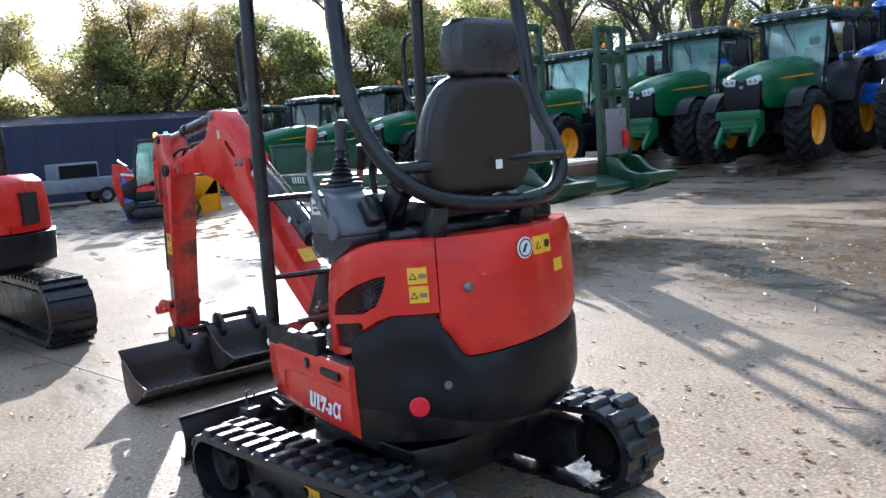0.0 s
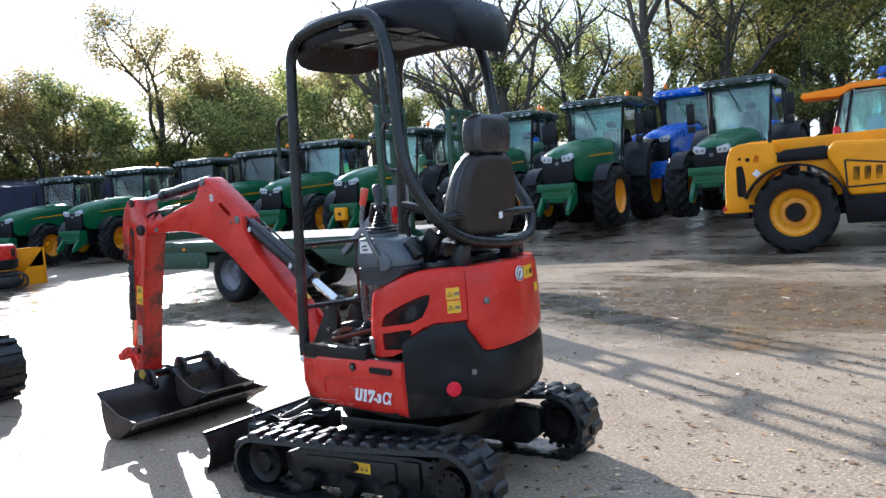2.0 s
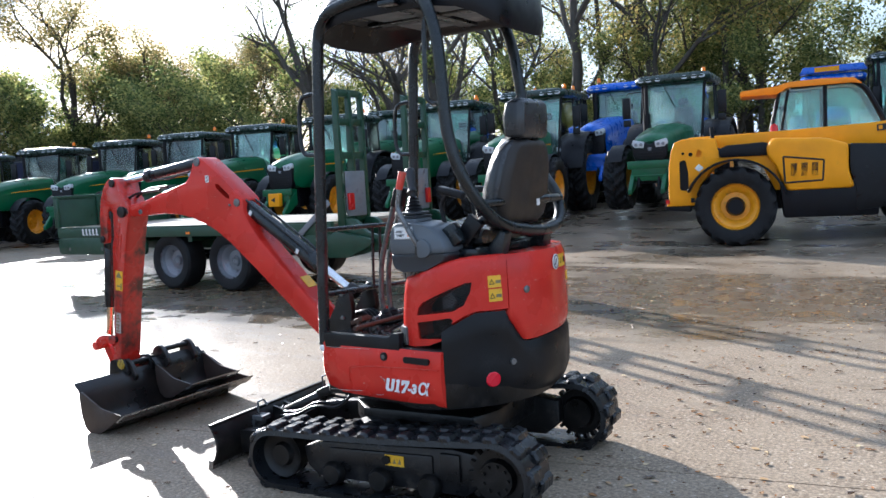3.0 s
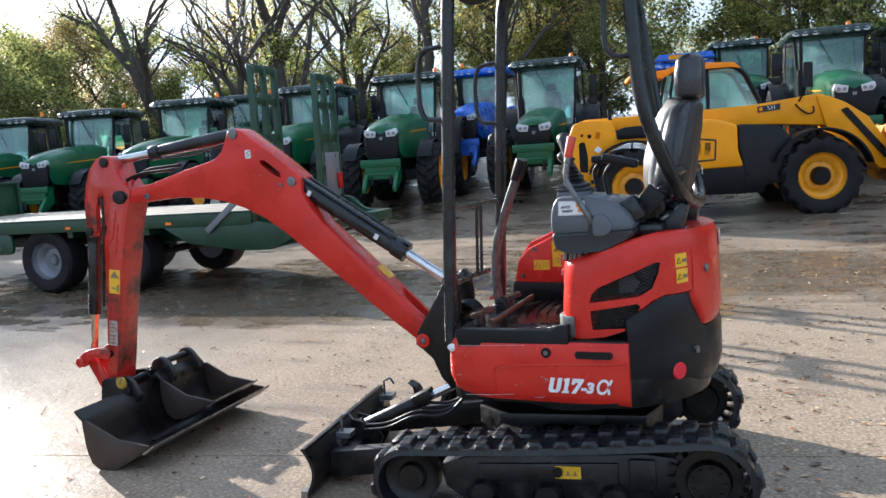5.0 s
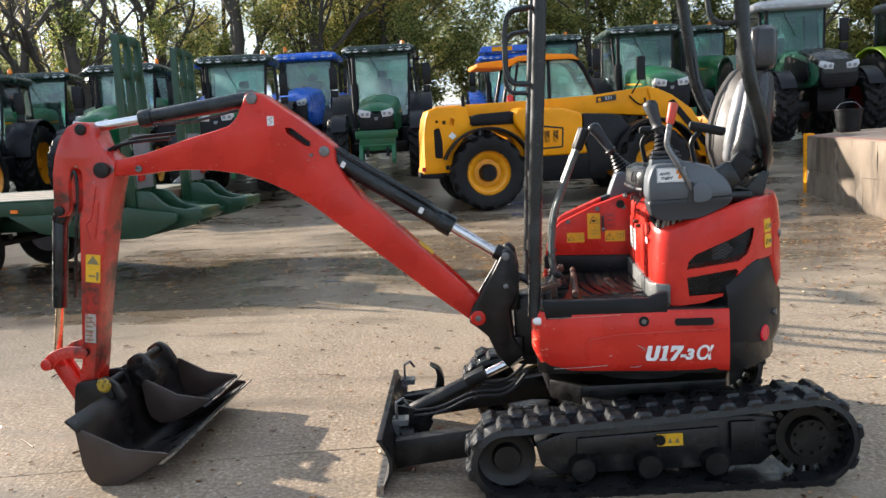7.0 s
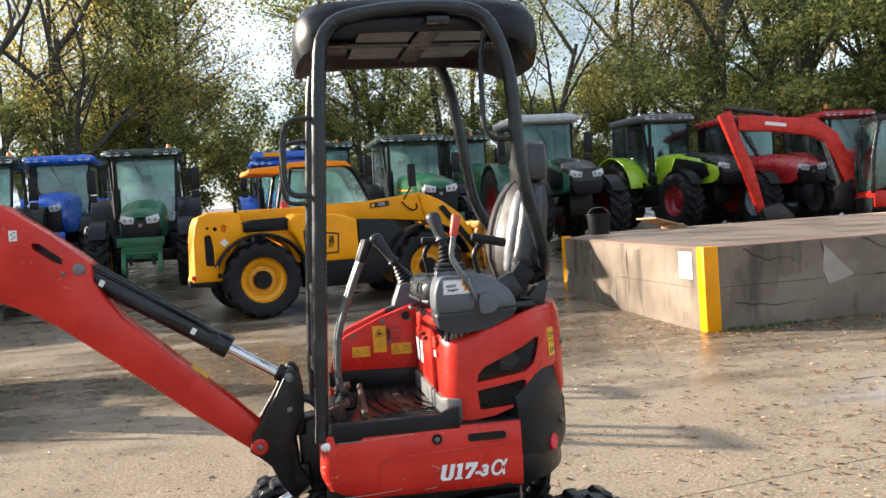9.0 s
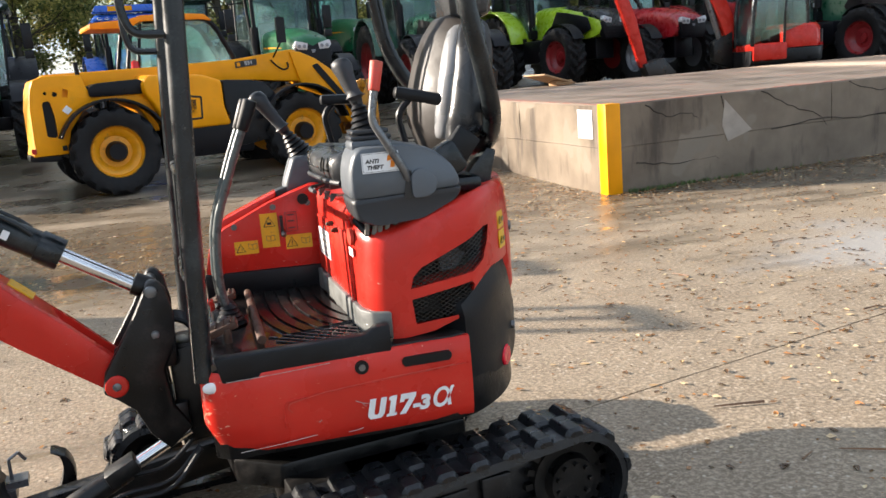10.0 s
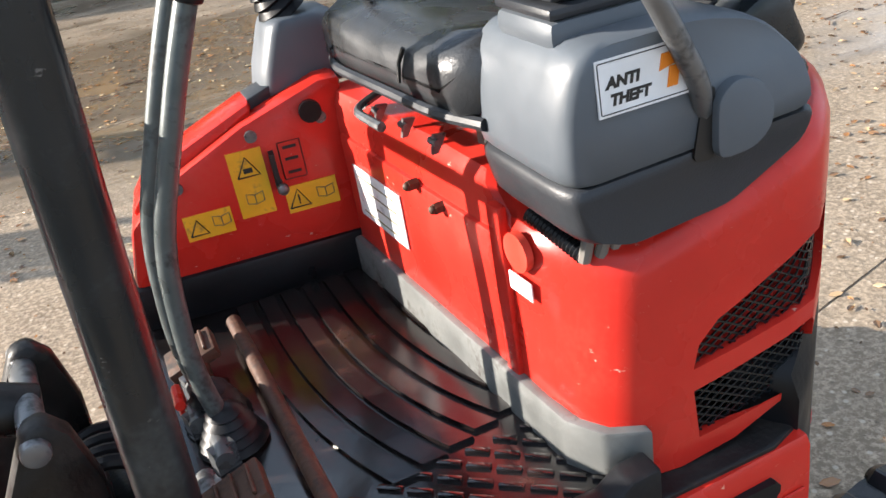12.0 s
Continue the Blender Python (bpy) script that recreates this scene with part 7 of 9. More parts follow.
    for sx in (-1, 1):
        bm = bmnew()
        prism(bm, [(sx * 0.10, 1.475 + nose), (sx * 0.33, 1.530 + nose), (sx * 0.36, 1.44 + nose), (sx * 0.30, 1.365 + nose), (sx * 0.12, 1.355 + nose)], "y", -3.562, -3.44)
        lamp_ob = part("headlamp", bm, LENS_WHITE, t, "clear headlamp", bevel=0.012)
        for lx in (0.17, 0.27):
            bm = bmnew()
            lathe(bm, [(0.0, -0.006), (0.030, -0.006), (0.036, 0.004)], (sx * lx, -3.563, 1.425 + nose), "y", 12)
            part("lamp_reflector", bm, GREY_RIM, lamp_ob)
        bm = bmnew()
        prism(bm, [(-1.15, 1.56 + nose), (-2.6, 1.475 + nose), (-2.9, 1.44 + nose), (-2.6, 1.455 + nose), (-1.15, 1.525 + nose)], "x", sx * 0.436, sx * 0.446)
        part("side_stripe", bm, YELLOW if body in (GREEN,) else body, bonnet_ob)
        # mudguard over the front wheel
        bm = bmnew()
        pts = [(y, z) for y, z in arc(-2.62, 0.66, 0.735, 45, 150, 9)]
        inner = [(y, z) for y, z in arc(-2.62, 0.66, 0.722, 150, 45, 9)]
        prism(bm, pts + inner, "x", sx * 0.66, sx * 0.96)
        part("front_mudguard", bm, CAB_DARK, t)
        # rear fender: wraps the inner and upper tyre
        bm = bmnew()
        pts = arc(0.0, 0.92, 1.02, 10, 172, 12)
        prism(bm, pts + arc(0.0, 0.92, 0.975, 172, 10, 12), "x", sx * 0.52, sx * 1.16)
        part("rear_fender", bm, fender_mat, t, bevel=0.008)
        # steps and tank
        bm = bmnew()
        box(bm, (sx * 0.42, -1.75, 0.55), (sx * 0.82, -0.98, 1.10))
        part("side_tank", bm, CAB_DARK, t, bevel=0.06)
    # exhaust on the machine's right, air pipe
    bm = bmnew()
    rod(bm, (-0.58, -1.10, 1.45), (-0.58, -1.10, 2.10), 0.085, seg=14)
    tube(bm, [(-0.58, -1.10, 2.05), (-0.58, -1.10, 2.85), (-0.60, -1.05, 2.95)], 0.045, 10, 0.04)
    part("exhaust", bm, CAB_DARK, t)
    # cab
    before = set(t.children)
    cab = bmnew()
    for sx in (-1, 1):
        tube(cab, [(sx * 0.70, -1.16, 1.28), (sx * 0.80, -1.02, 2.76)], 0.036, 8, 0)
        tube(cab, [(sx * 0.95, -0.28, 1.22), (sx * 0.90, -0.26, 2.76)], 0.034, 8, 0)
        tube(cab, [(sx * 0.88, 0.46, 1.60), (sx * 0.84, 0.42, 2.76)], 0.036, 8, 0)
        box(cab, (sx * 0.84, -1.12, 1.06), (sx * 0.94, 0.40, 1.18))
    box(cab, (-0.74, -1.19, 1.16), (0.74, -1.09, 1.36))
    box(cab, (-0.72, 0.36, 1.10), (0.88, 0.46, 1.62))
    box(cab, (-0.74, -1.05, 1.02), (0.74, 0.40, 1.10))
    part("cab_frame", cab, CAB_DARK, t)
    roof = bmnew()
    rr = []
    for z, g in ((2.74, -0.03), (2.78, 0.02), (2.86, 0.03), (2.93, -0.02), (2.96, -0.16)):
        rr.append([(x * (1 + g / 0.82), y * (1 + g / 0.9) - 0.34 * 0 - 0.33, z) for x, y in ((-0.94, -0.80), (-0.80, -0.94), (0.80, -0.94), (0.94, -0.80), (0.96, 0.75), (0.84, 0.86), (-0.84, 0.86), (-0.96, 0.75))])
    loft(roof, rr)
    roof_ob = part("cab_roof", roof, roof_mat, t, smooth=30, bevel=0.012)
    for x in (-0.78, -0.58, -0.34, 0.34, 0.58, 0.78):
        bm = bmnew()
        lathe(bm, [(0.0, -0.012), (0.058, -0.012), (0.062, 0.02)], (0, 0, 0), "y", 12)
        bm.transform(pose(x, -1.285, 2.835) @ Matrix.Diagonal((1.35, 1, 0.72, 1)))
        part("work_lamp", bm, LENS_WHITE, roof_ob)
    panes = [
        [(-0.70, -1.16, 1.34), (0.70, -1.16, 1.34), (0.79, -1.03, 2.74), (-0.79, -1.03, 2.74)],
        [(-0.84, 0.44, 1.62), (0.84, 0.44, 1.62), (0.82, 0.42, 2.74), (-0.82, 0.42, 2.74)]]
    for sx in (-1, 1):
        panes.append([(sx * 0.72, -1.14, 1.18), (sx * 0.95, -0.31, 1.18), (sx * 0.90, -0.29, 2.74), (sx * 0.80, -1.0, 2.74)])
        panes.append([(sx * 0.95, -0.25, 1.30), (sx * 0.88, 0.44, 1.62), (sx * 0.84, 0.41, 2.74), (sx * 0.90, -0.24, 2.74)])
    for q in panes:
        bm = bmnew()
        a, b, c, d = [Vector(p) for p in q]
        nrm = (b - a).cross(d - a).normalized() * 0.006
        loft(bm, [[a, b, c, d], [a + nrm, b + nrm, c + nrm, d + nrm]])
        g = part("window_pane", bm, CAB_GLASS, t)
        g.visible_shadow = False
    # seat, wheel and column inside
    bm = bmnew()
    box(bm, (-0.26, -0.20, 1.10), (0.26, 0.25, 1.62))
    box(bm, (-0.25, 0.18, 1.60), (0.25, 0.32, 2.28))
    box(bm, (-0.14, 0.18, 2.30), (0.14, 0.29, 2.48))
    part("driver_seat", bm, CAB_DARK, t, bevel=0.05)
    bm = bmnew()
    rod(bm, (0, -0.85, 1.15), (0, -0.62, 1.78), 0.05)
    block(bm, (0, -0.84, 1.70), (0.34, 0.16, 0.22), rx=-25)
    ring = [(0.21 * math.cos(a), -0.60 + 0.21 * math.sin(a) * 0.8, 1.80 + 0.21 * math.sin(a) * 0.55) for a in (2 * math.pi * k / 16 for k in range(17))]
    tube(bm, ring, 0.018, 6, 0)
    part("steering_wheel", bm, CAB_DARK, t)
    # wiper
    bm = bmnew()
    tube(bm, [(-0.25, -1.09, 2.72), (0.05, -1.12, 2.20)] if style != "side_wiper" else [(0.1, -1.09, 2.72), (0.25, -1.12, 2.2)], 0.010, 5, 0)
    part("wiper", bm, BLACK, t)
    # mirrors on arms
    for sx in (-1, 1):
        bm = bmnew()
        tube(bm, [(sx * 0.80, -1.02, 2.62), (sx * 1.20, -1.10, 2.60), (sx * 1.22, -1.10, 2.45)], 0.014, 6, 0.04)
        box(bm, (sx * 1.13, -1.13, 2.02), (sx * 1.34, -1.06, 2.50))
        box(bm, (sx * 1.13, -1.13, 1.84), (sx * 1.32, -1.06, 1.99))
        part("mirror", bm, BLACK, t, bevel=0.02)
    for x, lit in beacons:
        bm = bmnew()
        rod(bm, (x, -0.95 + 0.9 * (not lit), 2.90), (x, -0.95 + 0.9 * (not lit), 3.02), 0.02, seg=8)
        part("beacon_stem", bm, BLACK, roof_ob)
        bm = bmnew()
        lathe(bm, [(0.0, 0.0), (0.062, 0.0), (0.055, 0.09), (0.03, 0.12), (0.0, 0.125)], (x, -0.95 + 0.9 * (not lit), 3.02), "z", 12)
        part("beacon", bm, BEACON, roof_ob, "amber beacon")
    for sx in (-1, 1):
        bm = bmnew()
        block(bm, (sx * 0.70, -1.12, 1.52), (0.10, 0.08, 0.10))
        part("marker_lamp", bm, LENS_WHITE, t, bevel=0.015)
    if weight:
        bm = bmnew()
        box(bm, (-0.34, -3.72, 0.62), (0.34, -3.36, 1.00))
        prism(bm, [(-0.42, 0.86), (0.42, 0.86), (0.42, 1.02), (-0.42, 1.02)], "y", -3.74, -3.66)
        for sx in (-1, 1):
            prism(bm, [(-3.45, 0.92), (-3.72, 0.74), (-3.98, 0.46), (-3.98, 0.36), (-3.70, 0.46), (-3.40, 0.62)], "x", sx * 0.28, sx * 0.36)
        rod(bm, (-0.36, -3.70, 0.72), (0.36, -3.70, 0.72), 0.03)
        part("front_linkage", bm, body, t, bevel=0.02)
        for sx in (-1, 1):
            bm = bmnew()
            rod(bm, (sx * 0.20, -3.74, 0.50), (sx * 0.20, -3.62, 0.95), 0.035, seg=10)
            part("linkage_ram", bm, CAB_DARK, t)
    squeeze = Matrix.Diagonal((0.86, 0.93, 1.0, 1.0))
    for ob in set(t.children) - before:
        if ob.name.split(".")[0] not in ("front_linkage", "linkage_ram"):
            ob.data.transform(squeeze)
            for sub in ob.children:
                sub.data.transform(squeeze)
    t.matrix_basis = m
    return t


def facing(x, y, deg, z=None):
    return pose(x, y, lift(x, y) if z is None else z, 0, 0, deg)


green_label = "green farm tractor with yellow rims, parked in a row"
row_tractor = tractor(green_label, facing(-10.61, 17.0, 13.6), GREEN, YELLOW_RIM, ROOF_DARK_GREEN, CAB_DARK, beacons=((0.62, 0),), nose=0.11)
ROW = [(-13.4, 17.2, 14), (-16.6, 16.2, 14), (-19.6, 15.9, 16), (-22.0, 15.2, 18), (-24.5, 14.5, 20), (-27.0, 13.3, 22), (-29.6, 12.0, 25), (-12.2, 20.4, 14), (-17.4, 19.6, 20), (-14.9, 19.4, 16)]
row = [copy_thing(row_tractor, facing(x, y, d)) for x, y, d in ROW]
# yellow weight block with a dark arrow on the linkage of one of them
bm = bmnew()
box(bm, (-0.16, -3.90, 0.60), (0.16, -3.745, 0.92))
weight_ob = part("front_weight", bm, YELLOW, row[1], "yellow weight block with a black mark", bevel=0.02)
bm = bmnew()
prism(bm, [(-0.08, 0.76), (0.04, 0.70), (0.04, 0.82)], "y", -3.905, -3.899)
part("weight_mark", bm, INK, weight_ob)
tractor("green farm tractor with a low bonnet and yellow rims", facing(-7.53, 18.11, 10.9), GREEN, YELLOW_RIM, ROOF_DARK_GREEN, CAB_DARK, beacons=((0.62, 0),), nose=-0.08)
copy_thing(row_tractor, facing(-1.58, 19.12, 8.9))
copy_thing(row_tractor, facing(-3.8, 24.0, 12))
copy_thing(row_tractor, facing(0.6, 26.0, 10))
blue = tractor("blue farm tractor with glazed cab behind the green ones", facing(-10.2, 20.9, 10), BLUE, GREY_RIM, BLUE, BLUE, name="tractor")
BOARD_AT = facing(-4.95, 21.6, 12) @ Matrix.Scale(0.87, 4)
copy_thing(blue, BOARD_AT)
copy_thing(blue, facing(-13.4, 22.8, 12))
# blue cab-top board with a plain yellow panel on the one behind the telehandler
bm = bmnew()
prism(bm, [(-0.85, 2.98), (0.85, 2.98), (0.75, 3.16), (-0.75, 3.16)], "y", -1.30, -0.9)
board = solid("roof_board", bm, BLUE, "blue roof board with a plain yellow panel", "sign", m=BOARD_AT, bevel=0.02)
plate("yellow_panel", pose(-0.15, -1.30, 3.07, 90, 0, 0), 0.62, 0.13, YELLOW, board, 0.01)
dark_green = tractor("dark green tractor with red rims, black nose and pale cab roof", facing(2.09, 21.05, 5.8) @ Matrix.Scale(1.12, 4), GREEN_FENDER, RED_RIM, ROOF_PALE, GREEN_FENDER, top_mat=BLACK_PAINT, weight=False, name="tractor", nose=-0.04)
lime = tractor("lime green tractor with black nose, black side grille and red rims", facing(5.75, 22.3, 14) @ Matrix.Scale(1.08, 4), LIME, RED_RIM, ROOF_GREY, LIME, "side_wiper", top_mat=BLACK_PAINT, weight=False, name="tractor", beacons=(), nose=-0.04)
redt = tractor("dark red tractor with dark cab roof", facing(7.9, 21.3, 6) @ Matrix.Scale(1.02, 4), TRACTOR_RED, GREY_RIM, TRACTOR_RED, TRACTOR_RED, weight=False, name="tractor", nose=-0.06)
copy_thing(redt, facing(10.9, 21.6, 4))
copy_thing(redt, facing(16.0, 22.5, 20))
copy_thing(dark_green, facing(13.4, 20.6, 10))
copy_thing(lime, facing(19.4, 23.0, 15))

# ---- yellow telehandler: it faces +x, the near rear wheel stands at the origin ----
th = thing("telehandler", "yellow and black telehandler with orange-yellow wheels", "telehandler")
for x in (0.0, 2.90):
    for y, o in ((0.0, -1), (1.78, 1)):
        tyre_wheel("wheel", 0.63, 0.42, 0.36, (x, y, 0.63), YELLOW_RIM, th, o, 16, axis="y")
for x in (0.0, 2.90):
    bm = bmnew()
    lathe(bm, [(0.0, -0.18), (0.12, -0.18), (0.15, -0.10), (0.15, 0.0)], (x, -0.02, 0.63), "y", 16)
    part("hub_cap", bm, CAB_DARK, th)
bm = bmnew()
prism(bm, [(-0.55, 0.55), (3.35, 0.55), (3.45, 0.95), (-0.60, 1.05)], "y", 0.30, 1.48)
prism(bm, [(0.72, 0.42), (2.05, 0.42), (2.12, 0.98), (0.66, 0.98)], "y", -0.08, 0.45)
part("chassis", bm, CAB_DARK, th, bevel=0.03)
# rear body: a flat yellow side with a wheel arch, slots and lifting eyes
bm = bmnew()
prism(bm, [(-1.08, 0.66), (-0.62, 0.66), (-0.54, 0.98), (-0.34, 1.24), (-0.05, 1.365), (0.22, 1.345), (0.45, 1.20), (0.60, 0.86), (0.72, 0.86), (0.62, 1.42), (-0.20, 1.44), (-0.26, 1.58), (-0.30, 1.745), (-0.80, 1.755), (-0.93, 1.71), (-0.985, 1.58), (-1.03, 1.32), (-1.045, 0.78)], "y", 0.05, 0.92)
rear = part("rear_body", bm, YELLOW, th, "yellow rear body with dark slots", bevel=0.02)
slots = []
for prof in (rounded([(-0.86, 0.92), (-0.72, 0.90), (-0.72, 1.20), (-0.76, 1.42), (-0.86, 1.40)], 0.04), arc(-0.68, 1.50, 0.035, 0, 345, 12), arc(-0.80, 1.52, 0.025, 0, 345, 10), [(-0.60, 1.46), (-0.52, 1.44), (-0.50, 1.54), (-0.56, 1.57)]):
    hole = bmnew()
    prism(hole, prof, "y", 0.0, 0.12)
    slots.append(hole)
carve(rear, slots)
bm = bmnew()
prism(bm, rounded([(-0.86, 0.92), (-0.72, 0.90), (-0.72, 1.20), (-0.76, 1.42), (-0.86, 1.40)], 0.04), "y", 0.100, 0.118)
for x, z, r in ((-0.68, 1.50, 0.034), (-0.80, 1.52, 0.024)):
    rod(bm, (x, 0.100, z), (x, 0.118, z), r, seg=12)
part("slot_shadow_plate", bm, CAB_DARK, rear)
bm = bmnew()
prism(bm, [(-0.98, 0.66), (-0.40, 0.62), (-0.30, 1.10), (-0.95, 1.40)], "y", 0.92, 1.70)
part("rear_frame", bm, CAB_DARK, th, bevel=0.03)
bm = bmnew()
prism(bm, [(-0.62, 1.27), (-0.55, 1.21), (-0.48, 1.27), (-0.55, 1.34)], "y", 0.040, 0.052)
part("warning_mark", bm, WHITE_STICKER, rear)
bm = bmnew()
prism(bm, [(-1.12, 0.60), (-0.70, 0.56), (-0.70, 0.66), (-1.12, 0.69)], "y", 0.1, 0.5)
part("tow_hitch", bm, CAB_DARK, th, bevel=0.01)
for x, z in ((-1.06, 0.74), (-0.66, 0.75)):
    bm = bmnew()
    box(bm, (x - 0.03, 0.035, z - 0.035), (x + 0.03, 0.052, z + 0.035))
    part("tail_lens", bm, LENS_RED if x < -0.8 else CAB_DARK, th)
# dark engine side between the boom and the wheel, bent exhaust
bm = bmnew()
prism(bm, rounded([(-0.24, 1.42), (0.54, 1.42), (0.56, 1.56), (0.46, 1.63), (-0.12, 1.61), (-0.24, 1.55)], 0.04), "y", 0.0, 0.62)
part("engine_side", bm, CAB_DARK, th, bevel=0.015)
bm = bmnew()
tube(bm, [(-0.14, 0.12, 1.52), (-0.30, 0.10, 1.56), (-0.33, 0.10, 1.68), (-0.34, 0.10, 1.92)], 0.032, 10, 0.06)
part("exhaust_pipe", bm, CAB_DARK, th)
# main boom, nearly level, and its dropped head
bm = bmnew()
prism(bm, [(-0.78, 1.50), (-0.80, 1.74), (-0.73, 1.79), (0.70, 1.805), (2.08, 1.842), (2.75, 1.915), (3.10, 1.955), (3.32, 1.86), (3.46, 1.66), (3.25, 1.42), (2.4, 1.50), (0.5, 1.52)], "y", 0.60, 0.98)
part("boom", bm, YELLOW, th, "long yellow telescopic boom", bevel=0.02)
bm = bmnew()
prism(bm, [(3.05, 1.92), (3.24, 1.90), (3.50, 1.78), (3.86, 1.52), (4.30, 0.86), (4.26, 0.64), (4.02, 0.66), (3.60, 1.16), (3.20, 1.38)], "y", 0.56, 1.02)
head = part("boom_head", bm, YELLOW, th, "dropped yellow boom head", bevel=0.02)
for y in (0.535, 1.025):
    bm = bmnew()
    prism(bm, rounded([(3.42, 1.66), (3.52, 1.70), (4.16, 0.92), (4.10, 0.82)], 0.03), "y", y, y + 0.02)
    part("tilt_link", bm, CAB_DARK, head)
YELLOW_RUST = surface("chipped_yellow_paint", (0.56, 0.24, 0.012), 0.55, vary=0.25, scale=6, dirt=(0.16, 0.07, 0.03), dirt_at=(0.48, 0.60), bump=0.12)
bm = bmnew()
for y in (0.18, 0.52, 1.02, 1.38):
    prism(bm, rounded([(4.12, 0.52), (4.30, 0.40), (4.42, 0.55), (4.40, 1.36), (4.28, 1.40), (4.10, 1.02)], 0.04), "y", y, y + 0.04)
box(bm, (4.26, 0.16, 1.24), (4.36, 1.44, 1.36))
box(bm, (4.26, 0.16, 0.46), (4.36, 1.44, 0.58))
box(bm, (4.30, 0.20, 0.56), (4.33, 1.40, 1.26))
part("carriage", bm, YELLOW_RUST, th, "chipped rusty yellow fork carriage", bevel=0.012)
bm = bmnew()
tube(bm, [(2.72, 0.58, 1.80), (2.80, 0.56, 1.70), (2.92, 0.56, 1.62), (3.02, 0.58, 1.66), (3.00, 0.58, 1.75)], 0.014, 6, 0.05)
part("boom_hose", bm, CAB_DARK, th)
# engine cover: a rounded wedge with a bright shoulder
pod_prof = rounded([(0.475, 1.56), (0.57, 1.68), (1.35, 1.635), (1.655, 1.53), (1.655, 1.13), (1.735, 0.85), (0.76, 0.84), (0.60, 1.25), (0.49, 1.40)], 0.06)
bm = bmnew()
cx0, cz0 = 1.1, 1.22
loft(bm, [[(cx0 + (x - cx0) * k, y, cz0 + (z - cz0) * k - dz * (z > 1.4)) for x, z in pod_prof] for y, k, dz in ((-0.125, 0.90, 0.02), (-0.115, 0.955, 0.01), (-0.085, 0.985, 0.0), (0.02, 1.0, 0.0), (0.62, 1.0, -0.02))])
pod = part("engine_pod", bm, YELLOW, th, "yellow engine cover with a framed black emblem", smooth=50)
bm = bmnew()
prism(bm, rounded([(1.668, 1.53), (2.10, 1.50), (2.30, 1.46), (2.50, 1.25), (2.42, 0.58), (1.75, 0.50), (1.748, 0.85), (1.668, 1.13)], 0.04), "y", -0.09, 0.60)
part("pod_rear", bm, BLACK, th, "black plastic tank cover", bevel=0.02)
# framed plain emblem on the pod
bm = bmnew()
fr = [(0.74, 0.97), (1.28, 0.99), (1.30, 1.30), (0.72, 1.38)]
for (a, b), (c, d) in zip(fr, fr[1:] + fr[:1]):
    tube(bm, [(a, -0.118, b), (c, -0.118, d)], 0.018, 6, 0)
for x in (0.82, 0.97, 1.12):
    prism(bm, [(x, 1.07), (x + 0.09, 1.07), (x + 0.10, 1.27), (x + 0.01, 1.27)], "y", -0.125, -0.11)
part("emblem", bm, INK, pod)
bm = bmnew()
prism(bm, [(1.48, 1.08), (1.51, 1.08), (1.515, 1.20), (1.485, 1.20)], "y", -0.12, -0.09)
part("pod_latch", bm, INK, pod)
for x in (0.0, 2.90):
    bm = bmnew()
    prism(bm, arc(x, 0.60, 0.79, 15, 158, 16) + arc(x, 0.60, 0.755, 158, 15, 16), "y", -0.24, 0.16)
    part("mudguard", bm, CAB_DARK, th, "thin black mudguard", bevel=0.006)
    bm = bmnew()
    tube(bm, [(x, -0.05, 1.36), (x, 0.06, 1.30), (x, 0.12, 1.0)], 0.016, 6, 0.03)
    part("mudguard_stay", bm, CAB_DARK, th)
bm = bmnew()
prism(bm, [(2.12, 1.705), (2.48, 1.735), (2.48, 1.835), (2.12, 1.805)], "y", 0.585, 0.605)
tag = part("number_strip", bm, INK, th)
lettering("model_number", "531", 0.085, WHITE_STICKER, pose(2.34, 0.583, 1.773, 90, 0, 0) @ pose(0, 0, 0, 0, 0, 5), tag, stretch=1.1)
plate("number_emblem", pose(2.17, 0.584, 1.758, 90, 0, 0), 0.055, 0.06, YELLOW, tag, 0.003)
# cab on the far side
ORANGE = surface("orange_roof_paint", (0.80, 0.25, 0.006), 0.45, vary=0.1, scale=3, dirt=(0.45, 0.18, 0.02), dirt_at=(0.6, 0.85), spec=0.25)
cab = bmnew()
for y in (1.16, 1.96):
    tube(cab, [(0.52, y, 1.1), (0.58, y, 1.85), (0.72, y, 2.48)], 0.030, 6, 0.1)
    tube(cab, [(0.76, y, 1.1), (0.74, y, 1.86), (0.86, y, 2.50)], 0.026, 6, 0.1)
    tube(cab, [(1.42, y, 1.1), (1.42, y, 2.52)], 0.035, 6, 0)
    tube(cab, [(2.34, y, 1.1), (2.30, y, 1.88), (2.04, y, 2.42), (1.86, y, 2.56), (0.90, y, 2.54)], 0.045, 8, 0.12)
box(cab, (0.56, 1.13, 0.95), (2.32, 1.97, 1.30))
part("cab_frame", cab, CAB_DARK, th)
bm = bmnew()
prism(bm, rounded([(0.09, 2.44), (0.68, 2.43), (0.84, 2.53), (1.84, 2.53), (1.98, 2.50), (1.86, 2.61), (1.4, 2.635), (0.86, 2.62), (0.70, 2.57), (0.10, 2.525)], 0.03), "y", 1.06, 2.02)
part("cab_roof", bm, ORANGE, th, "orange cab roof with a visor", bevel=0.02)
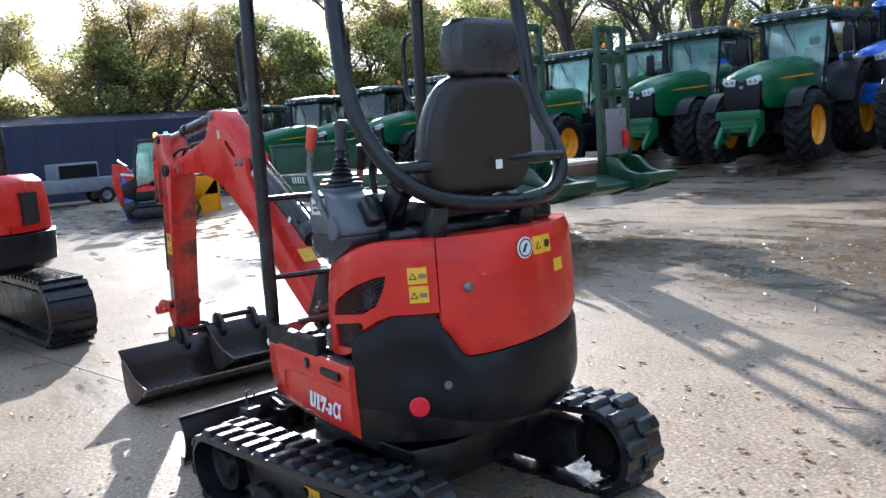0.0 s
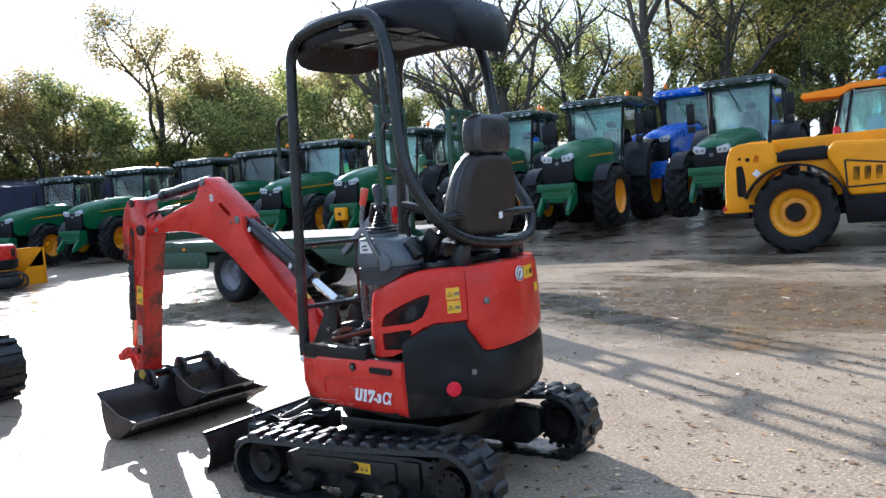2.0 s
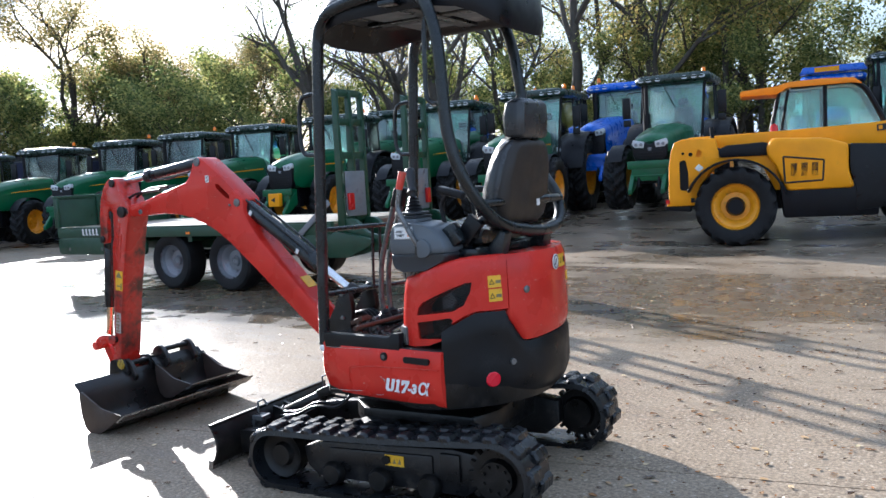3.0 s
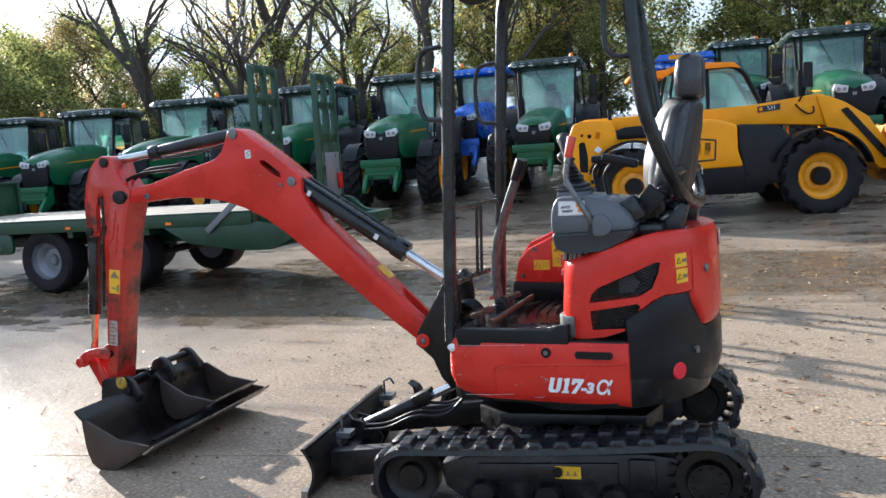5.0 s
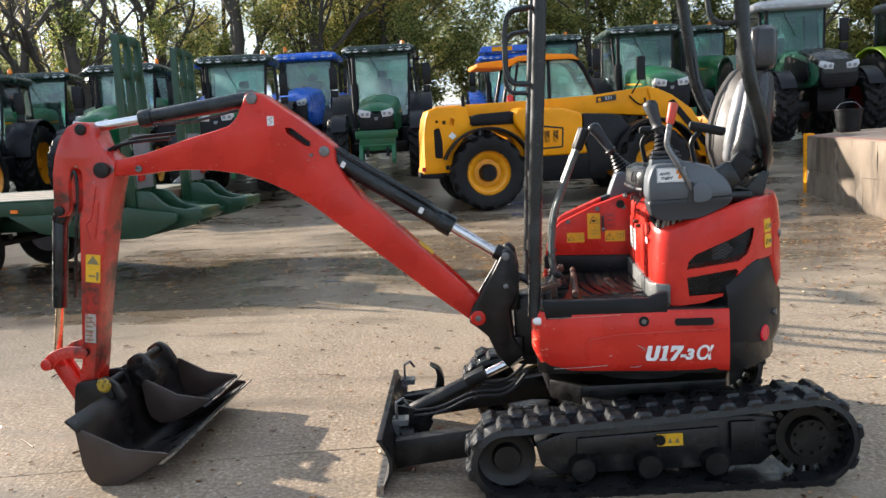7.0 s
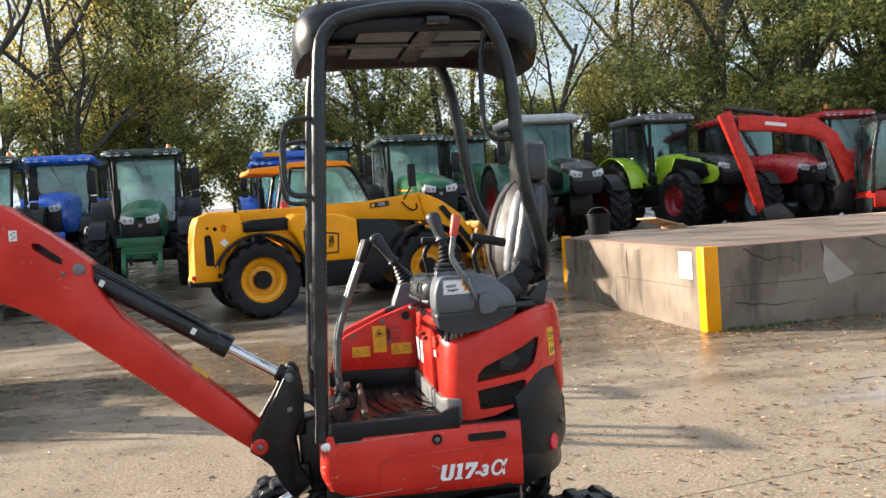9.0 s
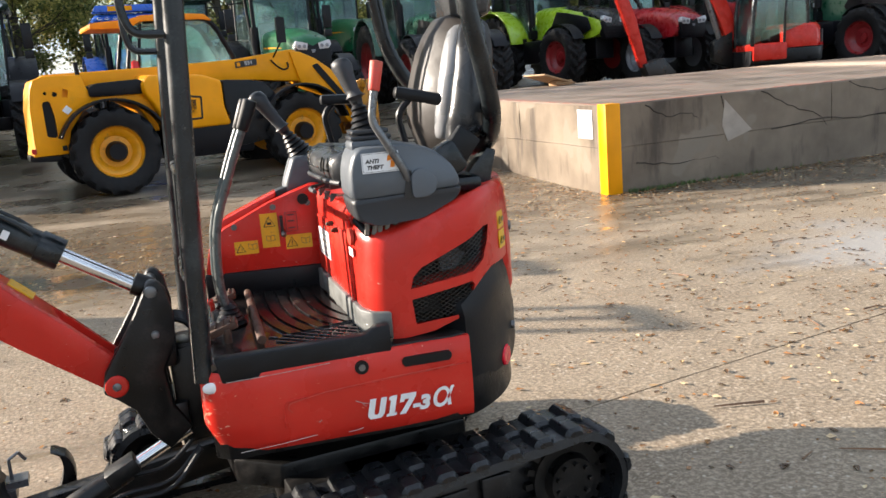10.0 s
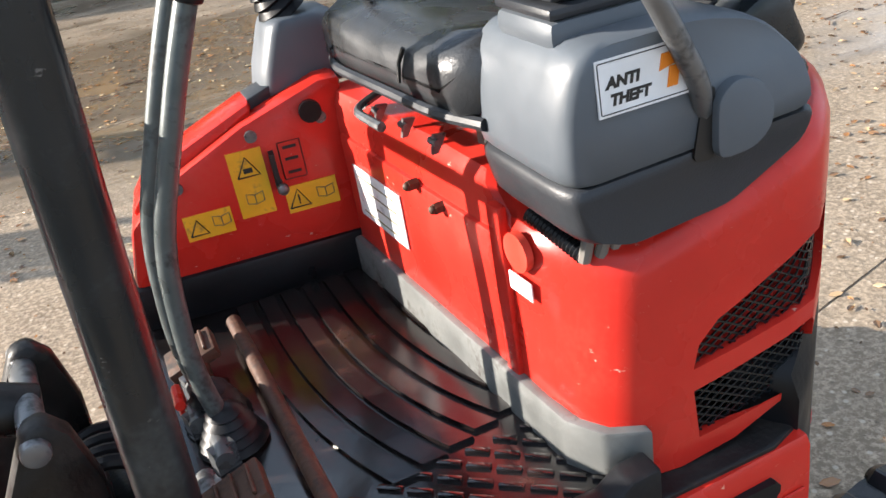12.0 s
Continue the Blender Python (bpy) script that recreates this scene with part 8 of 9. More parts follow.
for q in ([(0.60, 1.15, 1.32), (0.72, 1.15, 1.32), (0.73, 1.15, 1.86), (0.84, 1.15, 2.48), (0.72, 1.15, 2.46), (0.59, 1.15, 1.85)], [(0.78, 1.15, 1.32), (2.30, 1.15, 1.32), (2.28, 1.15, 1.88), (2.02, 1.15, 2.42), (1.86, 1.15, 2.52), (0.88, 1.15, 2.52), (0.76, 1.15, 1.86)],
          [(0.60, 1.95, 1.32), (2.30, 1.95, 1.32), (2.28, 1.95, 1.88), (2.02, 1.95, 2.42), (1.86, 1.95, 2.52), (0.72, 1.95, 2.46), (0.59, 1.95, 1.85)]):
    bm = bmnew()
    lo = [Vector(p) for p in q]
    loft(bm, [lo, [p + Vector((0, 0.006, 0)) for p in lo]])
    g = part("window_pane", bm, CAB_GLASS, th)
    g.visible_shadow = False
bm = bmnew()
box(bm, (0.75, 1.35, 1.2), (1.2, 1.75, 1.65))
box(bm, (0.70, 1.35, 1.6), (0.85, 1.75, 2.25))
part("driver_seat", bm, CAB_DARK, th, bevel=0.04)
bm = bmnew()
lathe(bm, [(0.0, 0.0), (0.065, 0.0), (0.055, 0.10), (0.0, 0.13)], (0.62, 0.80, 1.81), "z", 12)
part("beacon", bm, LENS_RED, th, "red beacon")
bm = bmnew()
tube(bm, [(2.75, 0.70, 1.75), (2.85, 0.4, 2.05), (2.85, 0.35, 2.25)], 0.015, 6, 0.05)
box(bm, (2.78, 0.30, 2.05), (2.92, 0.36, 2.45))
part("side_mirror", bm, BLACK, th)
th.matrix_basis = pose(-4.40, 12.25, 0.10, 0, 0, 17)

# ---- green flatbed trailer with two upright ramps ----
tr = thing("flatbed_trailer", "dark green low flatbed trailer with raised loading ramps", "trailer")
LONG, WIDE, DECK = 5.9, 2.3, 0.965
for y in (0.0, WIDE - 0.07):
    bm = bmnew()
    box(bm, (-LONG, y, DECK - 0.165), (0.0, y + 0.07, DECK - 0.02))
    box(bm, (-LONG, y + 0.006, DECK - 0.021), (0.0, y + 0.064, DECK + 0.004))
    part("side_rail", bm, GREEN_DARK, tr, bevel=0.008)
for y in (0.55, 1.60):
    bm = bmnew()
    box(bm, (-LONG, y, 0.58), (0.0, y + 0.12, 0.80))
    part("chassis_beam", bm, GREEN_DARK, tr, bevel=0.008)
for k in range(10):
    cross = bmnew()
    box(cross, (-LONG + 0.1 + k * 0.6, 0.07, 0.72), (-LONG + 0.18 + k * 0.6, WIDE - 0.07, 0.90))
    part("cross_member", cross, GREEN_DARK, tr)
for k in range(14):
    bm = bmnew()
    y = 0.072 + k * 0.1541
    box(bm, (-LONG + 0.002, y, DECK - 0.04), (-0.06, y + 0.148, DECK - 0.002 * (k % 3)))
    part("deck_board", bm, BED_WOOD, tr, bevel=0.003)
bm = bmnew()
box(bm, (-LONG - 0.05, 0.0, DECK), (-LONG, WIDE, 1.49))
box(bm, (-LONG - 0.06, -0.01, 1.45), (-LONG + 0.03, WIDE + 0.01, 1.50))
for y in (0.0, 0.76, 1.52, WIDE - 0.05):
    box(bm, (-LONG, y, DECK), (-LONG + 0.05, y + 0.05, 1.46))
part("headboard", bm, GREEN_DARK, tr, bevel=0.006)
# skirts with rounded lower corners along the front part
for y in (0.0, WIDE - 0.05):
    bm = bmnew()
    prism(bm, rounded([(-LONG, 0.80), (-LONG, 0.53), (-3.68, 0.53), (-3.68, 0.80)], 0.09), "y", y + 0.004, y + 0.05)
    skirt = part("skirt", bm, GREEN_DARK, tr, bevel=0.004)
    for k in range(3):
        bm = bmnew()
        rod(bm, (-5.6 + 0.85 * k, y + 0.004, 0.62), (-5.6 + 0.85 * k, y - 0.006, 0.62), 0.022, seg=10)
        part("bolt_head", bm, WORN_STEEL, skirt)
bm = bmnew()
for k in range(5):
    box(bm, (-5.22 + k * 0.088, -0.006, 0.84), (-5.19 + k * 0.088, 0.0, 0.945))
    box(bm, (-5.22 + k * 0.088, -0.006, 0.84), (-5.165 + k * 0.088, 0.0, 0.858))
part("side_mark", bm, WHITE_STICKER, tr)
for k in range(3):
    bm = bmnew()
    box(bm, (-4.3 + 1.55 * k, -0.012, 0.835), (-4.22 + 1.55 * k, 0.0, 0.870))
    part("side_marker", bm, BEACON, tr, "small amber side marker")
for x in (-3.20, -1.97):
    for y, o in ((0.22, -1), (2.08, 1)):
        tyre_wheel("wheel", 0.43, 0.36, 0.24, (x, y, 0.43), GREY_RIM, tr, o, 0, axis="y")
    bm = bmnew()
    rod(bm, (x, 0.2, 0.43), (x, 2.1, 0.43), 0.05)
    box(bm, (x - 0.35, 0.56, 0.50), (x + 0.35, 0.64, 0.56))
    box(bm, (x - 0.35, 1.64, 0.50), (x + 0.35, 1.72, 0.56))
    part("axle", bm, CAB_DARK, tr)
# rear: dark timber end, deep side beams and feet for the ramps
bm = bmnew()
box(bm, (-0.9, 0.075, 0.74), (-0.004, WIDE - 0.075, 0.93))
part("rear_timber", bm, surface("stained_timber", (0.12, 0.06, 0.035), 0.7, vary=0.3, scale=5, bump=0.2), tr, "dark stained rear timber", bevel=0.008)
for y in (0.004, WIDE - 0.074):
    bm = bmnew()
    prism(bm, rounded([(-1.25, 0.80), (-0.9, 0.60), (-0.14, 0.50), (0.24, 0.50), (0.62, 0.66), (0.62, 0.74), (0.05, 0.84), (-0.02, 0.80)], 0.03), "y", y, y + 0.07)
    part("rear_beam", bm, GREEN_DARK, tr, "deep green rear beam", bevel=0.008)
bm = bmnew()
prism(bm, [(0.0, 0.80), (0.58, 0.68), (0.58, 0.62), (0.20, 0.52), (0.0, 0.55)], "y", 0.08, WIDE - 0.08)
part("beaver_tail", bm, GREEN_DARK, tr, "green sloping tail", bevel=0.01)


def ramp(y0, lamp):
    """An upright ramp of three rails, cross bars and a skin; lamp: which edge its lamp sits at."""
    w = 0.56
    bm = bmnew()
    for y in (y0, y0 + w / 2 - 0.02, y0 + w - 0.05):
        prism(bm, [(0.03, 0.66), (0.15, 0.66), (0.13, 2.62), (0.06, 2.66)], "y", y, y + 0.05)
    for z in (0.95, 1.37, 1.76, 2.19, 2.56):
        box(bm, (0.05, y0 + 0.05, z), (0.115, y0 + w - 0.05, z + 0.09))
    box(bm, (0.055, y0 + 0.05, 0.66), (0.07, y0 + w - 0.05, 1.0))
    r = part("ramp", bm, GREEN_DARK, tr, "upright green steel loading ramp", bevel=0.004)
    for y in (y0 + 0.02, y0 + w - 0.10):
        bm = bmnew()
        prism(bm, rounded([(0.0, 0.60), (0.12, 1.00), (0.30, 0.98), (0.46, 0.82), (0.80, 0.74), (0.80, 0.62), (0.20, 0.50)], 0.06), "y", y, y + 0.08)
        part("ramp_foot", bm, GREEN_DARK, r, bevel=0.006)
    bm = bmnew()
    box(bm, (0.66, y0, 0.66), (0.86, y0 + w, 0.78))
    part("timber_block", bm, GREEN_DARK, r, bevel=0.012)
    bm = bmnew()
    box(bm, (0.155, y0 + 0.05, 1.02), (0.168, y0 + 0.45, 1.60))
    marker = part("marker_plate", bm, GREY_RIM, r, "pale grey marker board", bevel=0.003)
    y = y0 + (0.06 if lamp < 0 else 0.34)
    bm = bmnew()
    box(bm, (0.168, y, 1.10), (0.215, y + 0.10, 1.32))
    part("tail_lamp", bm, LENS_RED, marker, "red tail lamp", bevel=0.012)


ramp(0.10, -1)
ramp(1.62, 1)
for y in (-0.02, WIDE + 0.02):
    bm = bmnew()
    block(bm, (-0.30, y, 0.98), (0.78, 0.02, 0.075), ry=-38)
    part("ramp_stay", bm, GREY_RIM, tr, bevel=0.003)
tr.matrix_basis = pose(-7.62, 6.33, 0.0, 0, 0, 5)


# ---- cab diggers: forward is -x ----
def digger(label, m, boom_pts, arm_pts, group="parked diggers", thick=(0.26, 0.21, 0.25, 0.15), cab_y=0.0):
    d = thing("cab_excavator", label, "excavator", group)
    for s in (-1, 1):
        bm = bmnew()
        fx, rx, rr, z = -0.85, 0.85, 0.25, 0.27
        prof = arc(rx, z, rr, -90, 90, 12) + arc(fx, z, rr, 90, 270, 12)
        ins = arc(rx, z, rr - 0.045, -90, 90, 12) + arc(fx, z, rr - 0.045, 90, 270, 12)
        y0, y1 = s * 0.45, s * 0.80
        n = len(prof)
        o0, o1 = [bm.verts.new((x, y0, zz)) for x, zz in prof], [bm.verts.new((x, y1, zz)) for x, zz in prof]
        i0, i1 = [bm.verts.new((x, y0, zz)) for x, zz in ins], [bm.verts.new((x, y1, zz)) for x, zz in ins]
        for k in range(n):
            j = (k + 1) % n
            bm.faces.new((o0[k], o0[j], o1[j], o1[k]))
            bm.faces.new((i0[k], i1[k], i1[j], i0[j]))
            bm.faces.new((o0[k], i0[k], i0[j], o0[j]))
            bm.faces.new((o1[k], o1[j], i1[j], i1[k]))
        track_ob = part("rubber_track", bm, RUBBER, d, smooth=30)
        for k in range(46):
            w = k / 46 * (2 * (rx - fx) + 2 * math.pi * rr)
            L = rx - fx
            if w < L:
                p, a = (fx + w, z + rr), 0
            elif w < L + math.pi * rr:
                a = -(w - L) / rr
                p = (rx + rr * math.sin(-a), z + rr * math.cos(a))
            elif w < 2 * L + math.pi * rr:
                p, a = (rx - (w - L - math.pi * rr), z - rr), 0
            else:
                a = math.pi - (w - 2 * L - math.pi * rr) / rr
                p = (fx - rr * math.sin(math.pi - a), z - rr * math.cos(math.pi - a))
            bm = bmnew()
            block(bm, (p[0], (y0 + y1) / 2, p[1]), (0.05, 0.34, 0.05), ry=math.degrees(-a) if a else 0)
            part("track_lug", bm, RUBBER, track_ob)
        bm = bmnew()
        prism(bm, [(-0.85, 0.10), (0.85, 0.10), (0.95, 0.28), (0.85, 0.44), (-0.85, 0.44), (-0.95, 0.28)], "y", s * 0.50, s * 0.74)
        part("track_frame", bm, TRACK_FRAME, d, bevel=0.03)
    bm = bmnew()
    rings = []
    for z, k in ((0.62, 0.90), (0.68, 0.98), (0.92, 1.0)):
        rings.append([(-0.75, -0.80 * k, z), (0.25, -0.84 * k, z)] + [(0.95 * k * math.cos(radians(a)), 0.95 * k * math.sin(radians(a)), z) for a in range(-50, 51, 10)] + [(0.25, 0.84 * k, z), (-0.75, 0.80 * k, z)])
    loft(bm, rings)
    part("tail_bumper", bm, BLACK, d, "black tail bumper", smooth=50, bevel=0.01)
    bm = bmnew()
    rings = []
    for z, k in ((0.93, 0.97), (1.15, 0.97), (1.32, 0.94), (1.38, 0.86)):
        rings.append([(-0.1, -0.80 * k, z), (0.25, -0.82 * k, z)] + [(0.95 * k * math.cos(radians(a)), 0.95 * k * math.sin(radians(a)), z) for a in range(-50, 51, 10)] + [(0.25, 0.82 * k, z), (-0.7, 0.78 * k, z), (-0.7, 0.1, z), (-0.1, 0.1, z)])
    loft(bm, rings)
    part("engine_bonnet", bm, RED, d, "red engine bonnet", smooth=50, bevel=0.01)
    for a0 in (-38, 28):
        bm = bmnew()
        prism(bm, [((0.945) * math.cos(radians(a)), (0.945) * math.sin(radians(a))) for a in (a0, a0 + 5, a0 + 10)] + [(0.86 * math.cos(radians(a)), 0.86 * math.sin(radians(a))) for a in (a0 + 10, a0 + 5, a0)], "z", 0.99, 1.24)
        part("rear_vent", bm, INK, d)
        bm = bmnew()
        prism(bm, [((0.955) * math.cos(radians(a)), (0.955) * math.sin(radians(a))) for a in (a0 - 8, a0, a0 + 9)] + [(0.86 * math.cos(radians(a)), 0.86 * math.sin(radians(a))) for a in (a0 + 9, a0, a0 - 8)], "z", 0.935, 0.985)
        part("rear_lamp", bm, LENS_RED, d)
    bm = bmnew()
    box(bm, (-0.72, cab_y - 0.84, 0.72), (-0.05, cab_y + 0.06, 1.05))
    part("cab_base", bm, RED, d, bevel=0.04)
    cab = bmnew()
    for y in (cab_y - 0.80, cab_y + 0.04):
        tube(cab, [(-0.72, y, 1.0), (-0.70, y, 1.7), (-0.55, y, 2.42), (0.30, y, 2.42), (0.36, y, 1.36)], 0.04, 8, 0.12)
        tube(cab, [(-0.10, y, 1.0), (-0.06, y, 2.42)], 0.03, 6, 0)
    box(cab, (-0.60, cab_y - 0.84, 2.40), (0.34, cab_y + 0.08, 2.50))
    part("cab_frame", cab, BLACK_PAINT, d, bevel=0.01)
    for q in ([(-0.71, -0.80, 1.05), (-0.71, 0.04, 1.05), (-0.56, 0.04, 2.40), (-0.56, -0.80, 2.40)], [(0.35, -0.80, 1.40), (0.35, 0.04, 1.40), (0.30, 0.04, 2.40), (0.30, -0.80, 2.40)],
              [(-0.71, -0.81, 1.05), (0.34, -0.81, 1.38), (0.30, -0.81, 2.40), (-0.56, -0.81, 2.40)], [(-0.71, 0.05, 1.05), (0.34, 0.05, 1.38), (0.30, 0.05, 2.40), (-0.56, 0.05, 2.40)]):
        bm = bmnew()
        a, b, c, e = [Vector((p[0], p[1] + cab_y, p[2])) for p in q]
        nrm = (b - a).cross(e - a).normalized() * 0.006
        loft(bm, [[a, b, c, e], [a + nrm, b + nrm, c + nrm, e + nrm]])
        g = part("window_pane", bm, CAB_GLASS, d)
        g.visible_shadow = False
    bm = bmnew()
    box(bm, (-0.30, cab_y - 0.60, 1.05), (0.12, cab_y - 0.15, 1.30))
    box(bm, (0.05, cab_y - 0.60, 1.28), (0.18, cab_y - 0.15, 1.95))
    part("driver_seat", bm, CAB_DARK, d, bevel=0.05)
    if boom_pts:
        def beam(pts, w0, w1, name, mat):
            bm = bmnew()
            n = len(pts)
            up, lo = [], []
            for i, p in enumerate(pts):
                a, b = Vector(pts[max(i - 1, 0)]), Vector(pts[min(i + 1, n - 1)])
                t = (b - a).normalized()
                k = (w0 + (w1 - w0) * i / (n - 1)) / 2 * (1.25 if i == n // 2 else 1.0)
                up.append((p[0] - t.y * k, p[1] + t.x * k))
                lo.append((p[0] + t.y * k, p[1] - t.x * k))
            prism(bm, up + lo[::-1], "y", 0.10, 0.32)
            return part(name, bm, mat, d, bevel=0.02)
        b_ob = beam(boom_pts, thick[0], thick[1], "boom", RED)
        beam(arm_pts, thick[2], thick[3], "dipper_arm", RED)
        p, q = boom_pts[0], boom_pts[len(boom_pts) // 2]
        bm = bmnew()
        rod(bm, (p[0] - 0.25, 0.21, p[1] - 0.05), (q[0] + 0.15, 0.21, q[1] - 0.12), 0.06)
        part("boom_cylinder", bm, WORN_STEEL, d)
        u, v = boom_pts[-2], arm_pts[0]
        bm = bmnew()
        rod(bm, (u[0], 0.21, u[1] + 0.22), (v[0], 0.21, v[1] + 0.10), 0.055)
        part("arm_cylinder", bm, BLACK_PAINT, d)
        if len(arm_pts) > 3:
            bm = bmnew()
            (ax, az), (bx, bz) = arm_pts[0], arm_pts[2]
            rod(bm, (ax + 0.20, 0.21, az - 0.12), (bx + 0.24, 0.21, bz + 0.25), 0.045, seg=12)
            part("bucket_cylinder", bm, BLACK_PAINT, d)
        mx, mz = boom_pts[len(boom_pts) - 2]
        bm = bmnew()
        block(bm, (mx, 0.097, mz), (0.42, 0.006, 0.07), ry=10)
        part("boom_mark", bm, WHITE_STICKER, b_ob)
        ex_, ez_ = arm_pts[-1]
        bm = bmnew()
        prism(bm, [(ex_ - 0.05, ez_ + 0.05), (ex_ + 0.35, ez_ + 0.15), (ex_ + 0.60, ez_ - 0.15), (ex_ + 0.45, ez_ - 0.38), (ex_ + 0.12, ez_ - 0.40)], "y", -0.05, 0.47)
        part("bucket", bm, BUCKET, d, bevel=0.02)
        bm = bmnew()
        prism(bm, [(-0.75, 0.60), (-0.75, 1.35), (-1.15, 1.15), (-1.15, 0.75)], "y", 0.08, 0.34)
        part("swing_bracket", bm, STEEL_BLACK, d, bevel=0.03)
    d.matrix_basis = m
    return d


digger("red and black cab excavator standing on rubber tracks", pose(-7.70, 0.60, 0, 0, 0, 9), [(-1.0, 1.1), (-1.7, 2.0), (-2.6, 2.5), (-3.3, 2.3)], [(-3.4, 2.5), (-3.5, 1.6), (-3.3, 0.7)], cab_y=0.42)
digger("red cab excavator with folded boom beside the dock", pose(9.29, 16.15, lift(9.29, 16.15), 0, 0, -12) @ Matrix.Scale(1.12, 4), [(-0.70, 1.15), (-0.91, 1.72), (-1.13, 2.20), (-1.45, 2.44), (-2.21, 2.55), (-2.94, 2.63)], [(-3.20, 2.86), (-3.06, 2.41), (-2.80, 1.68), (-2.56, 0.78)], thick=(0.28, 0.30, 0.27, 0.15))
digger("small red excavator in shade before the dark shed", pose(-20.2, 5.60, 0, 0, 0, 75) @ Matrix.Scale(0.76, 4), [(-0.80, 1.0), (-0.95, 1.45), (-1.15, 1.75)], [(-1.25, 1.80), (-1.30, 1.2), (-1.20, 0.5)], cab_y=0.2)

# ---- shed, trees, hedge ----
bm = bmnew()
prism(bm, [(-44.0, 0.0), (-36.0, 0.0), (-36.0, 3.1), (-44.0, 3.9)], "y", -14.0, 24.0)
shed = solid("storage_shed", bm, NAVY, "long low dark navy storage shed in shade", "building")
for k in range(38):
    bm = bmnew()
    box(bm, (-36.03, -14.0 + k + 0.02, 0.15), (-35.97, -14.0 + k + 0.08, 3.05))
    part("wall_rib", bm, NAVY, shed)
DULL_WHITE = surface("dull_grey_white_paint", (0.16, 0.175, 0.20), 0.5, vary=0.2, scale=3)
bm = bmnew()
box(bm, (-0.9, -2.2, 0.55), (0.9, 2.2, 1.15))
box(bm, (-0.85, -0.6, 1.1), (0.85, 1.2, 1.85))
van = solid("pickup_truck", bm, DULL_WHITE, "white pickup truck in front of the dark shed", "truck", m=pose(-32.5, 5.4, 0, 0, 0, 8) @ Matrix.Scale(0.82, 4), bevel=0.08)
for x in (-0.8, 0.8):
    for y in (-1.4, 1.4):
        tyre_wheel("wheel", 0.36, 0.24, 0.2, (x, y, 0.36), GREY_RIM, van, 1 if x > 0 else -1, 0)
for x in (-0.86, 0.86):
    bm = bmnew()
    box(bm, (x - 0.01, -0.5, 1.2), (x + 0.01, 1.1, 1.75))
    part("window_pane", bm, CAB_DARK, van)
bm = bmnew()
box(bm, (-0.45, -0.50, 0.0), (0.45, 0.50, 1.05))
for y in (-0.50, 0.44):
    box(bm, (0.45, y, 0.0), (0.48, y + 0.06, 1.05))
solid("storage_crate", bm, YELLOW, "yellow steel crate standing beside the small excavator", "crate", m=pose(-21.2, 6.75, 0, 0, 0, 6) @ Matrix.Scale(0.85, 4), bevel=0.02)
bm = bmnew()
lathe(bm, [(0.0, 0.0), (0.30, 0.0), (0.31, 0.3), (0.30, 0.31), (0.31, 0.6), (0.30, 0.88), (0.0, 0.90)], (0, 0, 0), "z", 20)
solid("barrel", bm, BLUE, "blue plastic barrel standing by the shed", "barrel", m=pose(-26.5, 6.4, 0) @ Matrix.Scale(1.3, 4))
# lit signal lamps on the roof of the small excavator
bm = bmnew()
box(bm, (-0.04, -0.16, 0.0), (0.04, 0.16, 0.03))
rod(bm, (0, 0, 0.02), (0, 0, 0.09), 0.03)
mast = solid("signal_light", bm, BLACK, "amber and green signal lamps on a cab roof", "lamp", m=pose(-20.15, 5.72, 1.90))
for y, mt in ((-0.12, BEACON_LIT), (0.12, BEACON_GREEN)):
    bm = bmnew()
    lathe(bm, [(0.0, 0.0), (0.055, 0.0), (0.05, 0.10), (0.0, 0.12)], (0.05 * y, y, 0.03), "z", 12)
    part("signal_lamp", bm, mt, mast)


def foliage_mat(name, cols, through_light=0.58):
    m, t, b = mat_new(name)
    n, l = t.nodes, t.links
    geo = n.new("ShaderNodeNewGeometry")
    info = n.new("ShaderNodeObjectInfo")
    add = n.new("ShaderNodeMath")
    add.operation = "MULTIPLY_ADD"
    add.inputs[1].default_value = 0.8
    l.new(geo.outputs["Random Per Island"], add.inputs[0])
    mul = n.new("ShaderNodeMath")
    mul.operation = "MULTIPLY"
    mul.inputs[1].default_value = 0.2
    l.new(info.outputs["Random"], mul.inputs[0])
    l.new(mul.outputs[0], add.inputs[2])
    ra = n.new("ShaderNodeValToRGB")
    els = ra.color_ramp.elements
    els[0].color, els[1].color = (*cols[0], 1), (*cols[-1], 1)
    for i, c in enumerate(cols[1:-1]):
        e = els.new((i + 1) / (len(cols) - 1))
        e.color = (*c, 1)
    l.new(add.outputs[0], ra.inputs["Fac"])
    l.new(ra.outputs["Color"], b.inputs["Base Color"])
    b.inputs["Roughness"].default_value = 0.55
    tl = n.new("ShaderNodeBsdfTranslucent")
    l.new(ra.outputs["Color"], tl.inputs["Color"])
    mix = n.new("ShaderNodeMixShader")
    mix.inputs[0].default_value = through_light
    l.new(b.outputs[0], mix.inputs[1])
    l.new(tl.outputs[0], mix.inputs[2])
    l.new(mix.outputs[0], n["Material Output"].inputs["Surface"])
    return m


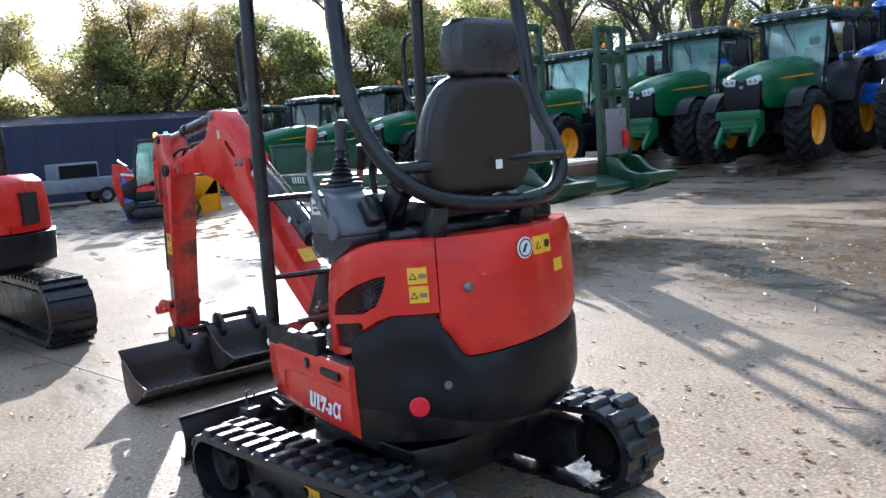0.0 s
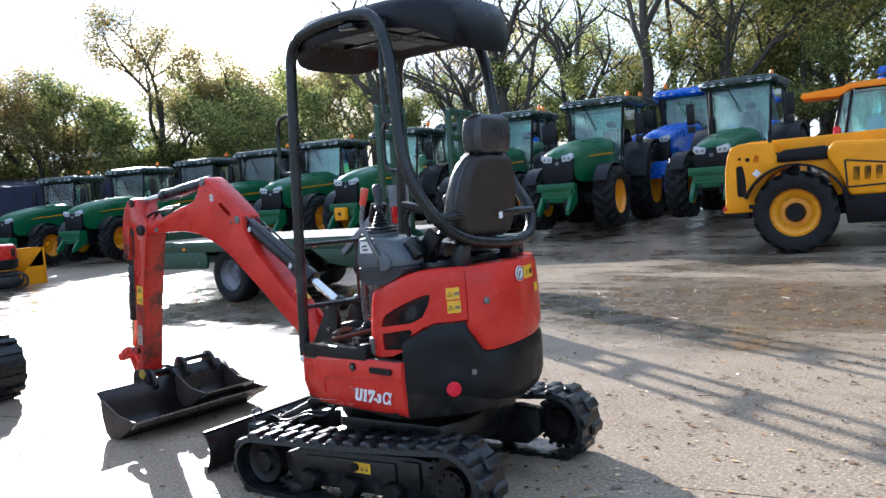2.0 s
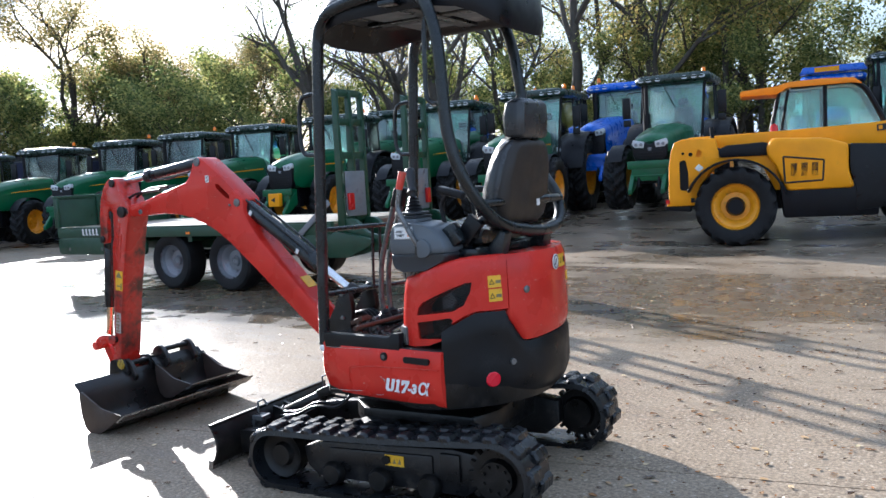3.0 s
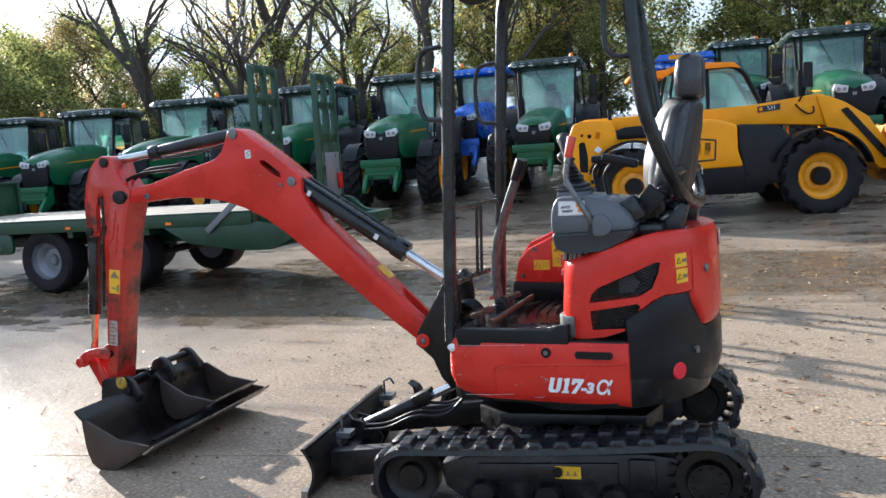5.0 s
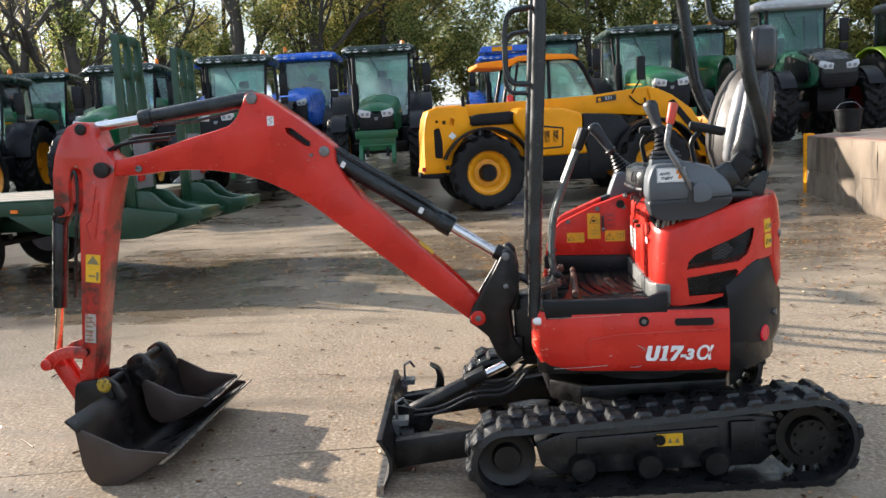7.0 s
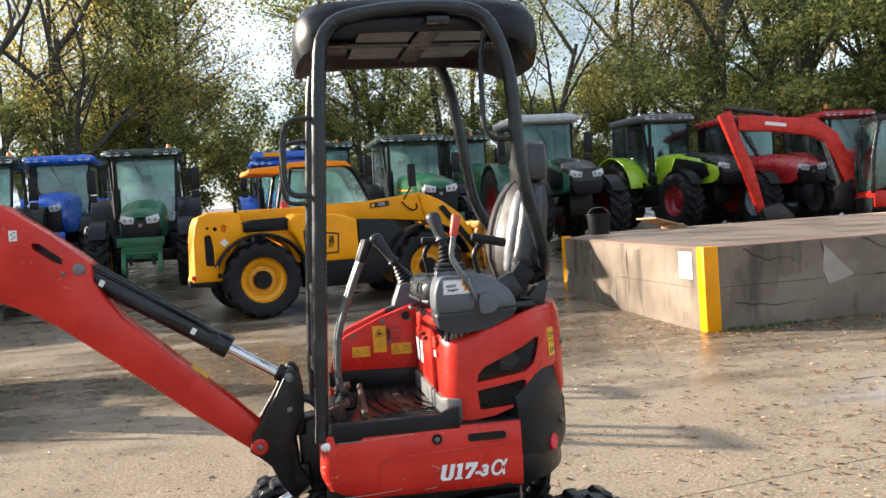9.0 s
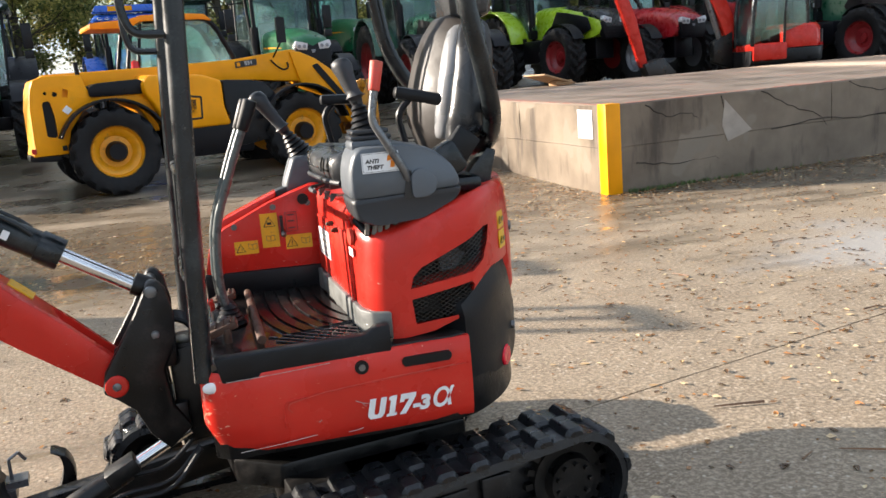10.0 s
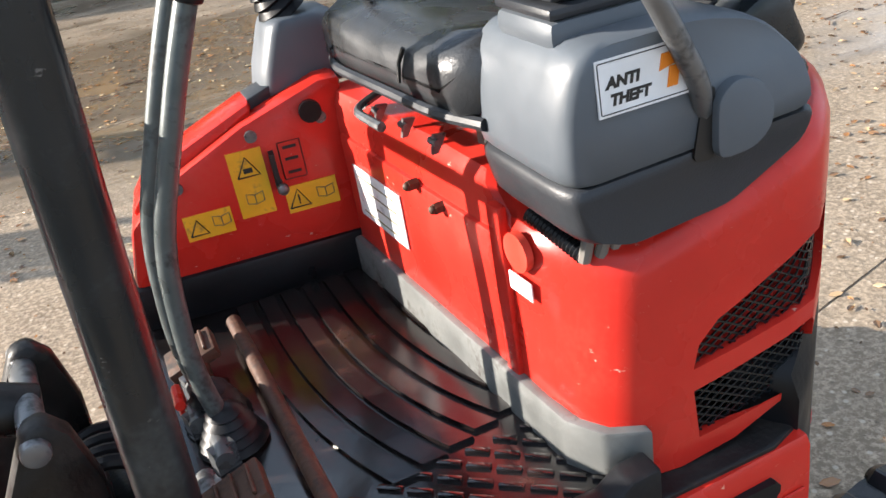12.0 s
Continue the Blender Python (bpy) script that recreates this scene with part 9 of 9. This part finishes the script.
LEAF_GREEN = foliage_mat("green_foliage", [(0.051, 0.091, 0.030), (0.154, 0.199, 0.064), (0.365, 0.376, 0.120), (0.707, 0.604, 0.228)], 0.64)
LEAF_OLIVE = foliage_mat("autumn_foliage", [(0.097, 0.131, 0.043), (0.274, 0.285, 0.091), (0.513, 0.433, 0.137), (0.730, 0.479, 0.148)], 0.64)
LEAF_DARK = foliage_mat("dark_oak_foliage", [(0.026, 0.058, 0.014), (0.075, 0.130, 0.030), (0.19, 0.24, 0.055), (0.44, 0.40, 0.11)], 0.52)
LEAF_BROWN = foliage_mat("brown_foliage", [(0.075, 0.068, 0.034), (0.16, 0.125, 0.055), (0.30, 0.19, 0.075), (0.27, 0.22, 0.09)], 0.62)


def leaf_cloud(name, centres, per, spread, size, rng):
    """Many small folded leaf sprays round the twig ends."""
    verts, faces = [], []
    for c in centres:
        for _ in range(per):
            p = Vector(c) + Vector((rng.gauss(0, spread), rng.gauss(0, spread), rng.gauss(0, spread * 0.75)))
            u = Vector((rng.gauss(0, 1), rng.gauss(0, 1), rng.gauss(0, 0.6))).normalized()
            v = u.orthogonal().normalized()
            v = (Matrix.Rotation(rng.uniform(0, 6.28), 3, u) @ v)
            s = size * rng.uniform(0.55, 1.3)
            k = len(verts)
            bend = u.cross(v) * s * 0.25
            verts.extend([p - u * s, p - v * s * 0.55 + bend, p + u * s, p + v * s * 0.55 + bend])
            faces.append((k, k + 1, k + 2, k + 3))
    me = bpy.data.meshes.new(name)
    me.from_pydata([tuple(x) for x in verts], [], faces)
    return me


def tree(label, seed, height, trunk_r, spread, leaf, per, size, lean=0.05, bare=0.0, m=None, low=0.3, clump=0.055, bend=0.16, tilt=None):
    """A tapered trunk with limbs, twigs and a loose uneven crown."""
    rng = random.Random(seed)
    t = thing("tree", label, "tree", "trees behind the yard")
    bm = bmnew()
    ends = []

    def limb(p, d, length, r, depth):
        pts = [p]
        q, dd = p.copy(), d.copy()
        n = 4 if depth < 3 else 3
        for _ in range(n):
            sway = bend if depth == 0 else 0.16
            dd = (dd + Vector((rng.gauss(0, sway), rng.gauss(0, sway), rng.gauss(0.05, 0.10)))).normalized()
            q = q + dd * length / n
            pts.append(q.copy())
        tube(bm, pts, r, 8 if depth == 0 else 5, 0, r * (0.45 if depth else 0.38))
        if depth >= 3:
            ends.append(q)
            ends.append(pts[-2])
            return
        count = (6, 4, 3)[depth]
        for i in range(count):
            w = (low + (1 - low) * (i + 0.6) / count) if depth == 0 else 0.35 + 0.65 * (i + 1) / count
            k = min(len(pts) - 2, int(w * (len(pts) - 1)))
            f = w * (len(pts) - 1) - k
            at = pts[k].lerp(pts[k + 1], min(1, max(0, f)))
            az = rng.uniform(0, 6.28)
            tilt = rng.uniform(0.45, 0.95) if depth == 0 else rng.uniform(0.4, 0.9)
            side = Vector((math.cos(az), math.sin(az), 0))
            nd = (dd * math.cos(tilt) + side * math.sin(tilt)).normalized()
            limb(at, nd, length * rng.uniform(0.42, 0.62) * (spread if depth == 0 else 1), r * rng.uniform(0.36, 0.5), depth + 1)
        ends.append(q)

    rise = Vector(tilt).normalized() if tilt else Vector((rng.gauss(0, lean), rng.gauss(0, lean), 1)).normalized()
    limb(Vector((0, 0, -0.2)), rise, height * 0.72, trunk_r, 0)
    part("trunk", bm, BARK, t, smooth=60)
    keep = [e for e in ends if rng.random() > bare]
    if keep and per:
        me = leaf_cloud("crown", keep, per, height * clump, size, rng)
        me.materials.append(leaf)
        ob = new("crown", me)
        ob.parent = t
    t.matrix_basis = m if m is not None else Matrix.Identity(4)
    return t


def hill(x, y):
    return min(lift(x, y), 1.2) - 0.05


def tree_at(x, y, turn, s=1.0):
    return pose(x, y, hill(x, y), 0, 0, turn) @ Matrix.Scale(s, 4)


t_green = tree("tall green leafy tree behind the parked tractors", 3, 13.0, 0.24, 0.8, LEAF_GREEN, 56, 0.070, m=tree_at(-0.1, 31, 80), low=0.12, bare=0.25, clump=0.036)
t_dense = tree("straight pale-trunked tree with dense green leaves", 5, 13.5, 0.19, 0.50, LEAF_GREEN, 60, 0.066, m=tree_at(-9.4, 29.4, 0), low=0.10, bare=0.2, clump=0.038, lean=0.02, bend=0.035)
t_oak = tree("broad oak with dense dark green leaves", 17, 13.0, 0.28, 0.95, LEAF_DARK, 52, 0.078, m=tree_at(12.6, 25.2, 15), low=0.10, bare=0.40, clump=0.036)
t_olive = tree("tree with thinning olive and yellow autumn leaves", 8, 12.0, 0.22, 1.0, LEAF_OLIVE, 44, 0.064, m=tree_at(-15, 31, 40), bare=0.25, low=0.15, clump=0.045)
t_brown = tree("broad tree with browning autumn leaves", 21, 11.0, 0.27, 1.15, LEAF_BROWN, 90, 0.070, m=tree_at(-36, 29, 10, 0.6), low=0.08)
t_bare = tree("nearly bare dark tree with twisting limbs", 14, 11.5, 0.26, 1.1, LEAF_OLIVE, 14, 0.06, m=tree_at(-15.2, 26.5, 70), bare=0.75, low=0.25)
t_slim = tree("slender straight tree with thin yellowing crown", 44, 13.5, 0.13, 0.50, LEAF_OLIVE, 48, 0.060, m=tree_at(-8.7, 28.4, 15), bare=0.35, low=0.22, lean=0.03, clump=0.036, bend=0.05)
t_bush = tree("low dense bush at the edge of the yard", 31, 4.2, 0.09, 1.3, LEAF_GREEN, 75, 0.062, m=tree_at(-12, 27, 0), low=0.05)


def again(src, spots):
    for x, y, turn, s in spots:
        c = copy_thing(src, Matrix.Identity(4))
        c.matrix_basis = tree_at(x, y, turn, s)


again(t_green, [(-12.2, 33.4, 200, 1.05), (4.5, 34, 130, 0.95), (-21, 34, 60, 0.9), (35, 24, 10, 1.1)])
again(t_dense, [(-10.9, 36.0, 40, 1.0), (-11.4, 29.0, 70, 0.98), (-12.8, 31.0, 140, 1.05), (-10.4, 31.6, 200, 1.1), (-1.8, 29.5, 260, 0.95), (0.8, 30.0, 320, 1.0)])
again(t_oak, [(11.5, 31, 20, 1.1), (17, 33, 250, 1.15), (23, 30, 100, 1.1), (29, 28, 170, 1.2), (16.4, 22.6, 110, 1.0), (13.6, 28.4, 290, 1.1), (17.4, 26.2, 205, 1.1), (9.6, 26.4, 150, 0.95), (18.4, 24.0, 340, 1.05), (22.0, 21.5, 90, 1.1), (26.0, 19.0, 200, 1.1)])
LEAF_LATE = foliage_mat("late_autumn_foliage", [(0.085, 0.098, 0.045), (0.200, 0.193, 0.074), (0.385, 0.299, 0.121), (0.712, 0.470, 0.171)], 0.64)
t_broad = tree("broad spreading tree with thick browning leaves", 52, 12.2, 0.36, 1.0, LEAF_LATE, 135, 0.085, m=tree_at(-38.3, 20.3, 25, 0.76), low=0.10, bare=0.22, clump=0.040, bend=0.07)
again(t_broad, [(-42.5, 12.0, 110, 0.62), (-43.5, 9.0, 200, 0.66), (-41.6, 15.6, 300, 0.60), (-43.0, 17.6, 35, 0.62), (-44.5, 10.6, 80, 0.70), (-37.0, 22.8, 60, 0.60), (-35.0, 25.9, 170, 0.56), (-43.8, 4.6, 250, 0.64), (-46.0, 0.5, 20, 0.72), (-45.0, -4.5, 140, 0.66), (-31.8, 28.6, 320, 0.56)])
tree("thick leaning trunk wound with ivy, nearly bare above", 61, 8.6, 0.38, 0.9, LEAF_DARK, 16, 0.075, m=tree_at(-24.1, 23.8, 0, 1.0), bare=0.75, low=0.35, clump=0.05, bend=0.05, tilt=(-0.22, -0.18, 1.0))
t_fork = tree("dark forked tree with bare twisting limbs", 73, 8.4, 0.34, 1.15, LEAF_OLIVE, 10, 0.06, m=tree_at(-19.0, 24.4, 40), bare=0.8, low=0.18, bend=0.12)
again(t_fork, [(-20.9, 22.9, 160, 0.78), (-17.4, 25.4, 250, 0.85)])
again(t_olive, [(9.4, 28.5, 70, 1.0), (16.2, 27.5, 190, 1.1), (3.4, 28.6, 300, 0.82), (-26, 33, 90, 0.85), (20.5, 36, 45, 1.2), (-31, 36, 20, 0.95)])
again(t_brown, [(-50.0, 14.0, 200, 0.7), (-28, 31, 300, 0.6), (-53, 4, 50, 0.75), (-52, -8, 150, 0.8), (13, 34, 77, 0.9), (-38, 33, 250, 0.7)])
again(t_bare, [(-11.0, 27.2, 320, 0.9), (-26.5, 29, 120, 0.9)])
again(t_bush, [(-45.5, 7, 20, 1.7), (-45.0, 13, 220, 1.6), (-41.0, 17.5, 90, 1.5), (-39.5, 21.0, 180, 1.5), (-46.0, 2.0, 120, 1.7), (-36.5, 25.0, 10, 1.4), (10.4, 24.6, 70, 1.3), (14.6, 22.8, 170, 1.5), (18.2, 20.6, 270, 1.5)])
again(t_bush, [(-x, y, 37 * i, s) for i, (x, y, s) in enumerate([(6.3, 30.5, 1.15), (16, 26, 0.9), (20, 25.5, 1.0), (24, 24.5, 1.0), (28, 23.5, 1.2), (32, 22, 1.2), (36, 24, 1.4), (9.6, 28, 1.0), (2.4, 28, 0.9), (0, 29, 1.0), (-4, 30, 1.0), (-8, 30, 1.1), (-12, 30, 1.0), (-16, 29, 1.1), (-20, 28, 1.1), (-25, 26, 1.2), (-30, 22, 1.2), (39, 27, 1.4), (46, 17, 1.5), (49, 9, 1.5), (42, 25, 1.4), (18, 30, 1.2), (11, 31, 1.2), (2, 32, 1.2), (-6, 33, 1.2), (-14, 33, 1.2)])])
again(t_slim, [(-12.6, 27.4, 20, 1.0), (-14.4, 27.8, 130, 1.05), (-2.6, 28.4, 220, 0.95), (7.4, 27.8, 310, 0.95), (-9.8, 28.0, 140, 1.05), (-13.2, 30.2, 100, 0.95), (2.0, 31.2, 240, 1.0), (-16.4, 29.4, 300, 0.9)])

# ---- concrete slabs of the yard, leaves on them ----
yard = thing("yard_paving", "damp brushed concrete slabs with wet stains", "paving", kind="structure")
rng = random.Random(5)
for iu in range(-5, 4):
    for iv in range(-3, 6):
        shift = 3.6 if iv >= 0 else 0.0
        bm = bmnew()
        n = 8
        tilt = [rng.uniform(-0.003, 0.003) for _ in range(3)]
        vs = []
        for a in range(n + 1):
            row = []
            for c in range(n + 1):
                g, h = 0.0, 0.005
                u = shift + iu * SLAB_L + (g + (SLAB_L - 2 * g) * a / n)
                v = iv * SLAB_W + (h + (SLAB_W - 2 * h) * c / n) + (rng.uniform(-0.004, 0.004) if c in (0, n) else 0)
                p = SLAB_0 + SLAB_U * u + SLAB_V * v
                row.append(bm.verts.new((p.x, p.y, lift(p.x, p.y) + (tilt[0] + tilt[1] * a / n + tilt[2] * c / n) * 0.2)))
            vs.append(row)
        for a in range(n):
            for c in range(n):
                bm.faces.new((vs[a][c], vs[a + 1][c], vs[a + 1][c + 1], vs[a][c + 1]))
        rim = [e for e in bm.edges if len(e.link_faces) == 1]
        low = bmesh.ops.extrude_edge_only(bm, edges=rim)["geom"]
        bmesh.ops.translate(bm, verts=[x for x in low if isinstance(x, bmesh.types.BMVert)], vec=(0, 0, -0.04))
        part("slab", bm, CONCRETE, yard, smooth=30)
# the rest of the paving, out to the trees and sheds
bm = bmnew()
ou, ov = (-5 * SLAB_L + 3.6, 4 * SLAB_L), (-3 * SLAB_W, 6 * SLAB_W)
steps_u = [-70.0, -50.0, ou[0], -20.0, -10.0, 0.0, 10.0, ou[1], 40.0, 60.0]
steps_v = [-40.0, -25.0, ov[0], -6.0, 0.0, 6.0, 12.0, 18.0, ov[1], 34.0, 45.0]
for a, b in zip(steps_u, steps_u[1:]):
    for c, d in zip(steps_v, steps_v[1:]):
        if a >= ou[0] and b <= ou[1] and c >= ov[0] and d <= ov[1]:
            continue
        q = []
        for u, v in ((a, c), (b, c), (b, d), (a, d)):
            p = SLAB_0 + SLAB_U * u + SLAB_V * v
            q.append(bm.verts.new((p.x, p.y, lift(p.x, p.y) - 0.004)))
        bm.faces.new(q)
tagged(part("paving_rest", bm, CONCRETE, yard), kind="stuff")


def leaf_mat():
    m, t, b = mat_new("fallen_leaf")
    n, l = t.nodes, t.links
    geo = n.new("ShaderNodeNewGeometry")
    ra = n.new("ShaderNodeValToRGB")
    els = ra.color_ramp.elements
    els[0].color, els[1].color = (0.05, 0.028, 0.014, 1), (0.62, 0.50, 0.30, 1)
    e = els.new(0.45)
    e.color = (0.20, 0.105, 0.045, 1)
    e = els.new(0.72)
    e.color = (0.34, 0.15, 0.05, 1)
    l.new(geo.outputs["Random Per Island"], ra.inputs["Fac"])
    l.new(ra.outputs["Color"], b.inputs["Base Color"])
    b.inputs["Roughness"].default_value = 0.22
    return m


# fallen leaves, thickest along the wet strip before the tractors
rng = random.Random(11)
verts, faces = [], []


def drop_leaf(x, y, s):
    z = lift(x, y) + 0.005
    s *= 0.8
    a = rng.uniform(0, 6.283)
    c, d = math.cos(a) * s, math.sin(a) * s
    k = len(verts)
    h = s * rng.uniform(0.05, 0.45)
    for u, v, w in ((-1, 0, 0.3), (-0.35, -0.5, 0.0), (0.5, -0.42, 0.9), (1, 0.05, 0.2), (0.45, 0.5, 0.5), (-0.4, 0.45, 1.0)):
        verts.append((x + u * c - v * d, y + u * d + v * c, z + w * h))
    faces.append((k, k + 1, k + 2, k + 3))
    faces.append((k, k + 3, k + 4, k + 5))


for _ in range(6500):
    x = rng.uniform(-13, 8)
    y = 8.2 + 0.15 * x + rng.gauss(0, 1.0)
    drop_leaf(x, y, rng.uniform(0.012, 0.036))
for _ in range(3600):
    x, y = rng.gauss(1.0, 2.4), rng.uniform(0.5, 8.5)
    drop_leaf(x, y, rng.uniform(0.010, 0.034))
for _ in range(11000):
    x, y = rng.uniform(-12, 7), rng.uniform(-1, 12)
    drop_leaf(x, y, rng.uniform(0.007, 0.024) * rng.choice((0.45, 0.7, 1, 1)))
for _ in range(900):
    x = rng.gauss(0.3, 1.0)
    drop_leaf(x, rng.uniform(7.0, 12.0) - 0.25 * abs(x), rng.uniform(0.012, 0.03))
# litter blown against the foot of the dock
for _ in range(900):
    u = rng.uniform(0.0, 7.0)
    p = dock_axis @ Vector((u, 0.0865 * u - 0.02 - abs(rng.gauss(0.05, 0.28)), 0))
    drop_leaf(p.x, p.y, rng.uniform(0.012, 0.032))
for _ in range(350):
    p = dock_axis @ Vector((-0.02 - abs(rng.gauss(0.05, 0.22)), rng.uniform(0.0, 5.0), 0))
    drop_leaf(p.x, p.y, rng.uniform(0.012, 0.032))
me = bpy.data.meshes.new("fallen_leaves")
me.from_pydata(verts, [], faces)
me.materials.append(leaf_mat())
tagged(new("fallen_leaves", me), "small brown and orange fallen leaves scattered on the concrete", "leaves", kind="stuff")

# thin broken twigs
verts, faces = [], []
for _ in range(140):
    x, y, a, ln = rng.uniform(-8, 6), rng.uniform(0, 9), rng.uniform(0, 3.14), rng.uniform(0.05, 0.22)
    z, r = lift(x, y) + 0.008, rng.uniform(0.003, 0.007)
    c, d = math.cos(a), math.sin(a)
    k = len(verts)
    for u, q in ((-0.5, 1.0), (0.5, 0.5)):
        for v, w in ((-1, 0), (0, 1.4), (1, 0)):
            verts.append((x + c * u * ln - d * v * r * q, y + d * u * ln + c * v * r * q, z + w * r * q))
    faces += [(k, k + 1, k + 4, k + 3), (k + 1, k + 2, k + 5, k + 4), (k, k + 1, k + 2), (k + 3, k + 4, k + 5)]
me = bpy.data.meshes.new("fallen_twigs")
me.from_pydata(verts, [], faces)
me.materials.append(surface("wet_twig", (0.13, 0.065, 0.03), 0.6, vary=0.3))
tagged(new("fallen_twigs", me), "short brown twigs and bark bits on the concrete", "twigs", kind="stuff")
